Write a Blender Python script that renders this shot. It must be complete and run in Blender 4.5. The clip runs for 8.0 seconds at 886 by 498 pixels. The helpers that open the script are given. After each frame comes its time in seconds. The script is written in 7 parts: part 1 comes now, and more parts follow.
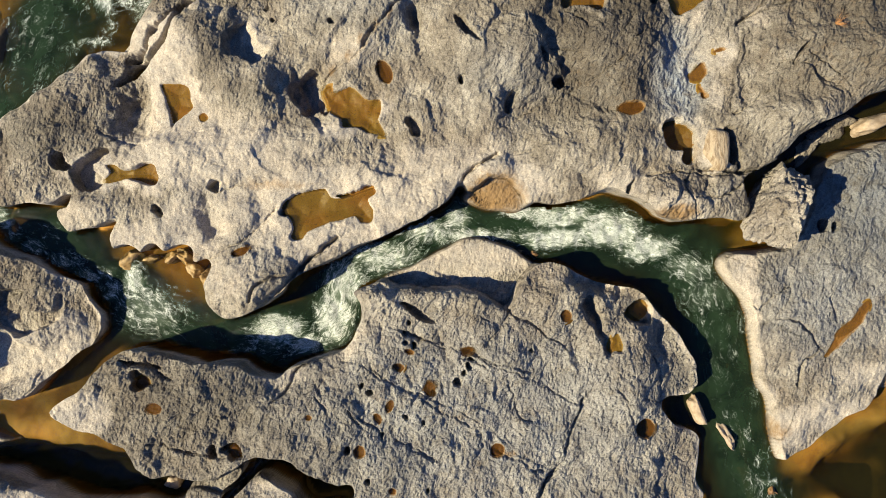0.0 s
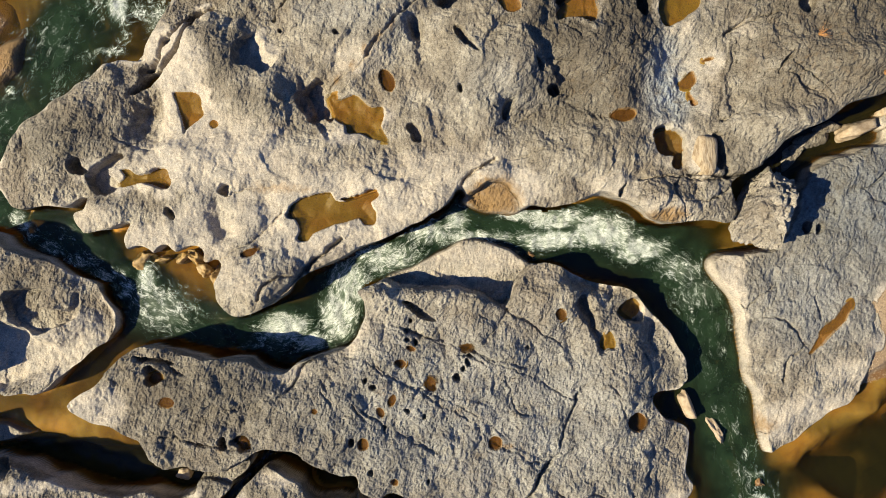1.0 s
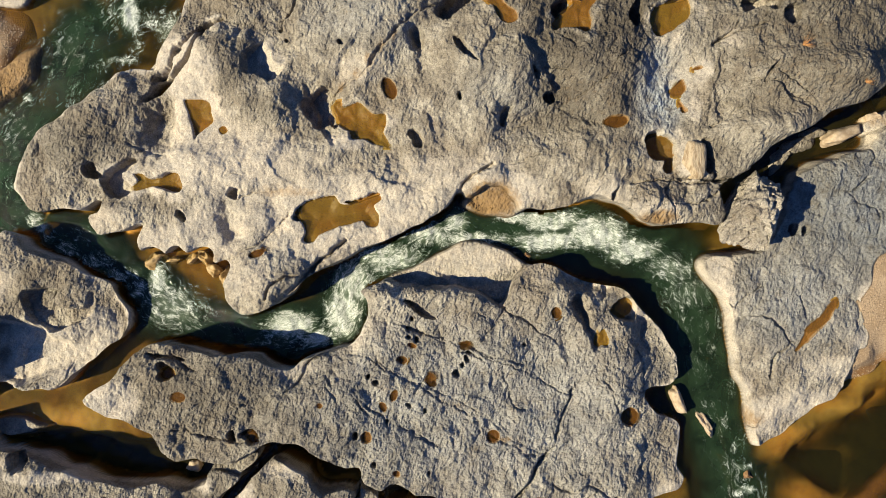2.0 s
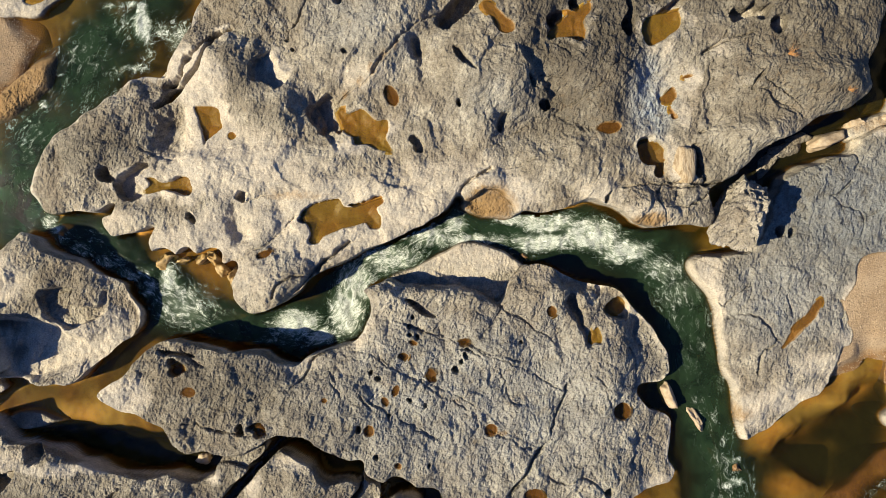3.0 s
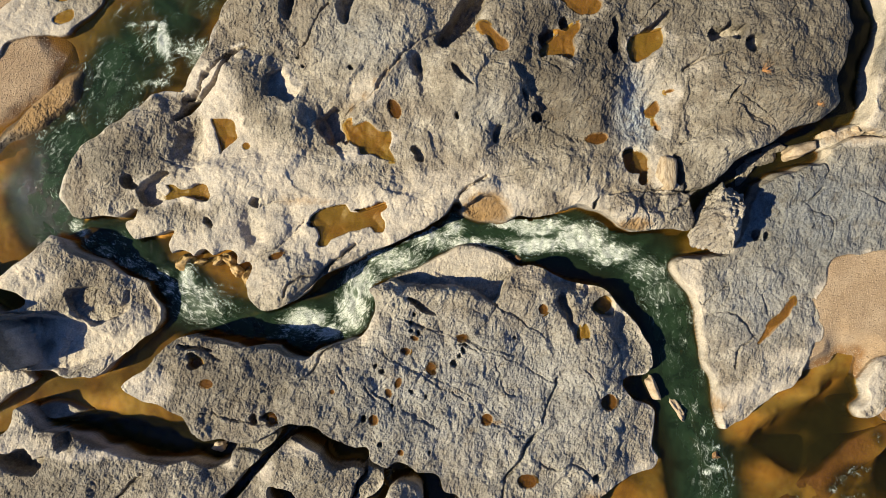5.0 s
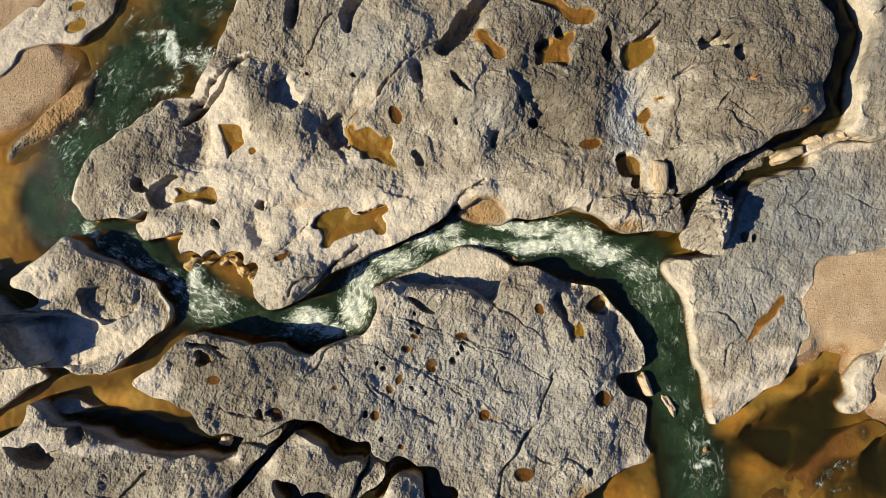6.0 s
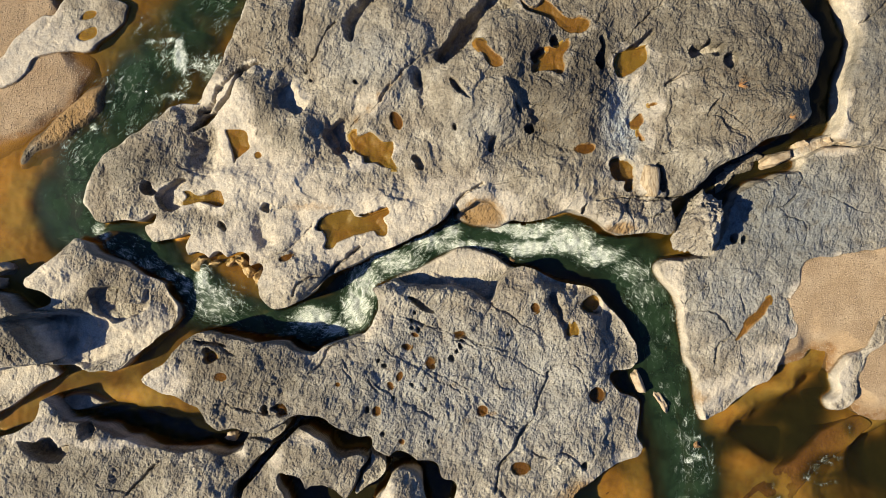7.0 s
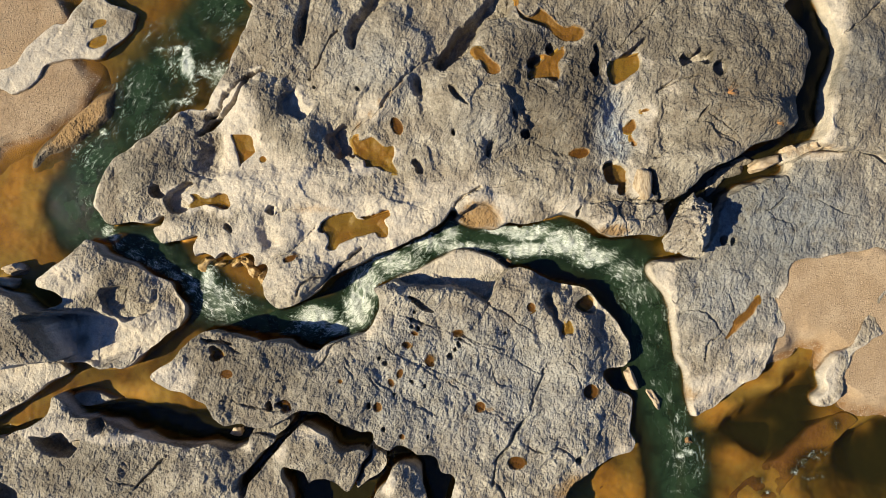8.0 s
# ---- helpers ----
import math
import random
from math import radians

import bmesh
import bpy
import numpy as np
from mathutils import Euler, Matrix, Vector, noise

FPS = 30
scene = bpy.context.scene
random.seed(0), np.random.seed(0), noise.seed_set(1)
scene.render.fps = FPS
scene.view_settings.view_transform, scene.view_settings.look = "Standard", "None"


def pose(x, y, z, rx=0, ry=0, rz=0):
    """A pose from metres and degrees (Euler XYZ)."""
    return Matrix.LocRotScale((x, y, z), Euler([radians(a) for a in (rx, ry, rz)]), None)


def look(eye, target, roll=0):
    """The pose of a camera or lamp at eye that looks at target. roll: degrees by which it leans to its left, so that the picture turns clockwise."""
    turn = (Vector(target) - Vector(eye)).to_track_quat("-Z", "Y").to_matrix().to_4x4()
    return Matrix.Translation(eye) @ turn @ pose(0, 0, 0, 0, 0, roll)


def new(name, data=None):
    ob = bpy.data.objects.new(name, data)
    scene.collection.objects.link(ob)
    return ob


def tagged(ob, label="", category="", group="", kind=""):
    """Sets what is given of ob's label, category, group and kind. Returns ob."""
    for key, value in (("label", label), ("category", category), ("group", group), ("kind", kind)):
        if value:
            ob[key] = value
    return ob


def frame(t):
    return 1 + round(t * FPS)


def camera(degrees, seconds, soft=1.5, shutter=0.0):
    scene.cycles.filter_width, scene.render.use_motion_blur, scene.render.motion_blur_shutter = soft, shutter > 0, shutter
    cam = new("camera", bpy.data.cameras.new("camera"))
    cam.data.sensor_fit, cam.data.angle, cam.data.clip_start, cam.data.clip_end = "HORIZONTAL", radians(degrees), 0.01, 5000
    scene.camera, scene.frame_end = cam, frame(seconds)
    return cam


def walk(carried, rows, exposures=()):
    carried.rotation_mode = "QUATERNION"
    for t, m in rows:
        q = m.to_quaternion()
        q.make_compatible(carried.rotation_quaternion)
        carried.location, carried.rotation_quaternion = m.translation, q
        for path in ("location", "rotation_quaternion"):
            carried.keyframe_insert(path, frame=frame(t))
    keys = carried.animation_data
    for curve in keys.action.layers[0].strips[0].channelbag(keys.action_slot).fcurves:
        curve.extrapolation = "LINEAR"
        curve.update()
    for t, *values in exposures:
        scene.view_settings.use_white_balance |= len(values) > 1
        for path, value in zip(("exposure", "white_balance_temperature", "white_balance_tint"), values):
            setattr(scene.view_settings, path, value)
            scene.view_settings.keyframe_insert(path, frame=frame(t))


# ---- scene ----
# A limestone river bed with narrow chutes and rock pools, seen by a camera that rises straight up over it.
cam = camera(62.9, 8.0, soft=0.6)
ROWS = [  # seconds, x, y, z, pitch, yaw, roll
    (0.0, 0.000, 0.000, 21.000, 0.000, 0.000, 0.000),
    (0.5, 0.017, 0.014, 21.439, 0.002, 0.054, 0.007),
    (1.0, 0.035, 0.028, 21.878, 0.006, 0.103, 0.014),
    (1.5, 0.051, 0.041, 22.315, 0.012, 0.147, 0.021),
    (2.0, 0.068, 0.053, 22.753, 0.021, 0.186, 0.030),
    (2.5, 0.084, 0.065, 23.189, 0.032, 0.220, 0.038),
    (3.0, 0.101, 0.076, 23.625, 0.046, 0.250, 0.048),
    (3.5, 0.116, 0.086, 24.060, 0.062, 0.275, 0.058),
    (4.0, 0.132, 0.096, 24.494, 0.081, 0.295, 0.068),
    (4.5, 0.147, 0.106, 24.928, 0.102, 0.310, 0.079),
    (5.0, 0.163, 0.115, 25.361, 0.125, 0.320, 0.090),
    (5.5, 0.177, 0.123, 25.794, 0.151, 0.325, 0.102),
    (6.0, 0.192, 0.131, 26.226, 0.179, 0.326, 0.115),
    (6.5, 0.206, 0.138, 26.657, 0.210, 0.321, 0.128),
    (7.0, 0.220, 0.144, 27.088, 0.243, 0.312, 0.142),
    (7.5, 0.234, 0.150, 27.518, 0.279, 0.298, 0.156),
    (8.0, 0.248, 0.155, 27.947, 0.317, 0.280, 0.171),
]
walk(cam, [(t, pose(x, y, z, rx, ry, rz)) for t, x, y, z, rx, ry, rz in ROWS])

# ---- light: a low sun from the lower left, blue sky ----
SUN_HEIGHT, SUN_FROM = 38.5, 197.0  # degrees above the horizon; degrees from +x, anticlockwise
scene.view_settings.exposure = 0.955
world = bpy.data.worlds.new("sky")
world.use_nodes = True
scene.world = world
sky = world.node_tree.nodes.new("ShaderNodeTexSky")
sky.sky_type = "NISHITA"
sky.sun_disc = False
sky.sun_elevation = radians(SUN_HEIGHT)
sky.sun_rotation = radians(90.0 - SUN_FROM)
sky.ozone_density = 10.0
sky.dust_density = 0.2
background = world.node_tree.nodes["Background"]
background.inputs["Strength"].default_value = 0.058
clear_blue = world.node_tree.nodes.new("ShaderNodeMix")
clear_blue.data_type, clear_blue.blend_type = "RGBA", "MULTIPLY"
clear_blue.inputs[0].default_value = 1.0
clear_blue.inputs[7].default_value = (0.74, 0.88, 1.10, 1.0)
world.node_tree.links.new(sky.outputs[0], clear_blue.inputs[6])
world.node_tree.links.new(clear_blue.outputs[2], background.inputs["Color"])
sun = new("sun", bpy.data.lights.new("sun", "SUN"))
sun.data.energy = 4.9
sun.data.angle = radians(0.6)
sun.data.color = (1.0, 0.895, 0.645)
a, e = radians(SUN_FROM), radians(SUN_HEIGHT)
sun.matrix_world = look((40 * math.cos(a) * math.cos(e), 40 * math.sin(a) * math.cos(e), 40 * math.sin(e)), (0, 0, 0))


# ---- materials ----
class Nodes:
    """A short way to write node materials."""

    def __init__(self, name):
        self.mat = bpy.data.materials.new(name)
        self.mat.use_nodes = True
        self.tree = self.mat.node_tree
        self.tree.nodes.clear()
        self.out = self.add("ShaderNodeOutputMaterial")
        self.where = self.add("ShaderNodeNewGeometry").outputs["Position"]

    def add(self, kind, **settings):
        node = self.tree.nodes.new(kind)
        for key, value in settings.items():
            setattr(node, key, value)
        return node

    def put(self, socket, value):
        if isinstance(value, bpy.types.NodeSocket):
            self.tree.links.new(value, socket)
        elif value is not None:
            socket.default_value = (*value, 1.0) if isinstance(value, tuple) and len(value) == 3 and socket.type == "RGBA" else value

    def attribute(self, name):
        return self.add("ShaderNodeAttribute", attribute_name=name).outputs["Fac"]

    def noise(self, scale, detail=4.0, rough=0.55, distort=0.0, vector=None):
        node = self.add("ShaderNodeTexNoise")
        self.put(node.inputs["Vector"], vector or self.where)
        for key, value in (("Scale", scale), ("Detail", detail), ("Roughness", rough), ("Distortion", distort)):
            self.put(node.inputs[key], value)
        return node.outputs["Fac"]

    def cells(self, scale, feature="F1", vector=None, output="Distance"):
        node = self.add("ShaderNodeTexVoronoi", feature=feature)
        self.put(node.inputs["Vector"], vector or self.where)
        self.put(node.inputs["Scale"], scale)
        return node.outputs[output]

    def stretch(self, scale, turn=0.0, vector=None):
        node = self.add("ShaderNodeMapping", vector_type="TEXTURE")
        self.put(node.inputs["Vector"], vector or self.where)
        node.inputs["Scale"].default_value = tuple(1 / s for s in scale)
        node.inputs["Rotation"].default_value = (0, 0, radians(turn))
        return node.outputs[0]

    def band(self, value, low, high, to_low=0.0, to_high=1.0):
        node = self.add("ShaderNodeMapRange", interpolation_type="SMOOTHSTEP")
        for k, v in enumerate((value, low, high, to_low, to_high)):
            self.put(node.inputs[k], v)
        return node.outputs[0]

    def math(self, operation, one, two=0.0):
        node = self.add("ShaderNodeMath", operation=operation)
        self.put(node.inputs[0], one)
        self.put(node.inputs[1], two)
        return node.outputs[0]

    def mix(self, factor, one, two, blend="MIX"):
        node = self.add("ShaderNodeMix", data_type="RGBA", blend_type=blend)
        self.put(node.inputs[0], factor)
        self.put(node.inputs[6], one)
        self.put(node.inputs[7], two)
        return node.outputs[2]

    def bump(self, height, strength, distance, normal=None):
        node = self.add("ShaderNodeBump")
        self.put(node.inputs["Height"], height)
        self.put(node.inputs["Strength"], strength)
        self.put(node.inputs["Distance"], distance)
        self.put(node.inputs["Normal"], normal)
        return node.outputs[0]

    def surface(self, color, rough, normal=None, specular=0.3):
        node = self.add("ShaderNodeBsdfPrincipled")
        self.put(node.inputs["Base Color"], color)
        self.put(node.inputs["Roughness"], rough)
        self.put(node.inputs["Specular IOR Level"], specular)
        self.put(node.inputs["Normal"], normal)
        return node.outputs[0]

    def done(self, shader):
        self.tree.links.new(shader, self.out.inputs["Surface"])
        return self.mat


def limestone(name, dark, light, grain=0.0):
    """Weathered crust over pale scoured stone; pale, cool, stain and algae are painted wear on the mesh."""
    n = Nodes(name)
    crust = n.mix(n.band(n.noise(1.1, 6, 0.65), 0.40, 0.62), dark, light)
    crust = n.mix(n.band(n.noise(0.55, 6, 0.62, 0.8), 0.46, 0.62, 0.0, 0.6), crust, (0.172, 0.137, 0.098))
    crust = n.mix(n.band(n.noise(9.0, 6, 0.7, 0.5), 0.46, 0.72, 0.0, 0.55), crust, (0.085, 0.071, 0.058))
    crust = n.mix(n.band(n.noise(30.0, 4, 0.65), 0.5, 0.7, 0.0, 0.4), crust, (0.313, 0.286, 0.245))
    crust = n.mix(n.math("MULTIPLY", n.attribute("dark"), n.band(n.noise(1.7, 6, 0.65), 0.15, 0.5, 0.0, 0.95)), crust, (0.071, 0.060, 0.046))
    crust = n.mix(n.math("MULTIPLY", n.attribute("cool"), n.band(n.noise(2.3, 5, 0.65), 0.2, 0.55)), crust, (0.285, 0.315, 0.335))
    cream = n.mix(n.band(n.noise(2.6, 5, 0.6), 0.35, 0.68), (0.440, 0.383, 0.305), (0.345, 0.313, 0.265))
    cream = n.mix(n.band(n.noise(13.0, 4, 0.65), 0.52, 0.75, 0.0, 0.3), cream, (0.272, 0.211, 0.150))
    worn = n.band(n.math("ADD", n.attribute("pale"), n.math("MULTIPLY", n.math("SUBTRACT", n.noise(4.0, 7, 0.7), 0.5), 0.6)), 0.12, 0.68)
    color = n.mix(worn, crust, cream)
    # Fine speckle in the colour mimics light and shade between the grains.
    color = n.mix(n.band(n.noise(27.0, 4, 0.65), 0.42, 0.64), color, n.mix(1.0, color, (0.82, 0.81, 0.80), "MULTIPLY"))
    fissure = n.math("ABSOLUTE", n.math("SUBTRACT", n.noise(2.2, 5, 0.62, 0.6, n.stretch((0.5, 1.5, 1.0), 35)), 0.5))
    fissure = n.math("ADD", fissure, n.band(n.noise(1.3, 3, 0.5), 0.44, 0.56, 0.05, 0.0))
    color = n.mix(n.band(fissure, 0.0, 0.010, 0.3, 0.0), color, n.mix(1.0, color, (0.36, 0.33, 0.30), "MULTIPLY"))
    lichen = n.band(n.noise(3.6, 6, 0.75, 0.3), 0.47, 0.60, 0.0, 0.4)
    color = n.mix(lichen, color, n.mix(1.0, color, (0.66, 0.65, 0.64), "MULTIPLY"))
    # Dark dots in the colour stand for shade in small pits.
    pit_shade = n.cells(15.0, "F1", n.stretch((1.0, 0.7, 1.0), 20))
    color = n.mix(n.band(n.math("ADD", pit_shade, n.band(n.noise(2.0, 4, 0.6), 0.4, 0.6, 0.16, 0.0)), 0.08, 0.2, 0.5, 0.0), color, n.mix(1.0, color, (0.42, 0.39, 0.36), "MULTIPLY"))
    # Darker and lighter grains, painted as if shaded and lit.
    color = n.mix(n.band(n.noise(22.0, 3, 0.7), 0.52, 0.66, 0.0, 0.65), color, n.mix(1.0, color, (0.45, 0.43, 0.41), "MULTIPLY"))
    color = n.mix(n.band(n.noise(28.0, 3, 0.65), 0.53, 0.66, 0.0, 0.55), color, n.mix(1.0, color, (1.6, 1.59, 1.56), "MULTIPLY"))
    speck = n.noise(48.0, 2, 0.6)
    color = n.mix(n.band(speck, 0.50, 0.62, 0.0, 0.18), color, n.mix(1.0, color, (0.55, 0.53, 0.51), "MULTIPLY"))
    color = n.mix(n.band(speck, 0.50, 0.38, 0.0, 0.15), color, n.mix(1.0, color, (1.5, 1.49, 1.47), "MULTIPLY"))
    rust = n.mix(n.noise(6.0, 4, 0.6), (0.140, 0.072, 0.026), (0.270, 0.165, 0.058))
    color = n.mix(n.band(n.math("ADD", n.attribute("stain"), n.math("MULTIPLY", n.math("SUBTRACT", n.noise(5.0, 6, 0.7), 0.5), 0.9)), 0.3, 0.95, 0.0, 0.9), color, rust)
    # Wet foot of the walls, darkened further to paint in their shade.
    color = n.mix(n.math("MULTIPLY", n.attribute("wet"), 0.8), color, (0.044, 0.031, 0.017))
    slime = n.mix(n.band(n.noise(0.9, 5, 0.6), 0.25, 0.62), (0.245, 0.106, 0.012), (0.205, 0.130, 0.018))
    slime = n.mix(n.band(n.noise(14.0, 3, 0.6), 0.58, 0.70, 0.0, 0.7), slime, (0.068, 0.034, 0.014))
    slime = n.mix(n.attribute("stain"), slime, n.mix(n.noise(9.0, 3, 0.6), (0.105, 0.046, 0.012), (0.215, 0.092, 0.020)))
    color = n.mix(n.band(n.attribute("algae"), 0.35, 0.65), color, slime)
    soft = n.math("MULTIPLY", n.math("MULTIPLY", n.band(worn, 0.0, 1.0, 1.0, 0.42), n.math("ADD", n.attribute("coarse"), grain)), n.band(n.attribute("algae"), 0.0, 0.6, 1.0, 0.2))
    relief = n.bump(n.noise(21.0, 3, 0.65, 0.0, n.stretch((1.1, 0.85, 1.0), -20)), soft, 0.046)
    relief = n.bump(n.cells(10.0, "F1", n.stretch((1.15, 0.8, 1.0), -20)), soft, -0.052, relief)
    relief = n.bump(n.noise(7.0, 2, 0.55, 0.1, n.stretch((1.1, 0.85, 1.0), -20)), soft, 0.125, relief)
    relief = n.bump(n.noise(3.0, 1.5, 0.5, 0.2, n.stretch((1.2, 0.8, 1.0), -25)), soft, 0.10, relief)
    return n.done(n.surface(color, n.band(n.attribute("algae"), 0.3, 0.7, 0.88, 0.45), relief, 0.25))


def bed_stone():
    """Submerged stone under ochre algae."""
    n = Nodes("submerged_stone")
    far = n.mix(n.band(n.noise(0.08, 6, 0.65), 0.4, 0.6), (0.22, 0.20, 0.165), (0.10, 0.11, 0.06))
    color = n.mix(n.band(n.noise(0.7, 5, 0.55), 0.35, 0.65), (0.335, 0.155, 0.020), (0.300, 0.185, 0.038))
    color = n.mix(n.band(n.noise(2.2, 5, 0.6), 0.45, 0.72, 0.0, 0.55), color, (0.150, 0.066, 0.013))
    color = n.mix(n.band(n.noise(14.0, 3, 0.55), 0.55, 0.75, 0.0, 0.35), color, (0.313, 0.204, 0.082))
    color = n.mix(n.attribute("outer"), color, far)
    return n.done(n.surface(color, 0.75, n.bump(n.noise(9.0, 4, 0.6), 0.15, 0.02), 0.2))


def water(name, clear, murky, still, thick, ripple, foam):
    """Tinted clear water that turns murky with depth, a thin gloss, white froth where it is churned."""
    n = Nodes(name)
    deep = n.math("SUBTRACT", 1.0, n.math("POWER", 2.718, n.math("MULTIPLY", n.math("ADD", n.attribute("depth"), n.attribute("foam")), -thick)))
    wave = n.noise(7.0, 4, 0.6, 0.8)
    rippling = n.band(n.attribute("stream"), 0.0, 1.0, ripple * 0.35, ripple)
    normal = n.bump(wave, rippling, 0.06)
    normal = n.bump(n.noise(22.0, 3, 0.6, 0.5), rippling, 0.016, normal)
    tint = n.add("ShaderNodeBsdfTransparent")
    n.put(tint.inputs[0], n.mix(deep, (0.97, 0.95, 0.88), clear))
    dim = n.mix(n.band(n.noise(1.1, 4, 0.6, 1.0), 0.35, 0.65), murky, tuple(c * 0.5 for c in murky))
    body = n.add("ShaderNodeBsdfDiffuse")
    n.put(body.inputs[0], n.mix(n.band(n.attribute("foam"), 0.3, 1.0), n.mix(n.attribute("stream"), still, dim), (0.080, 0.112, 0.066)))
    mix = n.add("ShaderNodeMixShader")
    n.put(mix.inputs[0], deep)
    n.put(mix.inputs[1], tint.outputs[0])
    n.put(mix.inputs[2], body.outputs[0])
    gloss = n.add("ShaderNodeBsdfGlossy")
    gloss.inputs["Roughness"].default_value = 0.06
    n.put(gloss.inputs["Normal"], normal)
    top = n.add("ShaderNodeMixShader")
    top.inputs[0].default_value = 0.018
    n.put(top.inputs[1], mix.outputs[0])
    n.put(top.inputs[2], gloss.outputs[0])
    if not foam:
        return n.done(top.outputs[0])
    flow = n.add("ShaderNodeUVMap", uv_map="flow").outputs[0]
    warp = n.add("ShaderNodeTexNoise")
    n.put(warp.inputs["Vector"], flow)
    warp.inputs["Scale"].default_value = 2.2
    bent = n.add("ShaderNodeVectorMath", operation="MULTIPLY_ADD")
    n.put(bent.inputs[0], warp.outputs["Color"])
    bent.inputs[1].default_value = (0.3, 0.3, 0.3)
    n.put(bent.inputs[2], flow)
    long = n.stretch((0.7, 1.3, 1.0), 0.0, bent.outputs[0])

    def strands(scale, thin, distort):
        return n.math("SUBTRACT", 1.0, n.math("MULTIPLY", n.math("ABSOLUTE", n.math("SUBTRACT", n.noise(scale, 2.5, 0.55, distort, long), 0.5)), thin))

    coarse = n.math("MAXIMUM", strands(2.0, 26.0, 1.8), strands(4.2, 20.0, 1.6))
    lacy = n.math("MAXIMUM", strands(8.5, 15.0, 1.3), strands(15.0, 11.0, 1.0))
    threads = n.math("MAXIMUM", coarse, n.math("MULTIPLY", lacy, 0.9))
    lumps = n.noise(3.2, 6, 0.66, 1.6, long)
    amount = n.attribute("foam")
    push = n.math("ADD", n.math("MULTIPLY", n.math("SUBTRACT", amount, 0.55), 1.7), n.math("MULTIPLY", n.math("SUBTRACT", lumps, 0.5), 3.6))
    cover = n.band(n.math("ADD", n.math("MAXIMUM", threads, -0.5), n.math("MINIMUM", push, 0.35)), 0.3, 1.45)
    cover = n.math("MULTIPLY", cover, n.band(amount, 0.03, 0.3))
    milk = n.math("MULTIPLY", n.band(push, -1.3, 1.2, 0.0, 0.72), n.band(amount, 0.35, 0.8))
    milk = n.math("MULTIPLY", milk, n.band(n.noise(11.0, 5, 0.75, 1.4, long), 0.36, 0.6, 0.25, 1.0))
    cover = n.math("MAXIMUM", cover, milk)
    white = n.surface(n.mix(cover, (0.25, 0.31, 0.235), (0.76, 0.775, 0.72)), 0.7, n.bump(n.math("ADD", lumps, n.math("MULTIPLY", threads, 0.2)), 0.5, 0.08), 0.2)
    last = n.add("ShaderNodeMixShader")
    n.put(last.inputs[0], n.math("MULTIPLY", cover, 0.95))
    n.put(last.inputs[1], top.outputs[0])
    n.put(last.inputs[2], white)
    return n.done(last.outputs[0])


def gravel_stone():
    n = Nodes("river_gravel")
    tone = n.add("ShaderNodeTexVoronoi")
    n.put(tone.inputs["Vector"], n.where)
    tone.inputs["Scale"].default_value = 22.0
    color = n.mix(n.band(tone.outputs["Distance"], 0.0, 0.6), (0.374, 0.272, 0.170), (0.245, 0.170, 0.102))
    color = n.mix(n.band(n.noise(0.8, 5, 0.6), 0.4, 0.66, 0.0, 0.6), color, (0.394, 0.299, 0.197))
    color = n.mix(n.band(n.noise(20.0, 4, 0.7), 0.5, 0.68, 0.0, 0.75), color, (0.165, 0.118, 0.080))
    damp = n.math("MULTIPLY", n.attribute("wet"), n.band(n.noise(3.0, 4, 0.6), 0.3, 0.6, 0.5, 1.0))
    color = n.mix(damp, color, n.mix(1.0, color, (0.62, 0.46, 0.30), "MULTIPLY"))
    color = n.mix(n.attribute("algae"), color, (0.245, 0.122, 0.022))
    relief = n.bump(tone.outputs["Distance"], 0.5, -0.02)
    return n.done(n.surface(color, 0.9, n.bump(n.noise(45.0, 3, 0.6), 0.5, 0.02, relief), 0.2))


def plain(name, one, two, scale=8.0, rough=0.85):
    n = Nodes(name)
    color = n.mix(n.band(n.noise(scale, 5, 0.65), 0.35, 0.68), one, two)
    return n.done(n.surface(color, rough, n.bump(n.noise(scale * 4, 5, 0.65), 0.5, 0.03), 0.25))


ROCK = limestone("weathered_limestone", (0.190, 0.163, 0.124), (0.350, 0.314, 0.250))
BED = bed_stone()
RIVER_WATER = water("river_water", (0.16, 0.18, 0.07), (0.016, 0.031, 0.014), (0.013, 0.011, 0.002), 1.25, 0.45, True)
POOL_WATER = water("pool_water", (0.75, 0.62, 0.30), (0.10, 0.06, 0.015), (0.10, 0.06, 0.015), 1.2, 0.05, False)
DARK_WATER = water("pothole_water", (0.5, 0.34, 0.12), (0.065, 0.033, 0.007), (0.065, 0.033, 0.007), 2.0, 0.05, False)
GRAVEL = gravel_stone()

# ---- height field tools ----
STEP = 0.024
gx = np.arange(-18.6, 18.61, STEP)
gy = np.arange(-10.8, 10.81, STEP)
X, Y = np.meshgrid(gx, gy)
TABLE = np.random.RandomState(7).rand(4096) * 2 * np.pi
GRADIENT = np.stack([np.cos(TABLE), np.sin(TABLE)])


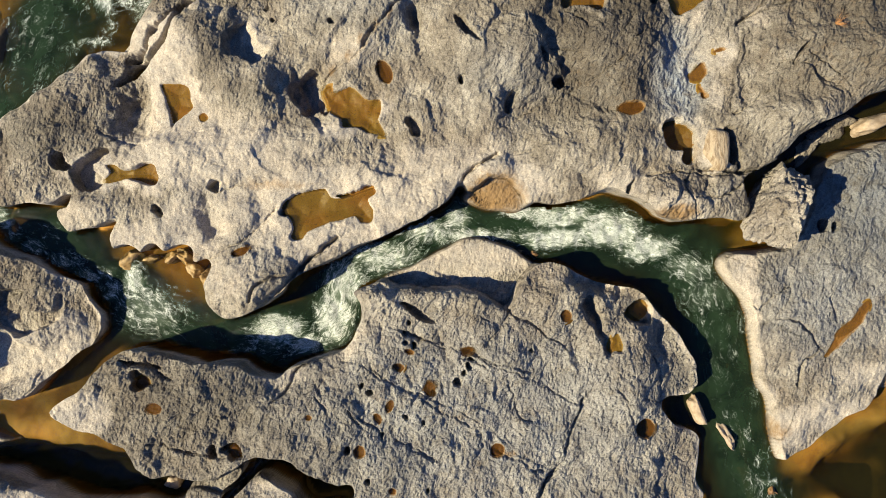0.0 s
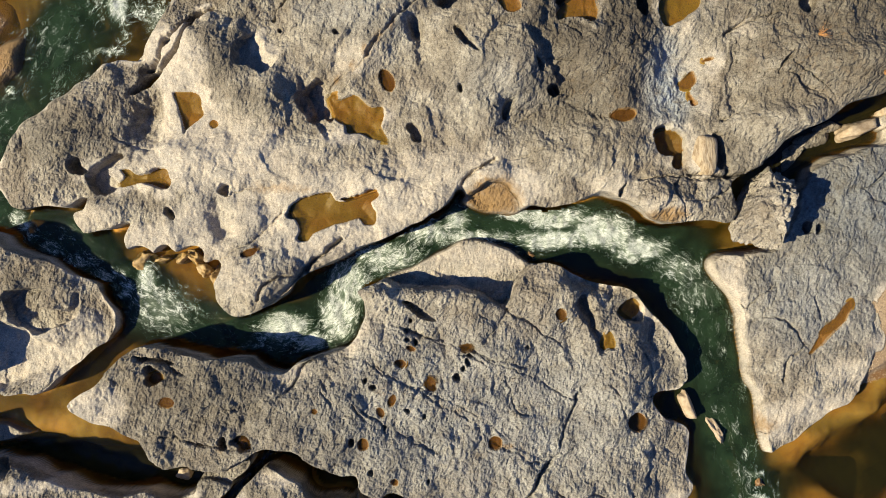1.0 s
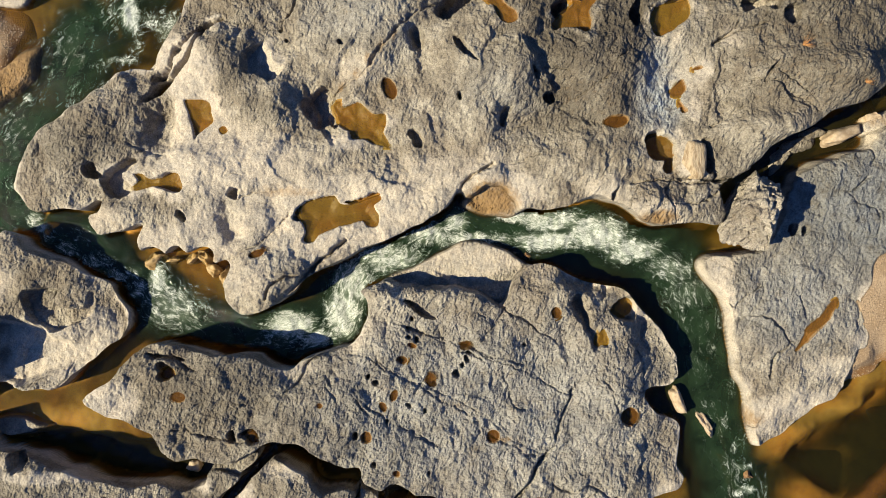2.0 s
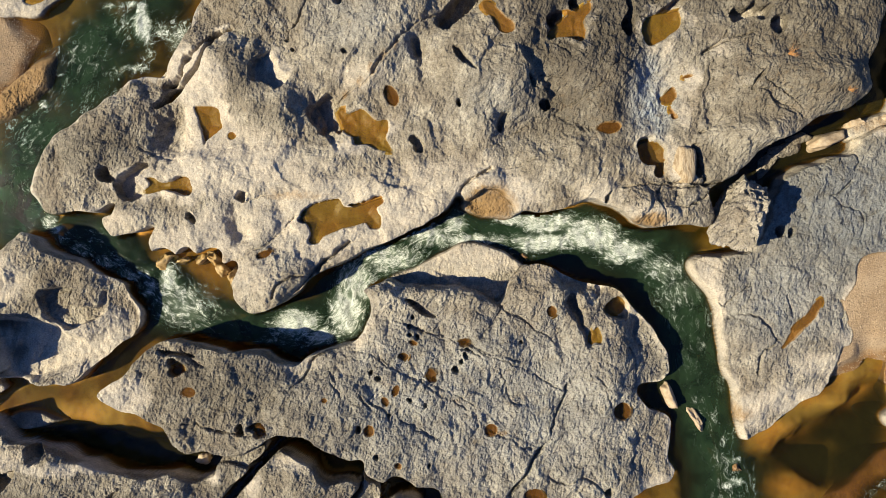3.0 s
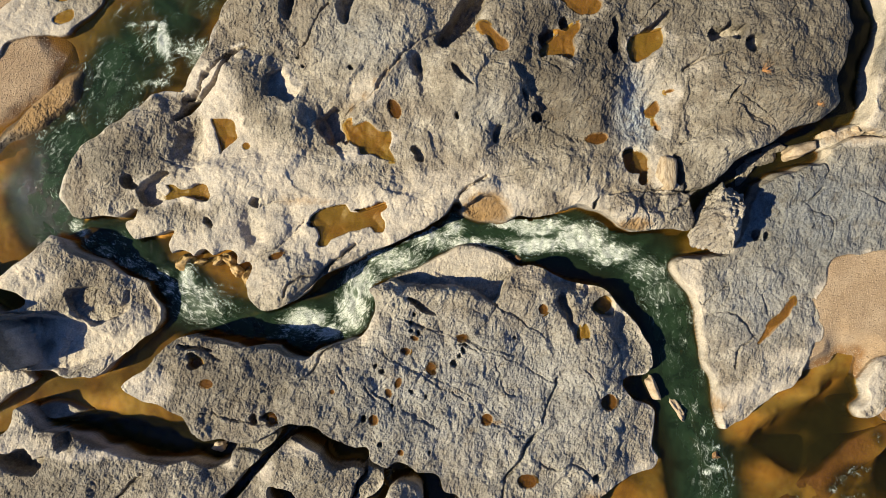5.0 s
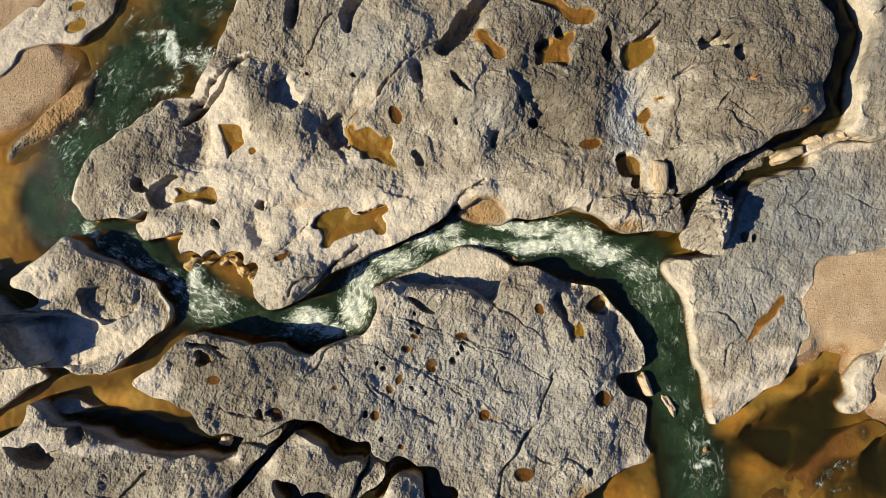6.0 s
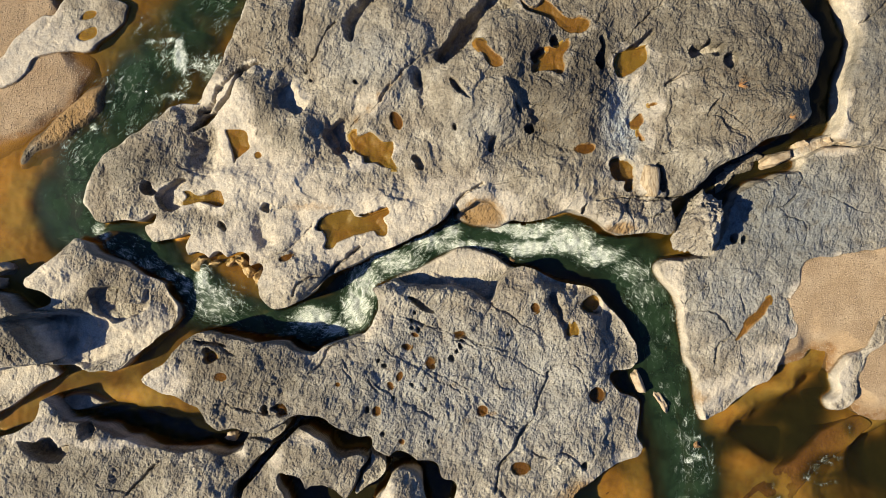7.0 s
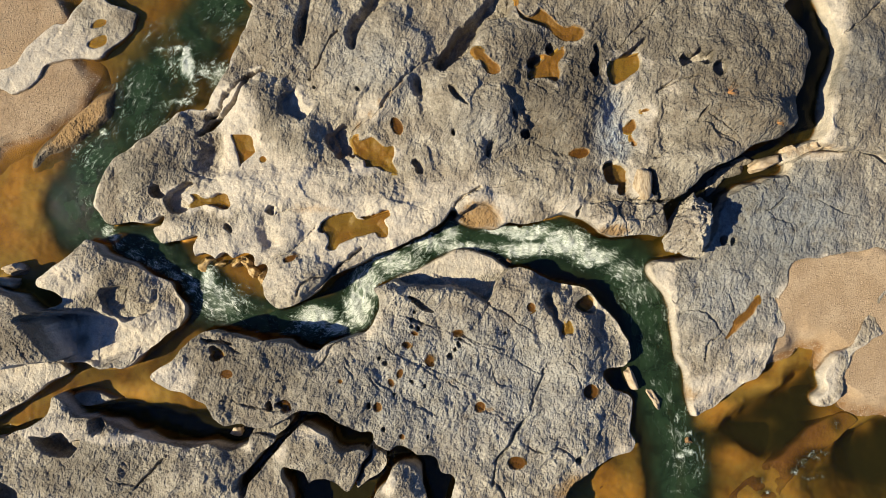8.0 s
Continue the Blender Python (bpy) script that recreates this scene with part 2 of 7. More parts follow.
def ripple_noise(x, y, scale, seed=0):
    """Gradient noise of about -1 to 1, with lumps about 1 / scale metres wide."""
    x, y = x * scale + seed * 17.3, y * scale - seed * 9.1
    ix, iy = np.floor(x).astype(np.int64), np.floor(y).astype(np.int64)
    fx, fy = x - ix, y - iy
    u, v = fx * fx * fx * (fx * (fx * 6 - 15) + 10), fy * fy * fy * (fy * (fy * 6 - 15) + 10)

    def corner(a, b):
        h = ((ix + a) * 73856093 ^ (iy + b) * 19349663 ^ seed * 83492791)
        h = (h ^ (h >> 11)) & 4095
        return GRADIENT[0][h] * (fx - a) + GRADIENT[1][h] * (fy - b)

    low = corner(0, 0) * (1 - u) + corner(1, 0) * u
    high = corner(0, 1) * (1 - u) + corner(1, 1) * u
    return (low * (1 - v) + high * v) * 1.5


def smooth(low, high, v):
    s = np.clip((v - low) / (high - low), 0, 1)
    return s * s * (3 - 2 * s)


def window(points, margin):
    """The part of the grid round some points."""
    xs, ys = [p[0] for p in points], [p[1] for p in points]
    i0, i1 = np.searchsorted(gx, (min(xs) - margin, max(xs) + margin))
    j0, j1 = np.searchsorted(gy, (min(ys) - margin, max(ys) + margin))
    return slice(j0, j1), slice(i0, i1)


def rounded(points, closed=True, steps=3):
    """A soft curve through the points."""
    p = np.array(points, float)
    n = len(p)
    out = []
    for k in range(n if closed else n - 1):
        if closed:
            a, b, c, d = p[(k - 1) % n], p[k], p[(k + 1) % n], p[(k + 2) % n]
        else:
            a, b, c, d = p[max(k - 1, 0)], p[k], p[k + 1], p[min(k + 2, n - 1)]
        for s in range(steps):
            t = s / steps
            out.append(0.5 * (2 * b + (c - a) * t + (2 * a - 5 * b + 4 * c - d) * t * t + (3 * b - a - 3 * c + d) * t ** 3))
    if not closed:
        out.append(p[-1])
    return np.array(out)


def inside(x, y, outline):
    """Distance to a closed outline: plus inside, minus outside."""
    best = np.full(x.shape, 1e9)
    odd = np.zeros(x.shape, bool)
    for (ax, ay), (bx, by) in zip(outline, np.roll(outline, -1, 0)):
        dx, dy = bx - ax, by - ay
        t = np.clip(((x - ax) * dx + (y - ay) * dy) / (dx * dx + dy * dy + 1e-12), 0, 1)
        best = np.minimum(best, (x - ax - t * dx) ** 2 + (y - ay - t * dy) ** 2)
        if ay != by:
            odd ^= ((ay > y) != (by > y)) & (x < (bx - ax) * (y - ay) / (by - ay) + ax)
    return np.where(odd, 1, -1) * np.sqrt(best)


def along(x, y, line):
    """Distance to an open line, the side (plus on its left) and the length run."""
    best, side, run, total = np.full(x.shape, 1e9), np.zeros(x.shape), np.zeros(x.shape), 0.0
    for (ax, ay), (bx, by) in zip(line[:-1], line[1:]):
        dx, dy = bx - ax, by - ay
        size = math.hypot(dx, dy) + 1e-9
        t = np.clip(((x - ax) * dx + (y - ay) * dy) / size ** 2, 0, 1)
        d = np.hypot(x - ax - t * dx, y - ay - t * dy)
        near = d < best
        best = np.where(near, d, best)
        side = np.where(near, np.sign(dx * (y - ay) - dy * (x - ax)), side)
        run = np.where(near, total + t * size, run)
        total += size
    return best, side, run


def spread(coarse, x0, y0, step, x, y):
    """Reads a coarse grid at any place."""
    u = np.clip((x - x0) / step, 0, coarse.shape[1] - 1.001)
    v = np.clip((y - y0) / step, 0, coarse.shape[0] - 1.001)
    i, j = u.astype(int), v.astype(int)
    u, v = u - i, v - j
    return (coarse[j, i] * (1 - u) + coarse[j, i + 1] * u) * (1 - v) + (coarse[j + 1, i] * (1 - u) + coarse[j + 1, i + 1] * u) * v


# wandering of edges, and the rock's own relief at many sizes
WX = 0.10 * ripple_noise(X, Y, 1.6, 1) + 0.05 * ripple_noise(X, Y, 4.5, 2) + 0.025 * ripple_noise(X, Y, 11, 3)
WY = 0.10 * ripple_noise(X, Y, 1.6, 4) + 0.05 * ripple_noise(X, Y, 4.5, 5) + 0.025 * ripple_noise(X, Y, 11, 6)
EX = 0.10 * ripple_noise(X, Y, 1.6, 1) + 0.014 * ripple_noise(X, Y, 4.0, 2)
EY = 0.10 * ripple_noise(X, Y, 1.6, 4) + 0.014 * ripple_noise(X, Y, 4.0, 5)
BX, BY = X + WX * 1.6, Y + WY * 1.6
BROAD = 0.10 * ripple_noise(X, Y, 0.35, 11) + 0.10 * ripple_noise(BX, BY, 0.75, 12) + 0.10 * ripple_noise(BX, BY, 1.2, 21)
LONG, WIDE = (0.34 * BX + 0.94 * BY) * 0.6, 0.94 * BX - 0.34 * BY
GRAIN = 0.055 * ripple_noise(BX, BY, 1.9, 13) + 0.044 * ripple_noise(LONG, WIDE, 3.8, 14) - 0.02 * np.abs(ripple_noise(LONG, WIDE, 3.0, 15))
PITTED = 0.022 * ripple_noise(LONG, WIDE, 6.5, 20) + 0.014 * ripple_noise(LONG, WIDE, 12.0, 17) + 0.008 * ripple_noise(X + WY, Y - WX, 18.0, 18)
FISSURED = -0.030 * np.clip(1 - 12 * np.abs(ripple_noise((BX * 0.8 + BY * 0.6) * 0.35, (BY * 0.8 - BX * 0.6), 1.6, 26)), 0, 1) * smooth(0.0, 0.4, ripple_noise(X, Y, 0.8, 29))
FISSURED -= 0.020 * np.clip(1 - 9 * np.abs(ripple_noise((BX * 0.5 - BY * 0.87) * 0.4, (BY * 0.5 + BX * 0.87), 2.4, 27)), 0, 1) * smooth(0.0, 0.4, ripple_noise(X, Y, 0.9, 30))
ROUGH = smooth(-0.4, 0.5, ripple_noise(X, Y, 0.5, 19))
RELIEF = BROAD.copy()
PALE, COOL, STAIN, DARK, ALGAE = (np.zeros(X.shape) for _ in range(5))
Z = np.full(X.shape, -1.8)
RISE = np.zeros(X.shape)
CUT = np.zeros(X.shape)
OWNER = np.full(X.shape, -1)
RIM = np.full(X.shape, -9.0)
SLABS = []


def soft_spot(x, y, rx, ry, turn=0.0, power=2.0):
    part = window([(x, y)], 2.4 * max(rx, ry))
    c, s = math.cos(radians(turn)), math.sin(radians(turn))
    u, v = X[part] + WX[part] - x, Y[part] + WY[part] - y
    r = np.hypot((c * u + s * v) / rx, (c * v - s * u) / ry)
    return part, np.exp(-r ** power)


def hummock(x, y, rx, ry, turn, height):
    part, spot = soft_spot(x, y, rx, ry, turn, 2.6)
    RELIEF[part] += 2.15 * height * spot


def pale(x, y, rx, ry, amount):
    part, spot = soft_spot(x, y, rx, ry, 0, 3)
    PALE[part] = np.maximum(PALE[part], 0.9 * amount * spot)


def cool(x, y, rx, ry, amount):
    part, spot = soft_spot(x, y, rx, ry, 0, 3)
    COOL[part] = np.maximum(COOL[part], 0.45 * amount * spot)


def darker(x, y, rx, ry, amount):
    part, spot = soft_spot(x, y, rx, ry, 0, 3)
    DARK[part] = np.maximum(DARK[part], amount * spot)


def brown(x, y, rx, ry, amount):
    part, spot = soft_spot(x, y, rx, ry, 0, 3)
    STAIN[part] = np.maximum(STAIN[part], amount * spot)


def slab(outline, top, east, north, shoulder, square, label, name="rock_slab", rough=1.0, material=ROCK, undercut=0.6, bank=0.0, steep=0.12):
    """A body of rock: its plan, the height of its top, its dip to east and north, and how round its rim is."""
    curve = rounded(outline)
    part = window(curve, 0.6)
    px, py = X[part], Y[part]
    cx = np.arange(px.min() - 0.3, px.max() + 0.4, 0.07)
    cy = np.arange(py.min() - 0.3, py.max() + 0.4, 0.07)
    far = inside(*np.meshgrid(cx, cy), curve)
    d = spread(far, cx[0], cy[0], 0.07, px + EX[part] * 0.7, py + EY[part] * 0.7) + (0.15 if undercut else 0.09)
    for _ in range(4):
        d[1:-1] = (d[:-2] + d[1:-1] + d[2:]) / 3
        d[:, 1:-1] = (d[:, :-2] + d[:, 1:-1] + d[:, 2:]) / 3
    mx, my = curve.mean(0)
    wide = shoulder * (0.65 + 0.7 * smooth(-0.5, 0.6, ripple_noise(px, py, 0.7, 23)))
    base = -1.7 if undercut else -0.75
    cliff = (1.7 * steep if undercut else 1.9 * steep) + 0.04 * ripple_noise(px, py, 1.1, 24)
    rise = 0.86 * smooth(-0.01, cliff, d) + 0.14 * (1 - (1 - np.clip(d / wide, 0, 1)) ** square) ** (1 / square)
    if bank:
        base, rise = top - 0.5, smooth(-0.02, bank * (0.7 + 0.5 * ripple_noise(px, py, 0.8, 28)), d)
    height = top + east * (px - mx) + north * (py - my) + RELIEF[part] * min(rough, 1.0)
    z = np.where(d > -0.02, base + (height - base) * rise, -1.8)
    mine = z > Z[part]
    Z[part] = np.where(mine, z, Z[part])
    OWNER[part] = np.where(mine, len(SLABS), OWNER[part])
    RIM[part] = np.where(mine, d, RIM[part])
    RISE[part] = np.where(mine, np.clip(rise * 3 - 1.9, 0, 1) * rough, RISE[part])
    CUT[part] = np.where(mine, undercut * (0.6 + 0.8 * ripple_noise(px, py, 0.9, 25)) * smooth(0.88, 0.30, rise), CUT[part])
    SLABS.append((name, label, material))


def carve(outline, wall, jitter=0.5, grow=0.0):
    """Where a sunk shape lies, 1 inside and 0 outside, with a wall of that width."""
    curve = rounded(outline)
    part = window(curve, wall + 0.6)
    d = inside(X[part] + WX[part] * jitter, Y[part] + WY[part] * jitter, curve) + grow
    return part, d, smooth(-wall * 0.35, wall * 0.65, d), curve


POOLS = []


def pool(outline, drop, deep, wall=0.06, washed=0.25, rusty=0.0, dark=False):
    """A pool in the rock: its water lies drop under the rim, and is deep."""
    part, d, m, curve = carve(outline, wall, 0.25)
    ring = (d > -0.16) & (d < -0.02) & (OWNER[part] >= 0)
    level = float(np.percentile(Z[part][ring], 35)) - drop if ring.any() else 0.0
    floor = level - deep * (0.15 + 0.85 * smooth(0.0, 0.4, d)) + GRAIN[part] * 0.35
    Z[part] = Z[part] * (1 - m) + floor * m
    ALGAE[part] = np.maximum(ALGAE[part], smooth(0.03, -0.01, Z[part] - level) * (d > -0.08))
    PALE[part] = np.maximum(PALE[part], washed * smooth(-0.5, 0.0, d + 0.4 * ripple_noise(X[part], Y[part], 3, 31)))
    STAIN[part] = np.maximum(STAIN[part], rusty * (d > -0.02))
    POOLS.append((curve, level, 0.1 + 1.2 * deep, dark))


# Unit vector to the sun; hollows are cut deepest there to hold shade.
SUN_SIDE = (math.cos(radians(SUN_FROM)), math.sin(radians(SUN_FROM)))


def hollow(outline, deep, wall, out=0.8, washed=0.15):
    """A dry hollow in the rock, cut deepest on the sunward side so that shade fills it, ramping out on the other."""
    part, d, m, curve = carve(outline, wall * 0.6, 0.6)
    ring = (d > -0.2) & (d < -0.02) & (OWNER[part] >= 0)
    rim = float(np.median(Z[part][ring])) if ring.any() else 1.0
    reach = curve @ np.array(SUN_SIDE)
    ramp = smooth(0.25, 1.05, (reach.max() - X[part] * SUN_SIDE[0] - Y[part] * SUN_SIDE[1]) / (np.ptp(reach) + 1e-6))
    floor = np.minimum(Z[part], rim - deep * 2.0 * (1 - out * ramp) + GRAIN[part] * 0.5)
    Z[part] = Z[part] * (1 - m) + floor * m
    PALE[part] = np.maximum(PALE[part], washed * smooth(-0.05, 0.12, d))


def pothole(x, y, rx, ry, turn, wet):
    """A round hole that pebbles ground into the rock, dry or with a little water."""
    ring = [(x + rx * math.cos(radians(turn)) * math.cos(k) - ry * math.sin(radians(turn)) * math.sin(k),
             y + rx * math.sin(radians(turn)) * math.cos(k) + ry * math.cos(radians(turn)) * math.sin(k)) for k in np.linspace(0, 5.5, 8)]
    if wet:
        pool(ring, 0.03 + 0.15 * min(rx, ry), 0.10, 0.03, 0.0, 0.8, True)
    else:
        hollow(ring, 0.10 + 1.1 * min(rx, ry), 0.05)


def crack(line, width, deep):
    curve = rounded(line, False)
    part = window(curve, width * 3 + 0.3)
    d, side, run = along(X[part] + WX[part] * 0.9, Y[part] + WY[part] * 0.9, curve)
    width *= 0.7
    fade = 0.45 + 0.55 * smooth(-0.35, 0.3, ripple_noise(X[part], Y[part], 1.3, 41))
    Z[part] -= deep * fade * np.exp(-(d / (width * (0.6 + 0.5 * fade))) ** 2) * (OWNER[part] >= 0)
    Z[part] -= 0.03 * fade * smooth(-0.05, 0.05, side * d) * np.exp(-d / 0.35) * (OWNER[part] >= 0)


def ledge(line, drop, reach):
    """A step in the rock: the ground on the left of the line lies lower."""
    curve = rounded(line, False)
    part = window(curve, reach * 2.5)
    d, side, run = along(X[part] + WX[part], Y[part] + WY[part], curve)
    ends = smooth(0.0, 0.35, run) * smooth(0.0, 0.35, run.max() - run)
    Z[part] -= drop * ends * smooth(-0.05, 0.10, side * d) * np.exp(-d / reach) * (OWNER[part] >= 0)


# ---- the rock: hummocks, bodies, wear, darker patches ----
hummock(6.95, -6.13, 1.47, 2.1, 0, -0.3)
hummock(-10.11, 4.34, 0.9, 0.45, 35, 0.1)
hummock(-6.6, 5.79, 0.8, 0.9, 0, 0.06)
hummock(-4.83, 4.02, 1, 0.8, 30, 0.08)
hummock(-2.83, 2.71, 1.1, 0.4, 10, -0.05)
hummock(-0.37, 4.04, 0.7, 0.7, 0, 0.06)
hummock(-1.45, 2.95, 0.6, 0.5, 0, -0.05)
hummock(3.33, 2.79, 1.2, 0.7, 20, 0.07)
hummock(2.72, 3.88, 0.5, 0.8, 30, -0.07)
hummock(4.2, 5.8, 0.8, 0.7, 0, 0.06)
hummock(5.6, 5.83, 0.7, 0.7, 0, 0.05)
hummock(-3.63, -2.74, 1, 0.6, 30, 0.06)
hummock(1.8, -3.1, 1.2, 0.8, 0, 0.05)
hummock(4.65, -1.24, 0.5, 0.5, 0, 0.07)
hummock(3.66, -2.31, 0.5, 0.8, 30, -0.06)
hummock(5.41, -3.11, 0.5, 0.8, 0, 0.06)
hummock(-1.29, -6.13, 1, 0.6, 0, 0.05)
hummock(0.56, -1.36, 1.1, 0.3, -8, 0.12)
hummock(-8.5, 3.83, 0.5, 0.95, -12, -0.24)
hummock(-6.44, 0.83, 0.32, 0.6, 20, -0.14)
hummock(-2.06, 5.62, 1.2, 0.35, 50, 0.1)
hummock(0.09, 5.84, 1, 1.1, 0, 0.1)
hummock(-3.47, 6.21, 0.9, 0.7, 20, 0.08)
hummock(-3.71, 4.2, 0.7, 0.9, 0, -0.09)
hummock(-6.95, 2.31, 0.8, 0.5, 0, 0.06)
hummock(-1.3, 2.19, 1.4, 0.5, 20, 0.06)
hummock(1.17, 3.79, 0.5, 0.6, 0, 0.09)
hummock(2.2, 5.44, 0.6, 0.8, 0, 0.1)
hummock(4.67, 5.05, 1, 1.2, 30, 0.1)
hummock(6.67, 4.81, 0.6, 1.2, 0, -0.1)
hummock(5.89, 1.39, 0.9, 0.4, 0, 0.08)
hummock(-4.81, -1.06, 0.9, 0.7, 30, 0.12)
hummock(-5.68, 0.8, 0.7, 0.4, 30, 0.06)
hummock(-6.81, 5.55, 1.15, 0.94, 0, 0.25)
hummock(-5.44, 4.5, 1.05, 0.84, 30, 0.2)
hummock(-10.69, 3.44, 1.47, 0.94, 30, 0.2)
hummock(-9.83, 1.13, 0.84, 0.52, 0, 0.1)
hummock(-7.32, 2.4, 1.89, 0.84, 0, 0.15)
hummock(-2.5, 6.19, 1.26, 0.63, 40, 0.12)
hummock(-1.67, 7.66, 1.26, 1.26, 0, 0.25)
hummock(1.48, 6.2, 1.68, 1.26, 0, 0.3)
hummock(1.49, 4.73, 1.26, 0.84, 0, 0.15)
hummock(2.53, 8.09, 1.05, 0.73, 0, 0.2)
hummock(4.83, 6, 1.26, 1.26, 0, 0.15)
hummock(10.9, 6.43, 2.31, 2.31, 0, 0.3)
hummock(9.44, 5.17, 1.26, 1.26, 0, 0.12)
hummock(4.63, 2.64, 1.26, 0.73, 0, 0.15)
hummock(6.31, 1.49, 1.26, 0.52, 0, 0.12)
hummock(-4.19, 8.29, 0.63, 1.26, 10, 0.15)
hummock(-5.87, 8.29, 0.94, 1.26, 0, 0.2)
hummock(-3.96, 2.62, 2.52, 0.84, 0, 0.15)
hummock(-5.41, -0.95, 1.05, 0.73, 20, 0.2)
hummock(-6.45, -3.68, 1.68, 0.84, 0, 0.2)
hummock(-3.3, -5.13, 1.89, 1.89, 0, 0.15)
hummock(-1.64, -1.36, 1.26, 0.31, 0, 0.15)
hummock(3.18, -1.65, 1.0, 0.8, 40, 0.16)
hummock(3.9, -0.85, 0.8, 0.3, -20, -0.1)
hummock(5.06, -3.42, 0.84, 1.47, 20, 0.15)
hummock(6.7, -3.1, 0.73, 1.2, 0, -0.13)
hummock(12.4, -4.2, 1.2, 0.55, 38, -0.17)
hummock(10.7, -5.4, 1.2, 0.5, 38, -0.16)
hummock(13.0, -2.4, 0.4, 0.9, 0, -0.06)
hummock(5.9, -5.93, 1.26, 1.26, 0, 0.1)
hummock(-12.98, -0.13, 1.68, 0.52, 20, 0.25)
hummock(-14.86, -2.87, 1.05, 0.84, 0, 0.2)
hummock(-12.52, -7.05, 1.68, 0.63, 10, 0.2)
hummock(-8.95, -8.08, 1.26, 0.84, 0, 0.2)
hummock(-4.55, -7.22, 1.26, 0.84, 0, 0.2)
hummock(-1.4, -8.46, 0.84, 0.73, 0, 0.25)
hummock(1.28, 2.21, 0.63, 0.34, 0, 0.1)
hummock(12.57, 2.03, 1.26, 0.84, 0, 0.08)
hummock(9.86, -2.15, 1.26, 1.05, 0, 0.06)
hummock(15.91, 7.06, 1.05, 1.89, 0, 0.15)
hummock(5.2, -1.5, 0.9, 0.45, -20, -0.13)
hummock(4.6, -1.0, 0.7, 0.3, -15, -0.1)
hummock(6.2, -2.1, 0.5, 0.6, 30, -0.12)
hummock(-10.9, -3.1, 1.4, 0.5, 37, -0.2)
hummock(-10.1, -1.5, 0.5, 0.8, 20, -0.13)
hummock(-4.5, -3.6, 0.8, 0.5, 15, -0.17)
hummock(-3.2, -3.0, 0.7, 0.5, 30, -0.15)
hummock(-2.6, -2.2, 0.4, 0.7, 0, -0.12)
hummock(11.84, 5.07, 1.26, 0.73, 0, 0.3)
hummock(9.96, 3.6, 1.26, 0.52, 0, 0.25)

NORTH = ([(-6.39, 11.16), (-6.98, 9.24), (-7.32, 8.71), (-7.78, 7.71), (-8.12, 6.9), (-8.67, 5.87), (-8.79, 5.51), (-9.39, 5.62), (-10.2, 5.08), (-11.15, 4.44), (-12.32, 3.61), (-12.83, 2.73), (-13.04, 2.03), (-12.82, 1.56), (-12.33, 1.1), (-11.75, 1.21), (-11.2, 1.19), (-10.6, 1.36), (-10.33, 1.44), (-10.43, 1.19), (-10.82, 1.06), (-10.51, 0.42), (-10.05, 0.51), (-9.49, 0.64), (-9.07, 0.83), (-9.32, 0.36), (-9.21, -0.02), (-9.12, -0.08), (-8.86, 0.08), (-8.57, 0.02), (-8.38, -0.17), (-8.23, 0.02), (-8.02, 0.08), (-7.82, -0.08), (-7.63, -0.11), (-7.44, 0.02), (-7.19, 0.08), (-7, -0.08), (-7.06, -0.33), (-6.87, -0.46), (-6.65, -0.33), (-6.49, -0.49), (-6.56, -0.74), (-6.68, -0.97), (-6.55, -1.39), (-6.29, -1.84), (-5.91, -2.03), (-5.27, -1.83), (-4.68, -1.45), (-4.21, -1.07)]
    + [(-3.79, -0.7), (-2.94, -0.28), (-1.88, 0.24), (-0.82, 0.66), (-0.14, 1.07), (0.28, 1.45), (0.51, 1.86), (0.71, 1.6), (1.04, 1.73), (1.4, 1.99), (1.81, 1.9), (2.19, 1.48), (2.36, 1.22), (2.66, 1.22), (3.21, 1.18), (3.67, 1.27), (4.14, 1.48), (4.61, 1.63), (5.33, 1.32), (5.67, 0.98), (6.01, 0.79), (6.81, 0.75), (7.7, 0.79), (8.33, 0.75), (8.5, 1.3), (8.33, 1.88), (9.2, 2.37), (9.77, 3.03), (10.83, 3.69), (11.88, 4.24), (12.45, 4.39), (13, 4.9), (13.05, 5.66), (13.34, 6.72), (13.64, 7.64), (13.21, 8.59), (12.71, 9.27), (12.41, 11.18)])
slab(NORTH, 1.08, 0.012, 0.012, 0.75, 2.4, "broad grey limestone shelf with pools, cracks and cream water-worn edges")
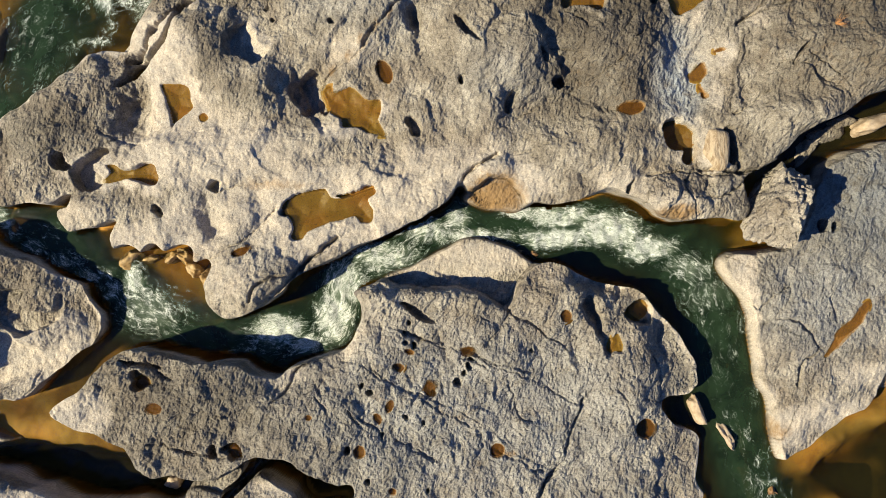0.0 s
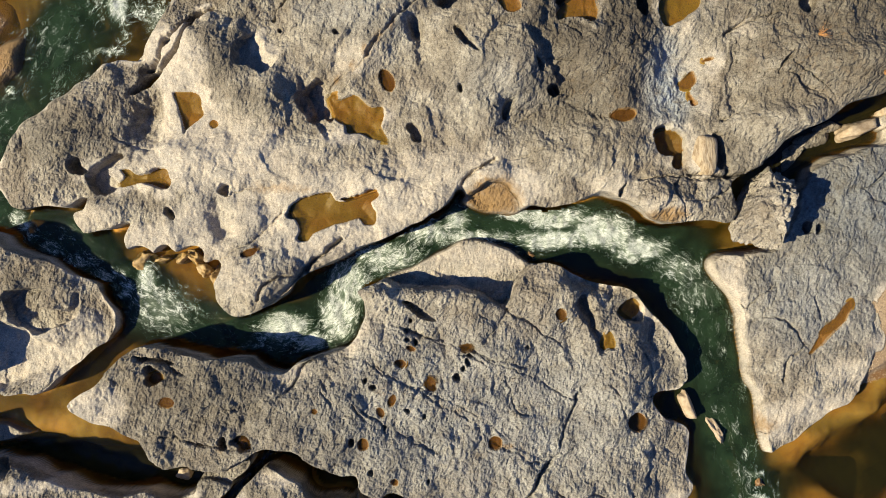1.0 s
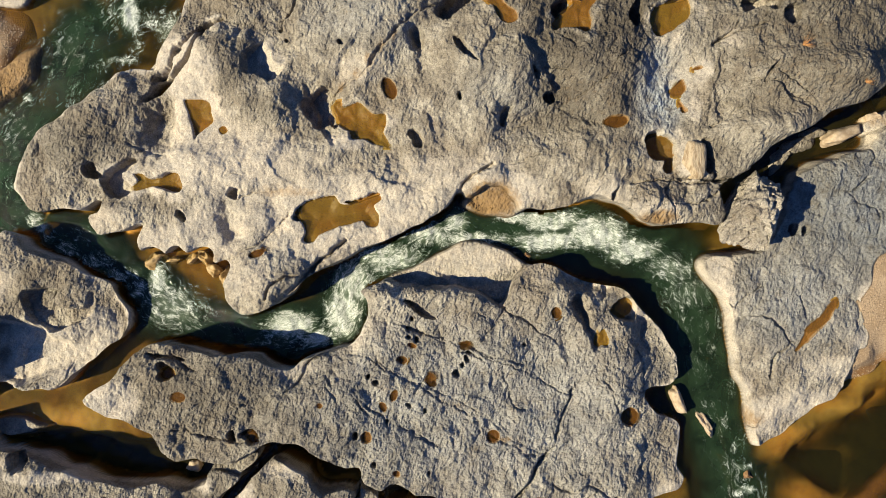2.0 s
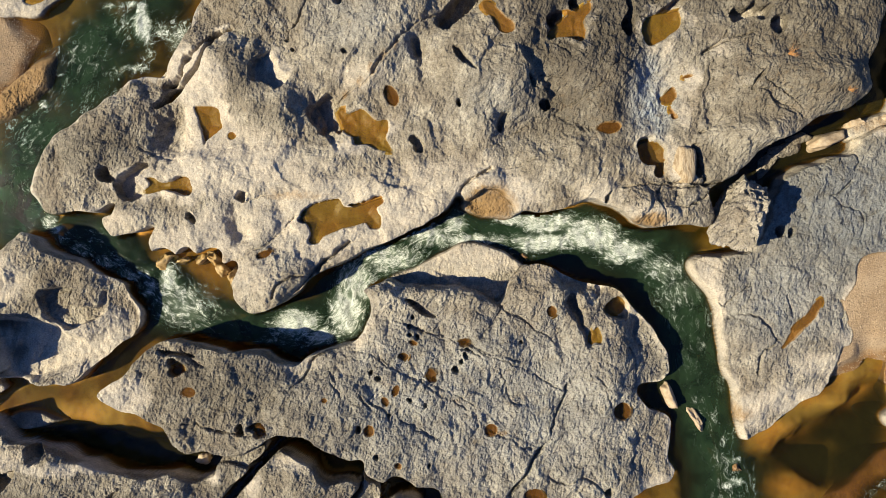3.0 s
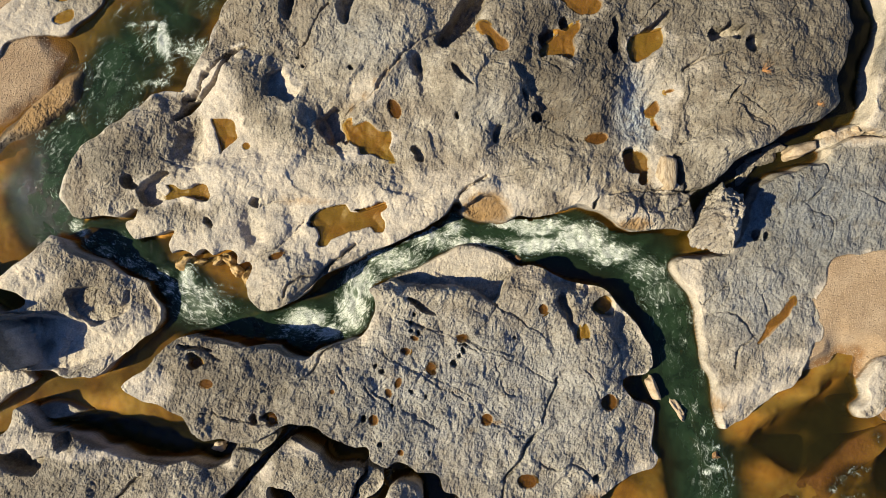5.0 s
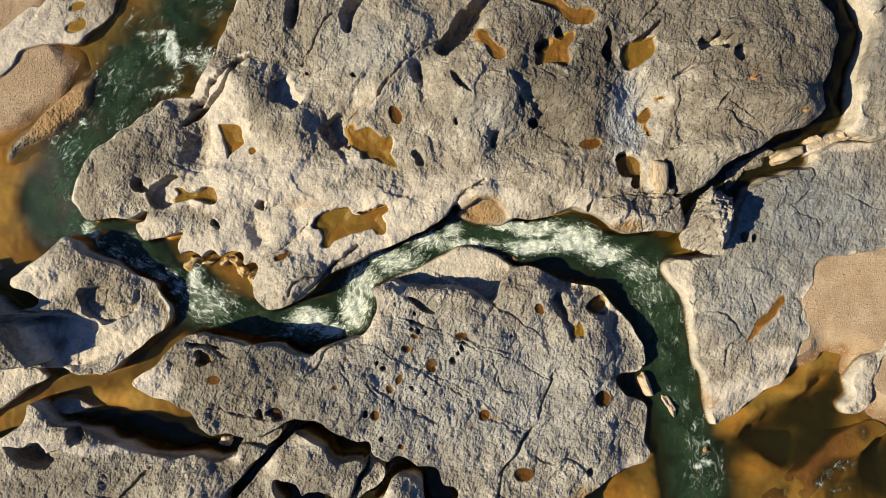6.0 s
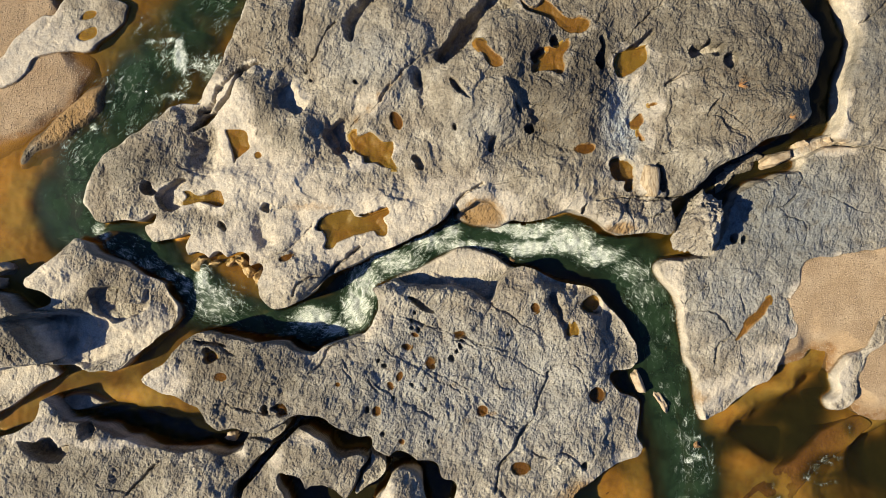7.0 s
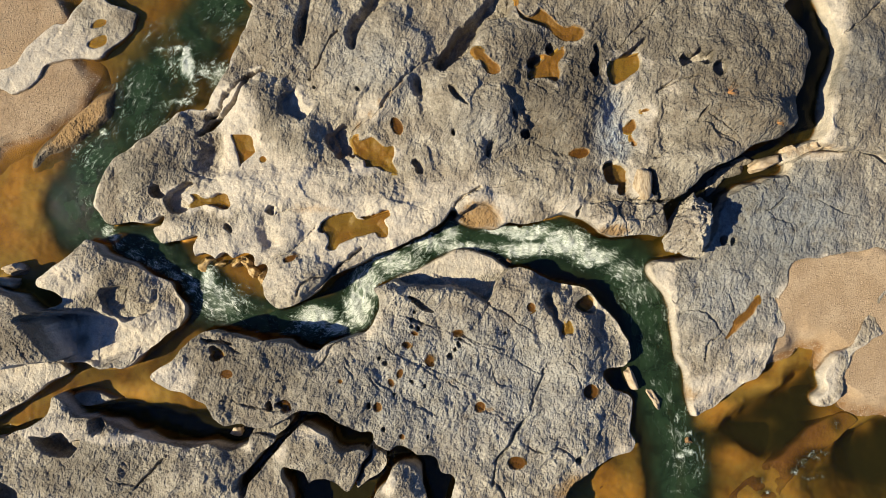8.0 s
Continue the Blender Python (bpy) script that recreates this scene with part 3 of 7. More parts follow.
SOUTH = ([(-10.65, -4.39), (-9.98, -3.88), (-9.52, -3.42), (-8.94, -2.88), (-8.37, -2.6), (-7.22, -2.91), (-5.8, -3.03), (-5.17, -3.28), (-4.63, -3.49), (-4.3, -3.28), (-3.71, -3.05), (-2.88, -2.81), (-2.46, -2.31), (-2.3, -1.6), (-2.51, -1.23), (-2.05, -0.93), (-1.63, -0.87), (-1.17, -1.06), (-0.55, -1.1), (0.45, -1.07), (1.12, -1.3), (1.5, -1.51), (1.79, -1.63), (2.12, -1.09), (2.33, -0.71), (2.68, -0.38), (3.2, -0.33), (3.83, -0.62), (4.62, -0.91), (5.46, -1.08), (5.87, -1.33), (6.21, -1.87), (6.71, -2.28), (7.12, -2.99), (7.33, -3.65), (7.13, -4.15), (6.42, -4.24)]
    + [(6.21, -4.45), (6.54, -4.9), (7.04, -5.11), (7.5, -5.44), (7.42, -6.11), (7.34, -6.73), (7.5, -7.06), (7.34, -7.48), (6.51, -7.69), (5.68, -8.11), (5.26, -8.44), (4.85, -8.9), (4.43, -10.27), (0.48, -10.29), (0.37, -8.94), (0.54, -8.21), (-0.02, -8.01), (-0.15, -7.51), (-0.84, -7.39), (-1.07, -7.16), (-1.53, -7.04), (-1.82, -7.19), (-2.4, -6.9), (-2.55, -6.48), (-3.07, -6.46), (-3.66, -6.09), (-4.2, -5.76), (-4.83, -5.64), (-5.37, -5.83), (-6.25, -6.31), (-7, -6.29), (-7.38, -6.21), (-7.88, -6.29), (-8.19, -6.07), (-8.59, -5.46), (-9.35, -5.05), (-9.97, -4.86)])
slab(SOUTH, 1.12, -0.06, 0.0, 0.6, 2.8, "flat grey pitted limestone slab with potholes between two river arms", rough=1.15)
slab([(-13.16, 0.71), (-12.7, 0.49), (-12.37, 0.08), (-11.47, -0.23), (-10.65, -0.64), (-10.02, -0.95), (-9.78, -1.36), (-9.55, -1.86), (-9.6, -2.42), (-9.85, -2.67), (-10.79, -3.49), (-11.82, -4.23), (-12.27, -4.26), (-13.06, -4.3), (-13.54, -4.13), (-14, -4.04), (-14.54, -3.83), (-14.96, -3.01), (-14.96, -2.19), (-14.14, -1.68), (-14.34, -1.36), (-15.11, -1.06), (-14.27, -0.26), (-13.74, 0.07), (-13.41, 0.4)], 1.02, -0.04, 0.05, 0.6, 2.5, "humped limestone block with a pale hollow flank beside the chute", undercut=0.85)
slab([(-17.42, -0.96), (-15.97, -1.29), (-15.35, -1.57), (-14.9, -1.98), (-14.2, -2.1), (-13.82, -2.49), (-13.66, -3), (-13.65, -3.45), (-14, -3.82), (-15.13, -3.93), (-17.39, -4.14)], 1.95, 0, 0, 0.7, 2.2, "rounded grey limestone block with a pale foot in shallow water")
slab([(-17.71, -7.05), (-16.25, -6.66), (-15.41, -6.33), (-14.66, -5.93), (-14.41, -5.17), (-13.91, -5.49), (-13.57, -5.88), (-12.9, -5.94), (-12.14, -6.15), (-11.22, -6.48), (-10.38, -6.72), (-9.34, -6.99), (-8.5, -6.88), (-7.83, -7.17), (-7.12, -6.92), (-6.91, -6.5), (-6.41, -6.5), (-5.91, -6.74), (-6.49, -7.29), (-7.08, -7.96), (-7.45, -8.5), (-7.86, -10.33), (-17.69, -10.38)], 1.30, 0, 0, 0.6, 2.6, "rough grey limestone shelf with jagged hollows along a brown pool")
slab([(-5.79, -6.79), (-5.49, -6.45), (-4.95, -6.05), (-4.49, -6.28), (-3.91, -6.59), (-3.57, -7.09), (-2.86, -6.98), (-2.61, -7.31), (-2.9, -7.81), (-3.27, -8.69), (-3.65, -8.52), (-4.15, -8.24), (-4.53, -8.24), (-4.84, -8.36), (-5.07, -7.87), (-5.49, -7.78), (-5.78, -7.91), (-5.36, -9.07), (-5.67, -10.32), (-7.54, -10.33), (-7.2, -8.67), (-6.78, -8), (-6.2, -7.33)], 1.25, 0, 0, 0.25, 2.6, "angular grey limestone block beside a deep dark cleft")
slab([(-1.87, -7.96), (-1.62, -7.63), (-1.24, -7.5), (-0.82, -7.79), (-0.57, -8.25), (-0.32, -9.08), (-0.25, -10.34), (-2.86, -10.35), (-2.41, -8.89)], 1.2, 0, 0, 0.25, 2.0, "rounded grey limestone knob standing in a dark cleft")
slab([(-2.57, -6.61), (-2.42, -7.03), (-1.88, -7.32), (-1.96, -7.83), (-2.46, -8.29), (-2.88, -8.59), (-3.17, -8.76), (-2.88, -7.92), (-2.57, -7.41)], 0.95, 0, 0, 0.25, 2.2, "narrow broken limestone ridge between dark clefts")
slab([(7.92, -0.34), (8.33, -0.08), (9.1, 0.01), (9.74, 0.1), (10.13, 0.57), (10.38, 1.11), (10.51, 1.76), (10.81, 2.4), (11.41, 2.73), (12.27, 3.03), (13.17, 3.29), (13.26, 3.7), (13.99, 4.07), (14.84, 4.15), (15.53, 4.18), (16.17, 4.05), (16.94, 3.69), (18.7, 3.28), (18.7, 0.13), (16.94, 0.21), (15.49, 0.16), (14.52, -0.1), (13.39, -0.28), (13.22, -1.14), (13, -1.78), (13.26, -2.47), (13.09, -3.07), (12.75, -3.15), (12.53, -4.26), (11.56, -4.96), (10.67, -5.64), (9.72, -6.15), (9.5, -5.39), (9.36, -4.41), (9.06, -3.94), (8.95, -3.3), (8.84, -2.65), (8.71, -1.79), (8.41, -1.15), (8, -0.72)], 0.52, 0, 0, 0.42, 2.6, "smooth pale grey limestone slab with a cream rim above green water", rough=0.7, undercut=0.0)
slab([(14.28, 11.21), (14.4, 9.61), (14.7, 8.82), (15, 8.23), (15.08, 7.63), (14.78, 6.95), (14.57, 5.89), (14.53, 5.14), (14.28, 4.4), (14.83, 4.06), (15.5, 4.02), (16.56, 3.85), (18.46, 3.46), (18.47, 11.21)], 0.75, 0, 0, 0.5, 2.5, "grey limestone slab with a bright cream edge beside a shaded cleft", rough=0.8, undercut=0.0)
slab([(18.73, -0.48), (16.97, -0.91), (16.28, -1.79), (15.77, -2.55), (15.51, -3.24), (14.87, -3.62), (14.46, -4.36), (14.57, -4.96), (14.23, -5.35), (14.55, -5.77), (15.26, -5.34), (15.6, -3.97), (16.2, -3.3), (16.97, -2.89), (18.73, -2.19)], 0.44, 0, 0, 0.4, 2.2, "low white limestone tongue between gravel and a brown pool", rough=0.9, undercut=0.0)
slab([(-18.11, 7.2), (-16.61, 7.03), (-16.02, 7.35), (-15.63, 7.91), (-15.13, 8.42), (-14.66, 8.81), (-14.23, 8.85), (-13.85, 9.45), (-13.21, 10.09), (-12.57, 9.66), (-11.58, 9.28), (-11.5, 8.92), (-11.81, 8.34), (-12.35, 7.91), (-12.94, 7.53), (-13.58, 7.49), (-14.26, 7.36), (-14.82, 7.14), (-15.11, 6.71), (-15.54, 6.29), (-16.18, 6.07), (-16.61, 6.24), (-18.1, 6.13)], 0.72, -0.045, 0, 0.45, 2.2, "cream limestone ledge with two rusty puddles on a gravel bank", rough=0.6)
slab([(-1.85, -0.82), (-1.19, -0.53), (-0.56, -0.24), (0.03, 0.08), (0.51, 0.34), (0.93, 0.42), (1.46, 0.27), (1.99, 0.05), (2.54, -0.27), (2.83, -0.53), (2.75, -1.11), (2.35, -1.85), (1.85, -2.15), (1.37, -1.75), (0.47, -1.51), (-0.85, -1.3), (-1.48, -1.08)], 0.30, 0, 0.0, 0.5, 2.0, "low smooth cream limestone bench at the water's edge", rough=0.4, undercut=0.0)
slab([(-8.72, 6.03), (-8.33, 6.59), (-7.91, 7.15), (-7.27, 7.11), (-6.88, 6.89), (-7.48, 6.62), (-8.12, 6.08), (-8.54, 5.54), (-8.93, 5.22), (-9.23, 5.31)], 0.72, 0, 0, 0.35, 2.0, "narrow cream limestone rib along the stream", rough=0.5, undercut=0.0)
slab([(10.73, -10.1), (11.6, -8.83), (12.47, -8.09), (13.23, -7.48), (13.99, -6.78), (14.76, -6.21), (15.52, -5.9), (16.39, -6.2), (15.73, -6.86), (15.08, -7.47), (14.21, -8.12), (13.56, -8.82), (12.69, -10.09)], -0.29, 0, 0, 0.5, 2.0, "brown algae-covered limestone reef awash in the pool", rough=0.6, undercut=0.0)
slab([(4.53, -10.13), (4.98, -9.43), (5.72, -8.9), (6.77, -8.42), (7.55, -8.07), (7.73, -8.37), (6.94, -8.94), (6.07, -9.6), (5.73, -10.34)], -0.34, 0, 0, 0.5, 2.0, "ochre limestone ledge awash below the slab", rough=0.9, undercut=0.0)
slab([(0.54, 1.35), (0.67, 1.76), (1.01, 1.95), (1.39, 2.23), (1.92, 2.2), (2.44, 1.66), (2.6, 1.19), (2.15, 1.06), (1.52, 1.03), (0.97, 1.12)], 0.40, 0, 0.5, 0.5, 2.0, "brown stained limestone shelf awash beside the rapids", rough=0.9, undercut=0.0)
slab([(-15.56, 4.26), (-14.47, 5.06), (-13.63, 5.66), (-12.99, 6.35), (-12.35, 6.74), (-12.15, 6.2), (-12.3, 5.55), (-12.7, 4.97), (-13.3, 4.54), (-13.84, 4.15), (-14.7, 3.57), (-15.56, 3.18)], 0.66, 0, 0, 0.6, 2.0, "yellow-ochre limestone ledge sloping under the stream", rough=0.3, undercut=0.0, bank=0.8)
slab([(11.69, -0.28), (13.41, 1.02), (15.57, 1.02), (17.08, 1.03), (18.8, 1.03), (18.79, -5.97), (17.03, -5.94), (16, -5.94), (15.53, -5.7), (15.31, -5.23), (14.49, -4.16), (14.54, -3.55), (13.85, -3.34), (13.35, -3.75), (12.3, -3.9), (11.69, -2.23), (11.65, -1.36)], 0.39, 0.01, 0.03, 0.7, 1.5, "tan pea gravel bank between limestone slabs and a brown pool", "gravel_bank", 0.12, GRAVEL, undercut=0.0, bank=1.5)
slab([(-18.24, 11.21), (-13.72, 11.22), (-13.93, 9.5), (-12.73, 7.46), (-12.41, 6.93), (-12.3, 6.5), (-12.83, 5.96), (-13.47, 5.32), (-14.01, 4.57), (-14.65, 4.09), (-15.35, 3.75), (-16.04, 3.45), (-16.68, 3.19), (-18.18, 2.63)], 0.62, -0.01, 0.0, 0.8, 1.5, "tan pea gravel bank beside the upper stream", "gravel_bank", 0.12, GRAVEL, undercut=0.0, bank=1.5)
slab([(13.02, 4.04), (13.82, 4.43), (14.47, 4.6), (15.11, 4.47), (16.29, 4.39), (16.29, 4.17), (14.72, 4.08), (13.82, 3.78), (13.17, 3.52)], 0.24, 0, 0, 0.3, 2.0, "tan water-worn rock filling the end of the cleft", rough=0.9, undercut=0.0)
slab([(-7.89, -7.54), (-7.36, -7.12), (-7.09, -6.85), (-6.91, -6.49), (-6.72, -6.13), (-6.22, -6.05), (-5.7, -5.96), (-5.38, -6), (-5.69, -6.38), (-6.05, -6.72), (-6.46, -7.18), (-6.92, -7.72), (-7.3, -8.31), (-7.78, -8.27)], 1.12, 0, 0, 0.3, 2.4, "rough grey limestone block wedged between two larger shelves")
slab([(-18.14, -4), (-15.78, -3.74), (-14.58, -3.86), (-14.02, -4.2), (-13.93, -4.46), (-14.66, -4.76), (-15.34, -5.32), (-16.62, -6.09), (-18.12, -6.78)], 0.62, 0, 0, 0.5, 2.2, "low pale limestone foot in shallow amber water")
slab([(-14.81, -5.72), (-14.48, -5.44), (-13.61, -5.24), (-13.07, -5.13), (-12.53, -5.28), (-12.14, -5.43), (-12.63, -5.67), (-13.39, -5.71), (-14.05, -5.63)], 0.3, 0, 0, 0.4, 2.0, "low tan sand-covered rock bar between shallow amber pools", rough=0.35, undercut=0.0, bank=0.3)

brown(-11.77, -5.34, 0.9, 0.4, 0.45)
pale(-13.18, -5.3, 0.9, 0.3, 0.7)
pale(11.2, -4.75, 1.6, 0.6, 0.85)
pale(12.1, -3.6, 1.2, 0.5, 0.6)
pale(13.13, -2.8, 0.85, 0.42, 0.7)
pale(-11.39, -6.66, 2.54, 0.21, 0.7)
pale(-14.37, -6.5, 1.7, 0.59, 0.65)
pale(-4.61, -6.42, 0.95, 0.3, 0.6)
pale(-1.85, -8.14, 0.38, 0.64, 0.8)
pale(-14.19, -0.78, 1.48, 0.95, 0.9)
pale(-10.46, -2.89, 0.72, 1.17, 1)
pale(-8.05, 5.61, 0.76, 1.06, 0.8)
pale(-7.2, 5.19, 0.72, 1.06, 0.65)
pale(-6.88, 3.7, 0.85, 0.85, 0.6)
pale(-3.36, 1.16, 3.61, 1.48, 0.75)
pale(-6.55, 2.64, 2.76, 1.27, 0.8)
pale(-0.4, 2.02, 1.91, 1.06, 0.6)
pale(-7.41, 3.27, 1.27, 1.27, 0.8)
pale(-6.55, 2.64, 1.91, 0.85, 0.6)
pale(-4.64, 2.64, 1.91, 0.64, 0.5)
pale(-6.97, 0.52, 1.48, 1.06, 0.7)
pale(-3.79, 0.53, 1.91, 1.06, 0.65)
pale(-1.24, 1.38, 1.27, 0.85, 0.7)
pale(-2.53, 5.41, 1.06, 0.64, 0.5)
pale(-7.63, 4.76, 0.53, 1.7, 0.9)
pale(1.93, 1.81, 1.06, 0.74, 0.9)
pale(1.3, 2.24, 1.27, 0.85, 0.6)
pale(7, 5.43, 0.85, 1.17, 0.42)
pale(6.95, 6.25, 0.3, 0.5, 0.5)
pale(7.7, 5.32, 0.3, 0.55, 0.6)
pale(7.47, 4.18, 0.25, 0.6, 0.55)
pale(7.18, 2.96, 0.3, 0.5, 0.6)
pale(8.47, 6.26, 0.35, 0.6, 0.4)
pale(7.43, 2.68, 0.53, 0.74, 0.8)
pale(4.89, 1.82, 1.06, 0.64, 0.5)
pale(6.16, 1.19, 1.48, 0.42, 0.5)
pale(-5.29, 5.62, 0.64, 0.53, 0.9)
pale(-9.74, 2.21, 1.27, 0.53, 0.6)
pale(-10.16, 0.93, 1.06, 0.53, 0.5)
pale(-8.45, 0.3, 1.27, 0.53, 0.7)
pale(-5.9, -0.75, 1.27, 0.85, 0.5)
pale(-11.62, -3.1, 1.91, 0.95, 0.9)
pale(-14.4, -0.57, 1.27, 0.53, 0.9)
pale(-15.23, -4.6, 1.7, 0.85, 0.9)
pale(-10.13, -4.41, 1.27, 0.76, 1)
pale(-2.5, -1.8, 0.38, 0.85, 0.6)
pale(-1.87, -2.22, 0.64, 1.27, 0.3)
pale(3.21, -0.72, 0.64, 0.53, 0.4)
pale(7.44, -4.72, 0.53, 0.64, 0.9)
pale(0.46, -0.31, 2.33, 0.53, 1)
pale(9.9, -5.1, 0.8, 0.7, 0.8)
pale(8.49, -1.34, 0.47, 1.91, 0.8)
pale(14.44, -4.44, 0.76, 0.98, 0.9)
pale(14.82, 8.83, 0.53, 1.91, 0.7)
pale(14.52, 5.23, 0.42, 1.27, 0.9)
pale(14.18, 3.96, 1.27, 0.3, 0.8)
pale(-14.45, 6.87, 3.39, 1.48, 0.8)
pale(7.02, -7.57, 0.85, 0.53, 0.7)
pale(5.97, -8.1, 1.06, 0.32, 0.6)
pale(2.17, -8.54, 2.54, 0.42, 0)
pale(-14.58, -6.08, 0.85, 1.06, 0.5)
pale(-12.67, -5.33, 0.85, 0.25, 0.9)
pale(-7.15, -6.89, 0.42, 0.42, 0.6)
pale(-5.87, -7.1, 0.3, 0.53, 0.7)
pale(0.48, -8.76, 0.42, 0.42, 0.8)
pale(-1.88, 0.96, 0.85, 0.85, 0.6)
pale(-3.79, 1.16, 1.27, 0.85, 0.5)
pale(-1.69, 7.32, 0.64, 0.64, 0.2)
pale(-12.9, 5.6, 0.9, 0.8, 0.5)
brown(-13.0, 5.4, 1.0, 1.0, 0.62)
pale(-14.6, 7.6, 2.6, 1.2, 0.8)
pale(11.8, -4.6, 1.8, 0.5, 0.6)
pale(-2.6, -2.3, 0.5, 0.8, 0.7)
pale(-4.4, -3.45, 0.9, 0.35, 0.5)
pale(-10.38, -4.48, 0.7, 0.6, 0.9)
pale(-7.87, 4.25, 0.28, 0.50, 1.00)
pale(-6.67, 3.51, 0.60, 0.30, 1.00)
pale(-6.85, 6.81, 0.30, 0.30, 1.00)
pale(-7.44, 5.97, 0.30, 0.50, 1.00)
pale(-7.92, 5.02, 0.25, 0.60, 1.00)
pale(-5.02, 5.60, 0.40, 0.35, 1.00)
pale(-2.91, 3.25, 0.70, 0.30, 0.80)
pale(-1.66, 3.78, 0.35, 0.35, 0.70)
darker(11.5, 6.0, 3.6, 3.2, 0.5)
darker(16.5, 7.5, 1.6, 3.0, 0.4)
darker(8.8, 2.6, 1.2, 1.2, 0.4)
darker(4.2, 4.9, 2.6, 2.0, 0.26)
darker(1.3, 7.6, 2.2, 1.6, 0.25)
darker(1.5, 1.65, 0.75, 0.55, 0.7)
brown(1.5, 1.65, 0.8, 0.6, 1.0)
cool(1.53, -4.75, 5.51, 2.97, 0.8)
cool(-1.65, -3.07, 3.18, 1.7, 0.5)
cool(13.13, 1.42, 3.39, 2.33, 0.9)
cool(11.02, -1.33, 2.33, 1.91, 0.8)
cool(6.5, 4.81, 0.7, 1.4, 2.0)
cool(-2.75, 7.11, 1.48, 1.06, 0.6)
cool(1.5, 4.57, 1.27, 1.06, 0.4)
cool(3.43, -4.32, 2.54, 2.54, 0.6)
cool(4.7, -6.42, 2.54, 1.7, 0.5)
cool(-4.63, 0.31, 1.27, 0.85, 0.6)
cool(-6.55, 0.94, 0.85, 0.85, 0.6)
cool(15.66, 7.14, 1.27, 1.7, 0.4)
cool(-1.26, 6.47, 0.64, 0.85, 0.5)
brown(1.41, 1.44, 1.06, 0.53, 1)
brown(-13.85, 4.87, 2.02, 1.6, 1)
brown(-12.68, 5.83, 1.06, 0.96, 1)
brown(14.02, 4.1, 1.49, 0.34, 0.6)
brown(13.18, -7.68, 2.55, 1.28, 1)
brown(14.02, -6.62, 1.49, 1.06, 1)
brown(11.91, -8.95, 1.49, 1.06, 1)
brown(5.99, -8.77, 1.92, 0.85, 1)
brown(-4.66, 1.8, 1.28, 0.26, 0.6)
brown(6.4, 0.98, 0.85, 0.26, 0.9)
brown(1.51, 1.5, 0.64, 0.34, 0.9)
brown(-7.42, -0.44, 0.85, 0.53, 0.8)
brown(-9.02, -0.23, 0.53, 0.3, 0.8)
brown(5.78, -8.35, 1.28, 0.34, 0.8)
brown(7.26, -7.71, 0.3, 0.3, 0.8)
brown(9.48, -5.16, 0.47, 0.53, 0.7)
brown(-1.44, 6.35, 0.16, 0.3, 0.6)
brown(-1.82, 6.01, 0.16, 0.3, 0.6)
brown(-2.21, 5.66, 0.16, 0.3, 0.6)
brown(-2.61, 5.26, 0.16, 0.3, 0.6)
brown(-3, 4.89, 0.16, 0.3, 0.6)
brown(10.53, 6.2, 0.3, 0.21, 0.5)
brown(1.75, -5.61, 0.43, 0.13, 0.6)
brown(-1.66, -4.03, 0.3, 0.38, 0.5)
brown(-1.87, -4.78, 0.21, 0.21, 0.4)
brown(6.82, 2.68, 0.47, 0.64, 0.5)
brown(2.58, -0.09, 0.64, 0.21, 0.8)
brown(-6.33, -5.64, 0.21, 0.21, 0.5)
brown(7.46, 2.68, 0.47, 0.64, 0.25)
brown(3.84, 4.38, 1.28, 0.64, 0.3)
brown(5.11, 8.43, 1.7, 0.85, 0.25)
brown(4.49, 2.25, 1.28, 0.53, 0.25)
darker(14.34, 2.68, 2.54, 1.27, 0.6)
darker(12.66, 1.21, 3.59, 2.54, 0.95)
darker(10.56, -1.33, 2.32, 1.9, 0.35)
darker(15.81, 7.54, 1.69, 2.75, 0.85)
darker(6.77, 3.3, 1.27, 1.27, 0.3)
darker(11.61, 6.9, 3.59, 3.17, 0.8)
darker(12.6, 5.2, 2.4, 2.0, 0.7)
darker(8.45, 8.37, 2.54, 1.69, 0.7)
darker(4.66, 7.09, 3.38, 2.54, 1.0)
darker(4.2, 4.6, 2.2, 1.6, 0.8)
darker(-1.68, 7.93, 4.23, 1.9, 0.2)
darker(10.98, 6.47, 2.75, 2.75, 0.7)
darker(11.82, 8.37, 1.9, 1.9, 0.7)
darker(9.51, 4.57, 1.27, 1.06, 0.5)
darker(-10.98, 3.25, 1.69, 0.95, 0.7)
darker(-5.91, 7.71, 1.48, 1.48, 0.25)
darker(-7.61, 6.86, 1.06, 0.85, 0.4)
darker(-6.5, -4.13, 2.96, 1.48, 0.7)
darker(-3.75, -5.59, 2.75, 1.9, 0.45)
darker(-6.91, -7.08, 1.27, 1.27, 0.5)
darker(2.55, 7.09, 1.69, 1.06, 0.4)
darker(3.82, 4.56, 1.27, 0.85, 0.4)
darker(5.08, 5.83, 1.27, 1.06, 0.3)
darker(-12.86, -0.98, 1.48, 0.63, 0.6)
darker(-15.18, -3.1, 1.27, 0.85, 0.6)
darker(-12.61, -7.95, 2.96, 1.27, 0.6)
darker(-4.58, -7.28, 1.48, 1.06, 0.4)
darker(6.57, -3.03, 0.85, 1.06, 0.3)
darker(-6.33, 5.59, 1.27, 0.85, 0.6)
darker(-5.26, 4.11, 0.85, 0.63, 0.5)
darker(-1.67, 4.97, 0.63, 0.63, 0.2)
darker(15.6, 7.96, 1.27, 2.11, 0.3)
brown(10.5, 5.5, 3.0, 3.0, 0.36)
brown(4.5, 4.0, 3.0, 2.4, 0.34)
brown(2.0, 7.2, 2.4, 1.8, 0.32)

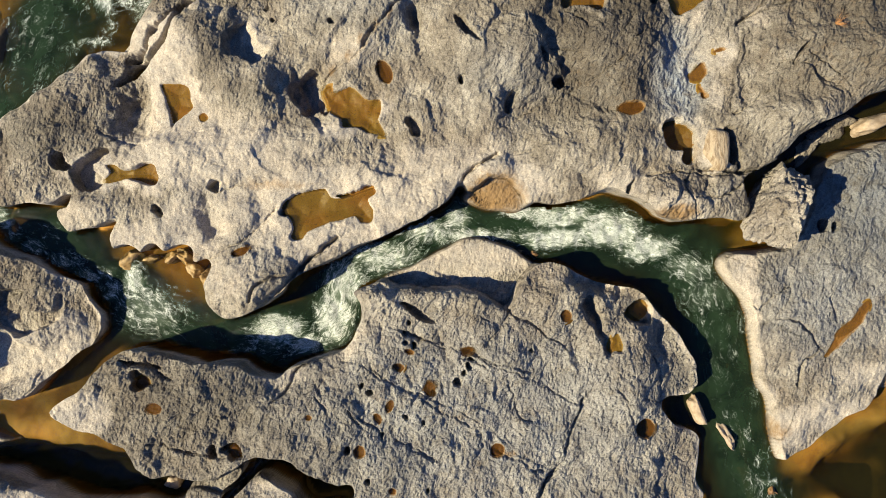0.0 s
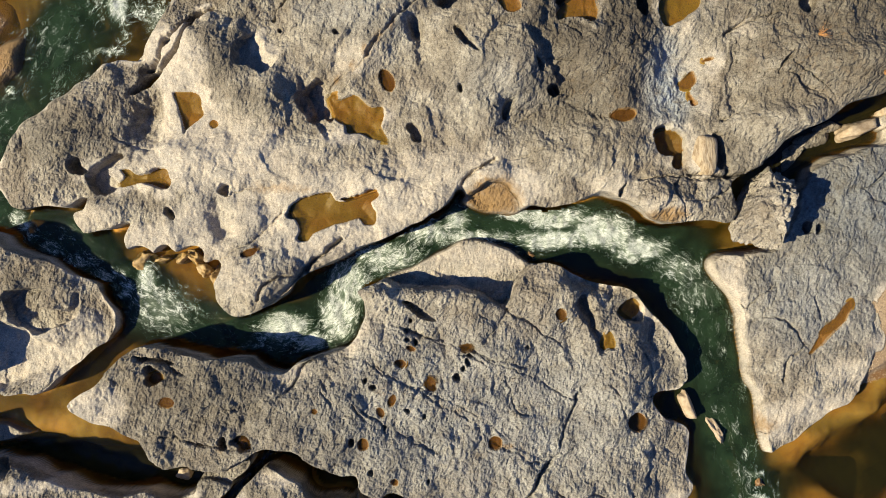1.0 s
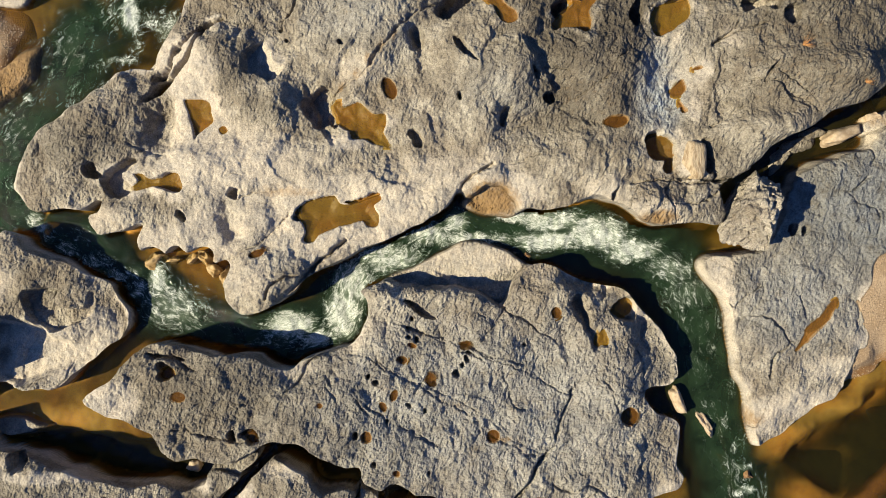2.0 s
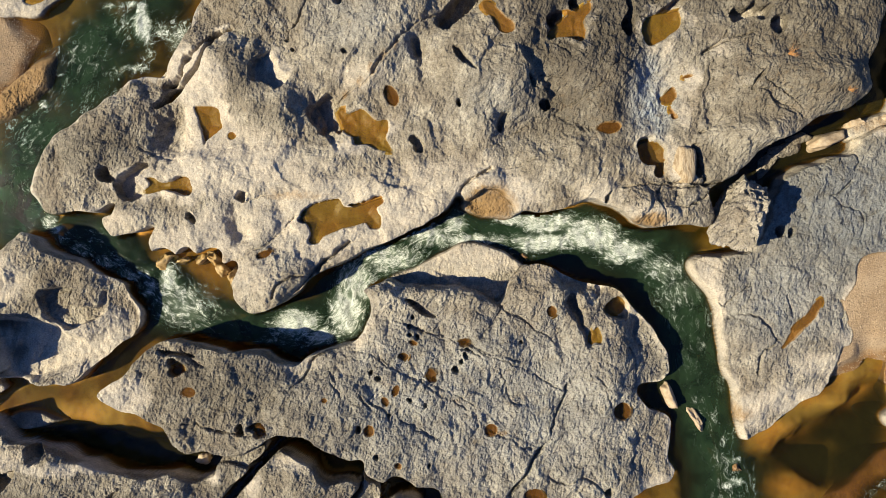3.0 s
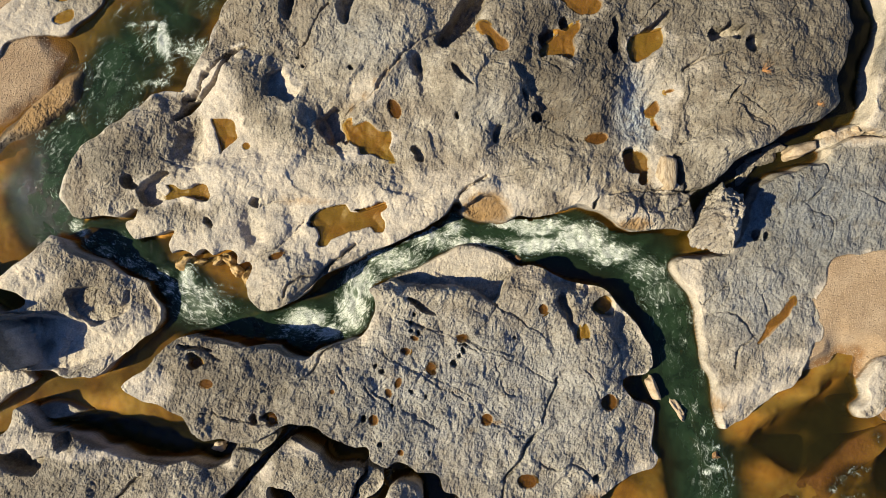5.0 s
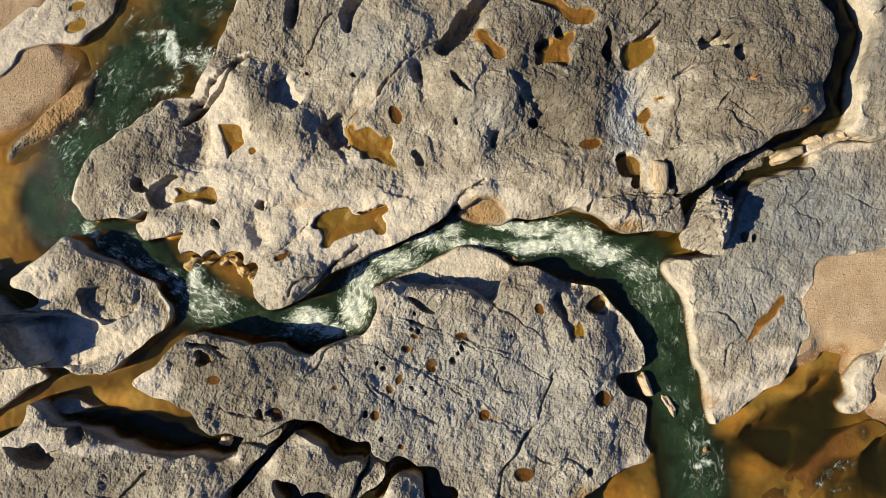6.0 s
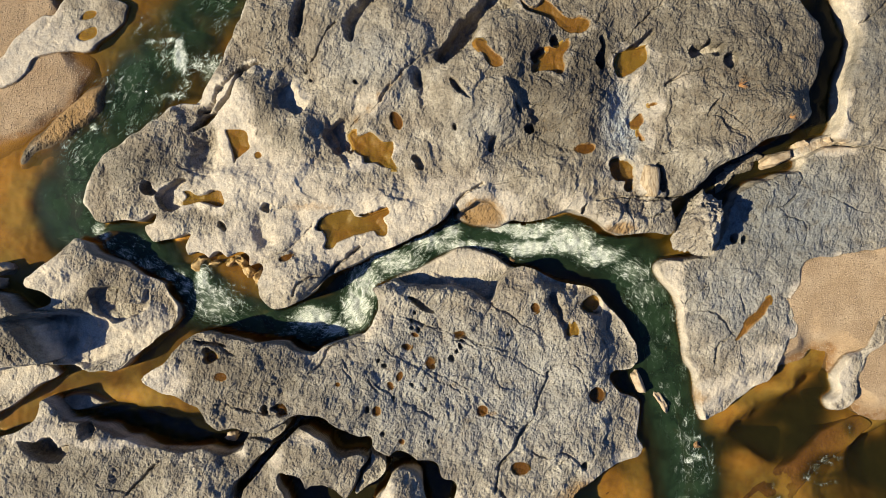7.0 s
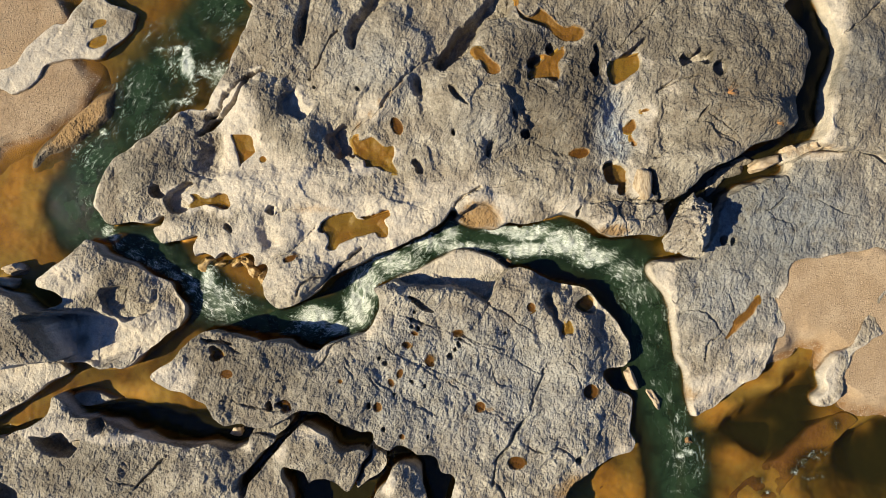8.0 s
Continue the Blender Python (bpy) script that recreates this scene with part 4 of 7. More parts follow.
hollow([(-5.92, 5.31), (-5.97, 5.65), (-5.89, 5.92), (-5.63, 6.12), (-5.34, 6.31), (-5.16, 6.42), (-5.06, 6.24), (-5.04, 6.05), (-4.89, 5.96), (-4.75, 5.73), (-4.76, 5.46), (-4.89, 5.25), (-5.11, 5.04), (-5.32, 5.09), (-5.57, 5.19), (-5.77, 5.25)], 0.25, 0.08, 0.75, 0.95)
hollow([(-4.26, 4.26), (-4.2, 4.49), (-3.92, 4.68), (-3.69, 4.92), (-3.46, 4.99), (-3.37, 4.73), (-3.24, 4.63), (-3.29, 4.39), (-3.17, 4.06), (-3.13, 3.76), (-3.23, 3.65), (-3.46, 3.76), (-3.76, 3.64), (-3.96, 3.89), (-4.12, 4.07)], 0.28, 0.08, 0.25, 0.3)
hollow([(-7.18, 6.63), (-7.42, 6.22), (-7.62, 5.82), (-8.05, 5.38), (-8.56, 5.13), (-8.86, 4.81), (-9.05, 4.56), (-8.94, 4.53), (-8.55, 4.72), (-8.21, 4.95), (-7.88, 5.24), (-7.61, 5.58), (-7.39, 6.04), (-7.18, 6.46)], 0.45, 0.2, 0.4, 0.2)
hollow([(-10.87, 2.34), (-10.78, 2.51), (-10.61, 2.63), (-10.43, 2.62), (-10.41, 2.42), (-10.27, 2.31), (-10.36, 2.19), (-10.63, 2.19), (-10.77, 2.24)], 0.3, 0.06, 0.3, 0.1)
hollow([(-10.29, 2.19), (-10.06, 2.42), (-9.73, 2.61), (-9.37, 2.77), (-9.18, 2.67), (-9.38, 2.46), (-9.6, 2.31), (-9.61, 2.15), (-9.4, 2.01), (-9.24, 1.91), (-9.4, 1.73), (-9.63, 1.62), (-10.03, 1.65), (-10.26, 1.89)], 0.27, 0.07, 0.35, 0.5)
hollow([(-6.47, 1.64), (-6.43, 1.79), (-6.3, 1.87), (-6.11, 1.84), (-6.13, 1.69), (-6.26, 1.56)], 0.2, 0.05, 0.5, 0.3)
hollow([(-1.01, 6.38), (-0.95, 6.62), (-0.75, 6.68), (-0.6, 6.52), (-0.56, 6.22), (-0.65, 6.03), (-0.83, 6), (-0.99, 6.1)], 0.24, 0.5, 0.6, 0.2)
hollow([(0.29, 6.3), (0.43, 6.34), (0.58, 6.2), (0.77, 5.91), (0.92, 5.63), (1, 5.51), (0.82, 5.6), (0.55, 5.82), (0.4, 6.03)], 0.22, 0.15, 0.5, 0.1)
hollow([(1.68, 3.87), (1.78, 4.13), (1.89, 4.36), (2.04, 4.43), (2.11, 4.32), (1.99, 4.15), (1.91, 3.94), (1.79, 3.76)], 0.22, 0.2, 0.5, 0.1)
hollow([(2.99, 4.6), (3.15, 4.75), (3.3, 4.69), (3.34, 4.5), (3.18, 4.4), (3.02, 4.46)], 0.28, 0.06, 0.3, 0.1)
hollow([(2.59, 5.46), (2.74, 5.37), (2.94, 5.16), (2.88, 5.03), (2.72, 5.14)], 0.12, 0.05, 0.4, 0)
hollow([(-1.02, 3.5), (-0.87, 3.6), (-0.68, 3.5), (-0.56, 3.3), (-0.65, 3.11), (-0.84, 3.14), (-0.93, 3.3)], 0.2, 0.12, 0.5, 0.2)
hollow([(5.11, -1.94), (5.28, -1.63), (5.61, -1.4), (5.86, -1.48), (5.97, -1.8), (5.84, -2.06), (5.52, -2.11)], 0.22, 0.08, 0.5, 0.1)
hollow([(-5.96, -5.43), (-5.85, -5.31), (-5.66, -5.25), (-5.48, -5.38), (-5.41, -5.58), (-5.57, -5.64), (-5.76, -5.55)], 0.26, 0.06, 0.4, 0.1)
hollow([(-4.51, 0.95), (-4.44, 1.26), (-4.18, 1.43), (-3.71, 1.61), (-3.26, 1.71), (-3.24, 1.56), (-3.65, 1.45), (-3.99, 1.26), (-4.27, 0.95)], 0.32, 0.06, 0.4, 0.2)
hollow([(-2.96, 1.43), (-2.56, 1.57), (-2.08, 1.72), (-1.89, 1.69), (-2.21, 1.52), (-2.69, 1.39)], 0.18, 0.05, 0.4, 0.2)
hollow([(-8.4, -3.33), (-8.25, -3.27), (-8.04, -3.37), (-7.85, -3.47), (-7.74, -3.62), (-7.95, -3.74), (-8.12, -3.69), (-8.27, -3.52)], 0.22, 0.06, 0.5, 0.2)
hollow([(-8.7, -3.01), (-8.44, -3.03), (-8.06, -3.08), (-7.68, -3.12), (-7.55, -3.22), (-7.89, -3.24), (-8.27, -3.18), (-8.54, -3.12)], 0.16, 0.05, 0.5, 0)
hollow([(-1.2, -1.49), (-0.98, -1.52), (-0.6, -1.69), (-0.3, -1.93), (-0.22, -2.03), (-0.53, -2), (-0.84, -1.81), (-1.06, -1.65)], 0.2, 0.05, 0.5, 0)
hollow([(-2.62, -4.33), (-2.43, -4.56), (-2.2, -4.72), (-1.98, -4.89), (-2.05, -4.96), (-2.27, -4.79), (-2.5, -4.59)], 0.045, 0.05, 0.6, 0)
hollow([(-3.52, -3.64), (-3.38, -3.64), (-3.25, -3.94), (-3.33, -3.98), (-3.48, -3.79)], 0.045, 0.04, 0.6, 0)
hollow([(-2.21, 5.58), (-2.05, 5.83), (-1.86, 6.11), (-1.77, 6.07), (-1.98, 5.75), (-2.14, 5.52)], 0.045, 0.05, 0.6, 0)
hollow([(-8.02, 1.13), (-7.95, 1.21), (-7.83, 1.17), (-7.76, 0.98), (-7.79, 0.87), (-7.91, 0.92), (-8, 1.01)], 0.2, 0.04, 0.3, 0)
hollow([(11.01, 0.65), (11.11, 0.78), (11.24, 0.72), (11.2, 0.53), (11.07, 0.45)], 0.2, 0.04, 0.3, 0)
hollow([(5.03, 1.71), (5.15, 1.89), (5.2, 1.83), (5.15, 1.63), (5.06, 1.53)], 0.16, 0.05, 0.4, 0)
hollow([(7.73, 3.03), (7.89, 3.06), (8.01, 2.76), (7.94, 2.41), (7.79, 2.49), (7.83, 2.77)], 0.6, 0.05, 0.3, 0)
hollow([(-5.04, 10.01), (-5.26, 8.74), (-5.39, 8.11), (-5.15, 7.9), (-4.95, 8.42), (-4.84, 9.16), (-4.64, 10.01)], 0.3, 0.5, 0.5, 0.1)
hollow([(-2.95, 9.21), (-3.26, 8.85), (-3.45, 8.32), (-3.36, 7.77), (-3.15, 7.77), (-3.03, 8.32), (-2.69, 8.91), (-2.02, 9.38), (-1.47, 10.01), (-2.32, 10.01)], 0.28, 0.5, 0.5, 0.1)
hollow([(-0.2, 7.27), (0.22, 7.69), (0.56, 8.33), (1.06, 8.75), (1.48, 9.17), (1.94, 9.81), (2.63, 9.81), (2.53, 8.96), (1.73, 8.79), (1.4, 8.37), (1.19, 7.82), (0.56, 7.23), (0.01, 6.89)], 0.42, 0.35, 0.4, 0.1)
hollow([(8.76, 7.32), (8.95, 7.45), (9.3, 7.49), (9.5, 7.72), (9.66, 7.5), (9.85, 7.53), (9.92, 7.28), (9.77, 7.08), (9.55, 7.06), (9.4, 7.19), (9.09, 7.08), (8.83, 7.02)], 0.36, 0.07, 0.5, 0.45)
hollow([(9.84, 6.91), (9.96, 7.07), (10.2, 7.15), (10.39, 6.98), (10.35, 6.74), (10.09, 6.64), (9.9, 6.7)], 0.36, 0.05, 0.5, 0.55)
hollow([(3.17, 7.24), (3.59, 7.49), (3.88, 7.41), (3.59, 7.07), (3.29, 6.94)], 0.35, 0.08)
hollow([(3.88, 7.78), (4.13, 7.87), (4.34, 7.7), (4.13, 7.49), (3.92, 7.53)], 0.3, 0.08)
hollow([(5.48, 6.97), (5.69, 7.39), (5.6, 7.81), (5.81, 7.87), (5.9, 7.28), (5.82, 6.82), (5.61, 6.69)], 0.4, 0.12)
hollow([(6.07, 7.24), (6.53, 7.33), (7.07, 7.71), (7.45, 8.13), (7.58, 7.96), (7.29, 7.5), (6.66, 7.28)], 0.35, 0.1)
hollow([(3.85, -1.51), (4.12, -1.38), (4.39, -1.86), (4.52, -2.28), (4.73, -2.3), (4.85, -2.8), (4.56, -3.01), (4.39, -2.59), (4.12, -2.07)], 0.18, 0.3, 0.6, 0.0)
hollow([(6.4, -4.33), (7.04, -4.33), (7.25, -4.92), (7.08, -5.17), (6.7, -4.92), (6.36, -4.54)], 1.2, 0.08)
hollow([(-12.71, -1.29), (-12.18, -1.14), (-11.59, -1.14), (-11.71, -1.48), (-11.5, -1.71), (-10.87, -1.71), (-10.74, -1.29), (-10.45, -1.18), (-10.38, -1.6), (-10.7, -1.98), (-11.22, -2.24), (-11.71, -2.45), (-12.17, -2.34), (-12.6, -1.92)], 0.22, 0.15)
hollow([(-15.19, -2.26), (-14.13, -2.04), (-13.28, -2.08), (-12.22, -2.25), (-11.9, -2.56), (-11.07, -2.88), (-10.99, -3.19), (-11.37, -3.47), (-12.21, -3.94), (-13.27, -4.26), (-13.8, -3.94), (-14.23, -3.31), (-14.55, -2.57)], 0.3, 0.6, 0.4, 0.8)
hollow([(-13, -6.13), (-12.58, -5.92), (-12.24, -6.13), (-12.36, -6.45), (-12.78, -6.55)], 0.4, 0.1)
hollow([(-15.05, -6.64), (-14.52, -6.74), (-14, -6.53), (-13.57, -6.84), (-13.15, -6.74), (-13.36, -7.22), (-13.99, -7.37), (-14.52, -7.27), (-14.88, -7.06)], 0.5, 0.15)
hollow([(-17.09, -3.64), (-16.24, -3.7), (-15.86, -3.95), (-16.13, -4.37), (-16.66, -4.63), (-17.08, -4.59)], 0.5, 0.1)
hollow([(-16.72, -8.43), (-15.88, -8.45), (-15.24, -9.15), (-15.03, -9.99), (-16.71, -10)], 0.5, 0.12)
hollow([(6.03, 3.3), (6.18, 3.55), (6.56, 3.63), (6.52, 3.3), (6.35, 2.83), (6.14, 2.96)], 0.4, 0.06)
hollow([(7.65, 3.13), (7.91, 3.17), (8.12, 2.71), (7.99, 2.35), (7.78, 2.46)], 0.6, 0.06)

pool([(-4.42, 1.23), (-4.22, 1.44), (-3.86, 1.57), (-3.48, 1.66), (-3.22, 1.66), (-3.11, 1.45), (-2.88, 1.39), (-2.48, 1.53), (-2.16, 1.63), (-1.89, 1.68), (-1.87, 1.54), (-2.06, 1.39), (-2.01, 1.23), (-1.91, 1.07), (-1.93, 0.79), (-2.12, 0.72), (-2.31, 0.73), (-2.41, 0.89), (-2.53, 0.89), (-2.79, 0.8), (-3.18, 0.7), (-3.49, 0.58), (-3.73, 0.45), (-3.87, 0.27), (-4.08, 0.23), (-4.24, 0.33), (-4.15, 0.56), (-4.21, 0.76), (-4.34, 0.98)], 0.12, 0.14, 0.05, 0.75)
pool([(-3.35, 4.39), (-3.09, 4.48), (-3.01, 4.29), (-2.77, 4.39), (-2.54, 4.47), (-2.3, 4.31), (-2.07, 4.12), (-1.74, 4.12), (-1.67, 3.8), (-1.73, 3.57), (-1.61, 3.23), (-1.68, 3.11), (-2.07, 3.18), (-2.38, 3.34), (-2.76, 3.32), (-2.82, 3.54), (-3.08, 3.73), (-3.23, 4.06)], 0.06, 0.1)
pool([(-7.78, 4.54), (-7.49, 4.56), (-7.15, 4.53), (-7, 4.43), (-6.95, 4.15), (-6.87, 3.91), (-6.97, 3.78), (-7.11, 3.67), (-7.35, 3.46), (-7.43, 3.33), (-7.52, 3.59), (-7.58, 3.9), (-7.66, 4.2)], 0.1, 0.1, 0.06, 0.95)
pool([(-9.28, 2.31), (-9.03, 2.34), (-8.8, 2.18), (-8.46, 2.22), (-8.2, 2.35), (-7.91, 2.32), (-7.79, 2.16), (-7.73, 1.89), (-7.87, 1.74), (-8.14, 1.77), (-8.47, 1.9), (-8.83, 1.91), (-9.13, 1.81), (-9.32, 1.88), (-9.14, 2.11)], 0.1, 0.12, 0.05, 0.6)
pool([(6.83, 4.74), (6.94, 4.94), (7.11, 5.15), (7.22, 5.08), (7.25, 4.84), (7.14, 4.69), (7.03, 4.66), (6.91, 4.65)], 0.02, 0.05, 0.03, 0.2, 0.8)
pool([(7.06, 4.5), (7.2, 4.37), (7.28, 4.18), (7.16, 4.15), (7.08, 4.34)], 0.02, 0.05, 0.03, 0.2, 0.8)
pool([(7.41, 5.38), (7.56, 5.48), (7.69, 5.44), (7.57, 5.37)], 0.02, 0.04, 0.03, 0.2, 0.8)
pool([(6.05, 3.1), (6.1, 3.33), (6.25, 3.47), (6.5, 3.49), (6.73, 3.44), (6.92, 3.29), (6.96, 3.04), (6.94, 2.65), (6.9, 2.37), (6.67, 2.34), (6.57, 2.5), (6.61, 2.71), (6.36, 2.72), (6.16, 2.83)], 0.3, 0.25, 0.05, 0.4)
pool([(-6.71, 3.67), (-6.55, 3.74), (-6.45, 3.61), (-6.57, 3.49), (-6.7, 3.54)], 0.03, 0.04, 0.03, 0.9)
pool([(1.17, 7.61), (1.42, 7.63), (1.7, 7.36), (1.91, 7.15), (2.17, 6.94), (2.11, 6.72), (1.82, 6.68), (1.56, 6.89), (1.46, 7.16), (1.25, 7.34)], 0.03, 0.06, 0.04, 0.3, 0.7)
pool([(3.23, 6.79), (3.44, 7.03), (3.65, 7.16), (3.87, 7.31), (3.76, 7.52), (4.08, 7.46), (4.28, 7.63), (4.56, 7.74), (4.59, 7.52), (4.37, 7.14), (4.42, 6.75), (4.26, 6.44), (3.95, 6.55), (3.54, 6.6), (3.28, 6.53)], 0.05, 0.08, 0.05, 0.3, 0.5)
pool([(6.16, 7.05), (6.37, 7.32), (6.68, 7.43), (7.06, 7.48), (7.31, 7.53), (7.41, 7.26), (7.34, 6.96), (7.04, 6.69), (6.69, 6.5), (6.39, 6.4), (6.23, 6.6)], 0.16, 0.12, 0.06, 0.4)
pool([(2.77, 9.65), (2.89, 9.2), (3.13, 8.91), (3.44, 8.97), (3.66, 9.2), (3.98, 9.01), (4.29, 8.7), (4.6, 8.52), (5, 8.56), (5.31, 8.4), (5.21, 8.08), (4.8, 8), (4.39, 8.06), (4.08, 8.38), (3.65, 8.55), (3.23, 8.67), (2.92, 8.86)], 0.06, 0.1, 0.05, 0.3, 0.6)
pool([(10.78, -3.06), (11.06, -2.59), (11.14, -2.33), (11.53, -2.03), (11.78, -1.69), (12.06, -1.47), (12.08, -1.67), (11.82, -2.11), (11.44, -2.5), (10.97, -2.97)], 0.03, 0.06, rusty=0.8)
pool([(5.31, -1.86), (5.43, -1.54), (5.69, -1.42), (5.89, -1.58), (5.85, -1.88), (5.6, -2)], 0.06, 0.08)
pool([(4.64, -2.8), (4.73, -2.42), (4.89, -2.34), (5.02, -2.67), (4.94, -2.88)], 0.08, 0.1)
pool([(-13.25, 8.68), (-13.08, 8.98), (-12.74, 9.02), (-12.67, 8.85), (-12.95, 8.68)], 0.06, 0.05)
pool([(-13.41, 8.04), (-13.12, 8.3), (-12.73, 8.43), (-12.67, 8.13), (-12.9, 7.91), (-13.24, 7.87)], 0.06, 0.05)
pool([(-7.72, -0.34), (-7.37, -0.08), (-7.16, -0.3), (-7.33, -0.55), (-7.03, -0.64), (-6.81, -0.51), (-6.68, -0.81), (-6.85, -1.11), (-7.07, -0.81), (-7.37, -0.77)], 0.25, 0.06)
pothole(5.69, -5.05, 0.29, 0.29, 0, 1)
pothole(2.88, -7.67, 0.31, 0.23, -10, 1)
pothole(1.51, -5.57, 0.21, 0.17, 30, 1)
pothole(-0.37, -3.86, 0.15, 0.19, 0, 1)
pothole(-1.23, -3.24, 0.17, 0.1, -10, 1)
pothole(-1.46, -4.29, 0.1, 0.17, -25, 1)
pothole(-1.79, -4.62, 0.1, 0.15, 20, 1)
pothole(-2.25, -5.5, 0.15, 0.17, -30, 1)
pothole(-2.57, -5.44, 0.1, 0.13, 0, 0)
pothole(-7.71, -4.25, 0.23, 0.15, 0, 1)
pothole(-8.13, -3.64, 0.19, 0.15, 0, 1)
pothole(0.67, -2.81, 0.15, 0.1, 0, 1)
pothole(5.13, 3.84, 0.36, 0.19, 5, 1)
pothole(-1.6, 4.85, 0.19, 0.34, 25, 1)
pothole(-3.05, 6.19, 0.15, 0.08, -35, 0)
pothole(-4.69, 6.35, 0.08, 0.06, 0, 0)
pothole(0.5, 4.6, 0.1, 0.1, 0, 0)
pothole(-5.58, -0.07, 0.25, 0.1, 20, 1)
pothole(-7.9, 1.06, 0.1, 0.17, 20, 0)
pothole(-1.07, -2.32, 0.08, 0.08, 0, 0)
pothole(-1.05, -2.55, 0.08, 0.06, 0, 0)
pothole(-0.82, -2.61, 0.08, 0.1, 0, 0)
pothole(-0.94, -2.82, 0.13, 0.08, -20, 1)
pothole(0.71, -3.27, 0.08, 0.13, 25, 0)
pothole(0.59, -3.44, 0.08, 0.08, 0, 0)
pothole(0.4, -3.65, 0.15, 0.1, -20, 0)
pothole(-1.96, -3.93, 0.1, 0.08, 0, 0)
pothole(-2.2, -3.72, 0.06, 0.08, 0, 0)
pothole(-1.02, -4.58, 0.08, 0.08, 0, 0)
pothole(-0.27, -3.97, 0.08, 0.08, 0, 0)
pothole(-0.54, -4.78, 0.06, 0.08, 0, 0)
pothole(-1.67, -5.06, 0.08, 0.06, 0, 0)
pothole(10.78, 0.63, 0.17, 0.19, 0, 0)
pothole(5.3, -7.66, 0.13, 0.17, -10, 0)
pothole(-1.37, -6.6, 0.1, 0.1, 0, 1)
pothole(-2.04, -6.32, 0.08, 0.1, 0, 0)
pothole(-0.43, -6.62, 0.06, 0.08, 0, 0)
pothole(0.78, -3.08, 0.08, 0.06, 0, 0)
pothole(2.45, -2.81, 0.06, 0.06, 0, 0)
pothole(-0.9, -2.04, 0.06, 0.06, 0, 0)
pothole(-3.62, -4.54, 0.08, 0.08, 0, 1)
pothole(3.39, -1.86, 0.15, 0.17, 0, 1)
pothole(-5.65, -5.51, 0.13, 0.17, 0, 1)
pothole(-6.19, -5.47, 0.13, 0.21, 0, 0)

ledge([(2.2, 6.41), (2.51, 5.87), (3.03, 5.2), (3.37, 4.31)], .24, .7)
ledge([(3.29, 4.31), (3.99, 3.98), (4.85, 3.64)], .16, .5)
ledge([(-1.12, 6.88), (-0.87, 6.18), (-0.72, 5.16)], .18, .4)
ledge([(-4.2, 5.16), (-3.81, 3.76), (-3.18, 3.06)], .2, .35)
ledge([(1.47, 4.54), (1.7, 3.92), (1.34, 3.45)], .12, .4)
ledge([(1.19, 6.88), (1.31, 6.26), (1.03, 5.48)], .1, .6)
ledge([(-2.25, 6.72), (-2.87, 5.94), (-3.34, 5.09)], .12, .6)
ledge([(-4.9, 4.7), (-4.43, 3.92), (-4.74, 3.14)], .12, .5)
ledge([(3.37, -0.33), (3.71, -0.92), (4.07, -1.7), (4.34, -2.36)], .3, .45)
ledge([(4.7, -0.45), (4.9, -1), (4.77, -1.54)], .2, .4)
ledge([(5.94, -1.86), (6.1, -2.64), (5.99, -3.26)], .12, .3)
ledge([(-1.93, -0.76), (-1.47, -1.39), (-1, -1.86)], .1, .3)
ledge([(-0.37, -0.61), (0.25, -0.92), (1.03, -1.15)], .12, .3)
ledge([(-3.49, -3.42), (-3.03, -3.88), (-2.25, -4.35)], .08, .4)
ledge([(2.43, -2.48), (2.75, -3.26), (2.59, -4.04)], .07, .4)
ledge([(3.53, -4.04), (3.37, -4.98), (2.75, -6.07)], .06, .4)
ledge([(7.11, 5.94), (6.72, 5.16), (6.65, 4.54)], .14, .3)
ledge([(8.21, 5.94), (8.05, 4.85), (8.21, 3.76)], .1, .8)
ledge([(9.61, 5.01), (10.23, 4.38), (10.86, 4.07)], .08, .4)
ledge([(-0.69, 4.54), (-0.22, 3.29), (0.25, 2.82)], .08, .5)
ledge([(-5.21, 2.82), (-4.9, 2.2), (-4.12, 1.89)], .08, .5)
ledge([(-2.71, 2.82), (-1.93, 2.2), (-1, 1.89)], .08, .4)
ledge([(6.18, 2.2), (6.33, 1.58), (5.87, 0.95)], .12, .3)
ledge([(7.27, 2.2), (7.11, 1.58), (7.43, 0.95)], .12, .3)
ledge([(-5.68, 0.33), (-5.21, -0.14), (-4.9, -0.92)], .1, .4)
ledge([(-4.74, 0.02), (-4.12, -0.45), (-3.96, -1.08)], .14, .3)

crack([(-8.22, 5.58), (-8.01, 5.83), (-7.48, 6.43), (-6.96, 6.72), (-6.62, 6.89)], .09, .55)
crack([(-8.73, 5.16), (-8.43, 5.33), (-8.18, 5.62)], .12, .6)
crack([(-4.95, 6.64), (-4.8, 6.9), (-4.51, 7.24), (-4.34, 7.57), (-4.13, 8), (-3.79, 8.34)], .05, .2)
crack([(-3.79, 6.86), (-3.16, 7.28), (-2.63, 7.6)], .03, .06)
crack([(-3.36, 4.58), (-2.94, 4.91), (-2.51, 5.21), (-1.88, 5.91), (-1.46, 6.44), (-0.94, 6.97), (-0.2, 7.39)], .05, .14)
crack([(-2.92, 0.32), (-3.34, -0), (-3.76, -0.36), (-4.22, -0.85), (-4.68, -1.37), (-5.02, -1.76)], .09, .4)
crack([(0.51, 1.76), (0.66, 2.05), (1.04, 2.33), (1.46, 2.54)], .07, .3)
crack([(1.46, 2.54), (2.13, 2.65), (2.87, 2.86)], .03, .05)
crack([(3.18, 4.08), (3.81, 4.55), (4.44, 4.8), (4.76, 5.08), (5.07, 5.5), (5.39, 5.92)], .035, .1)
crack([(1.5, 3.28), (2.13, 3.6), (2.76, 3.96)], .025, .05)
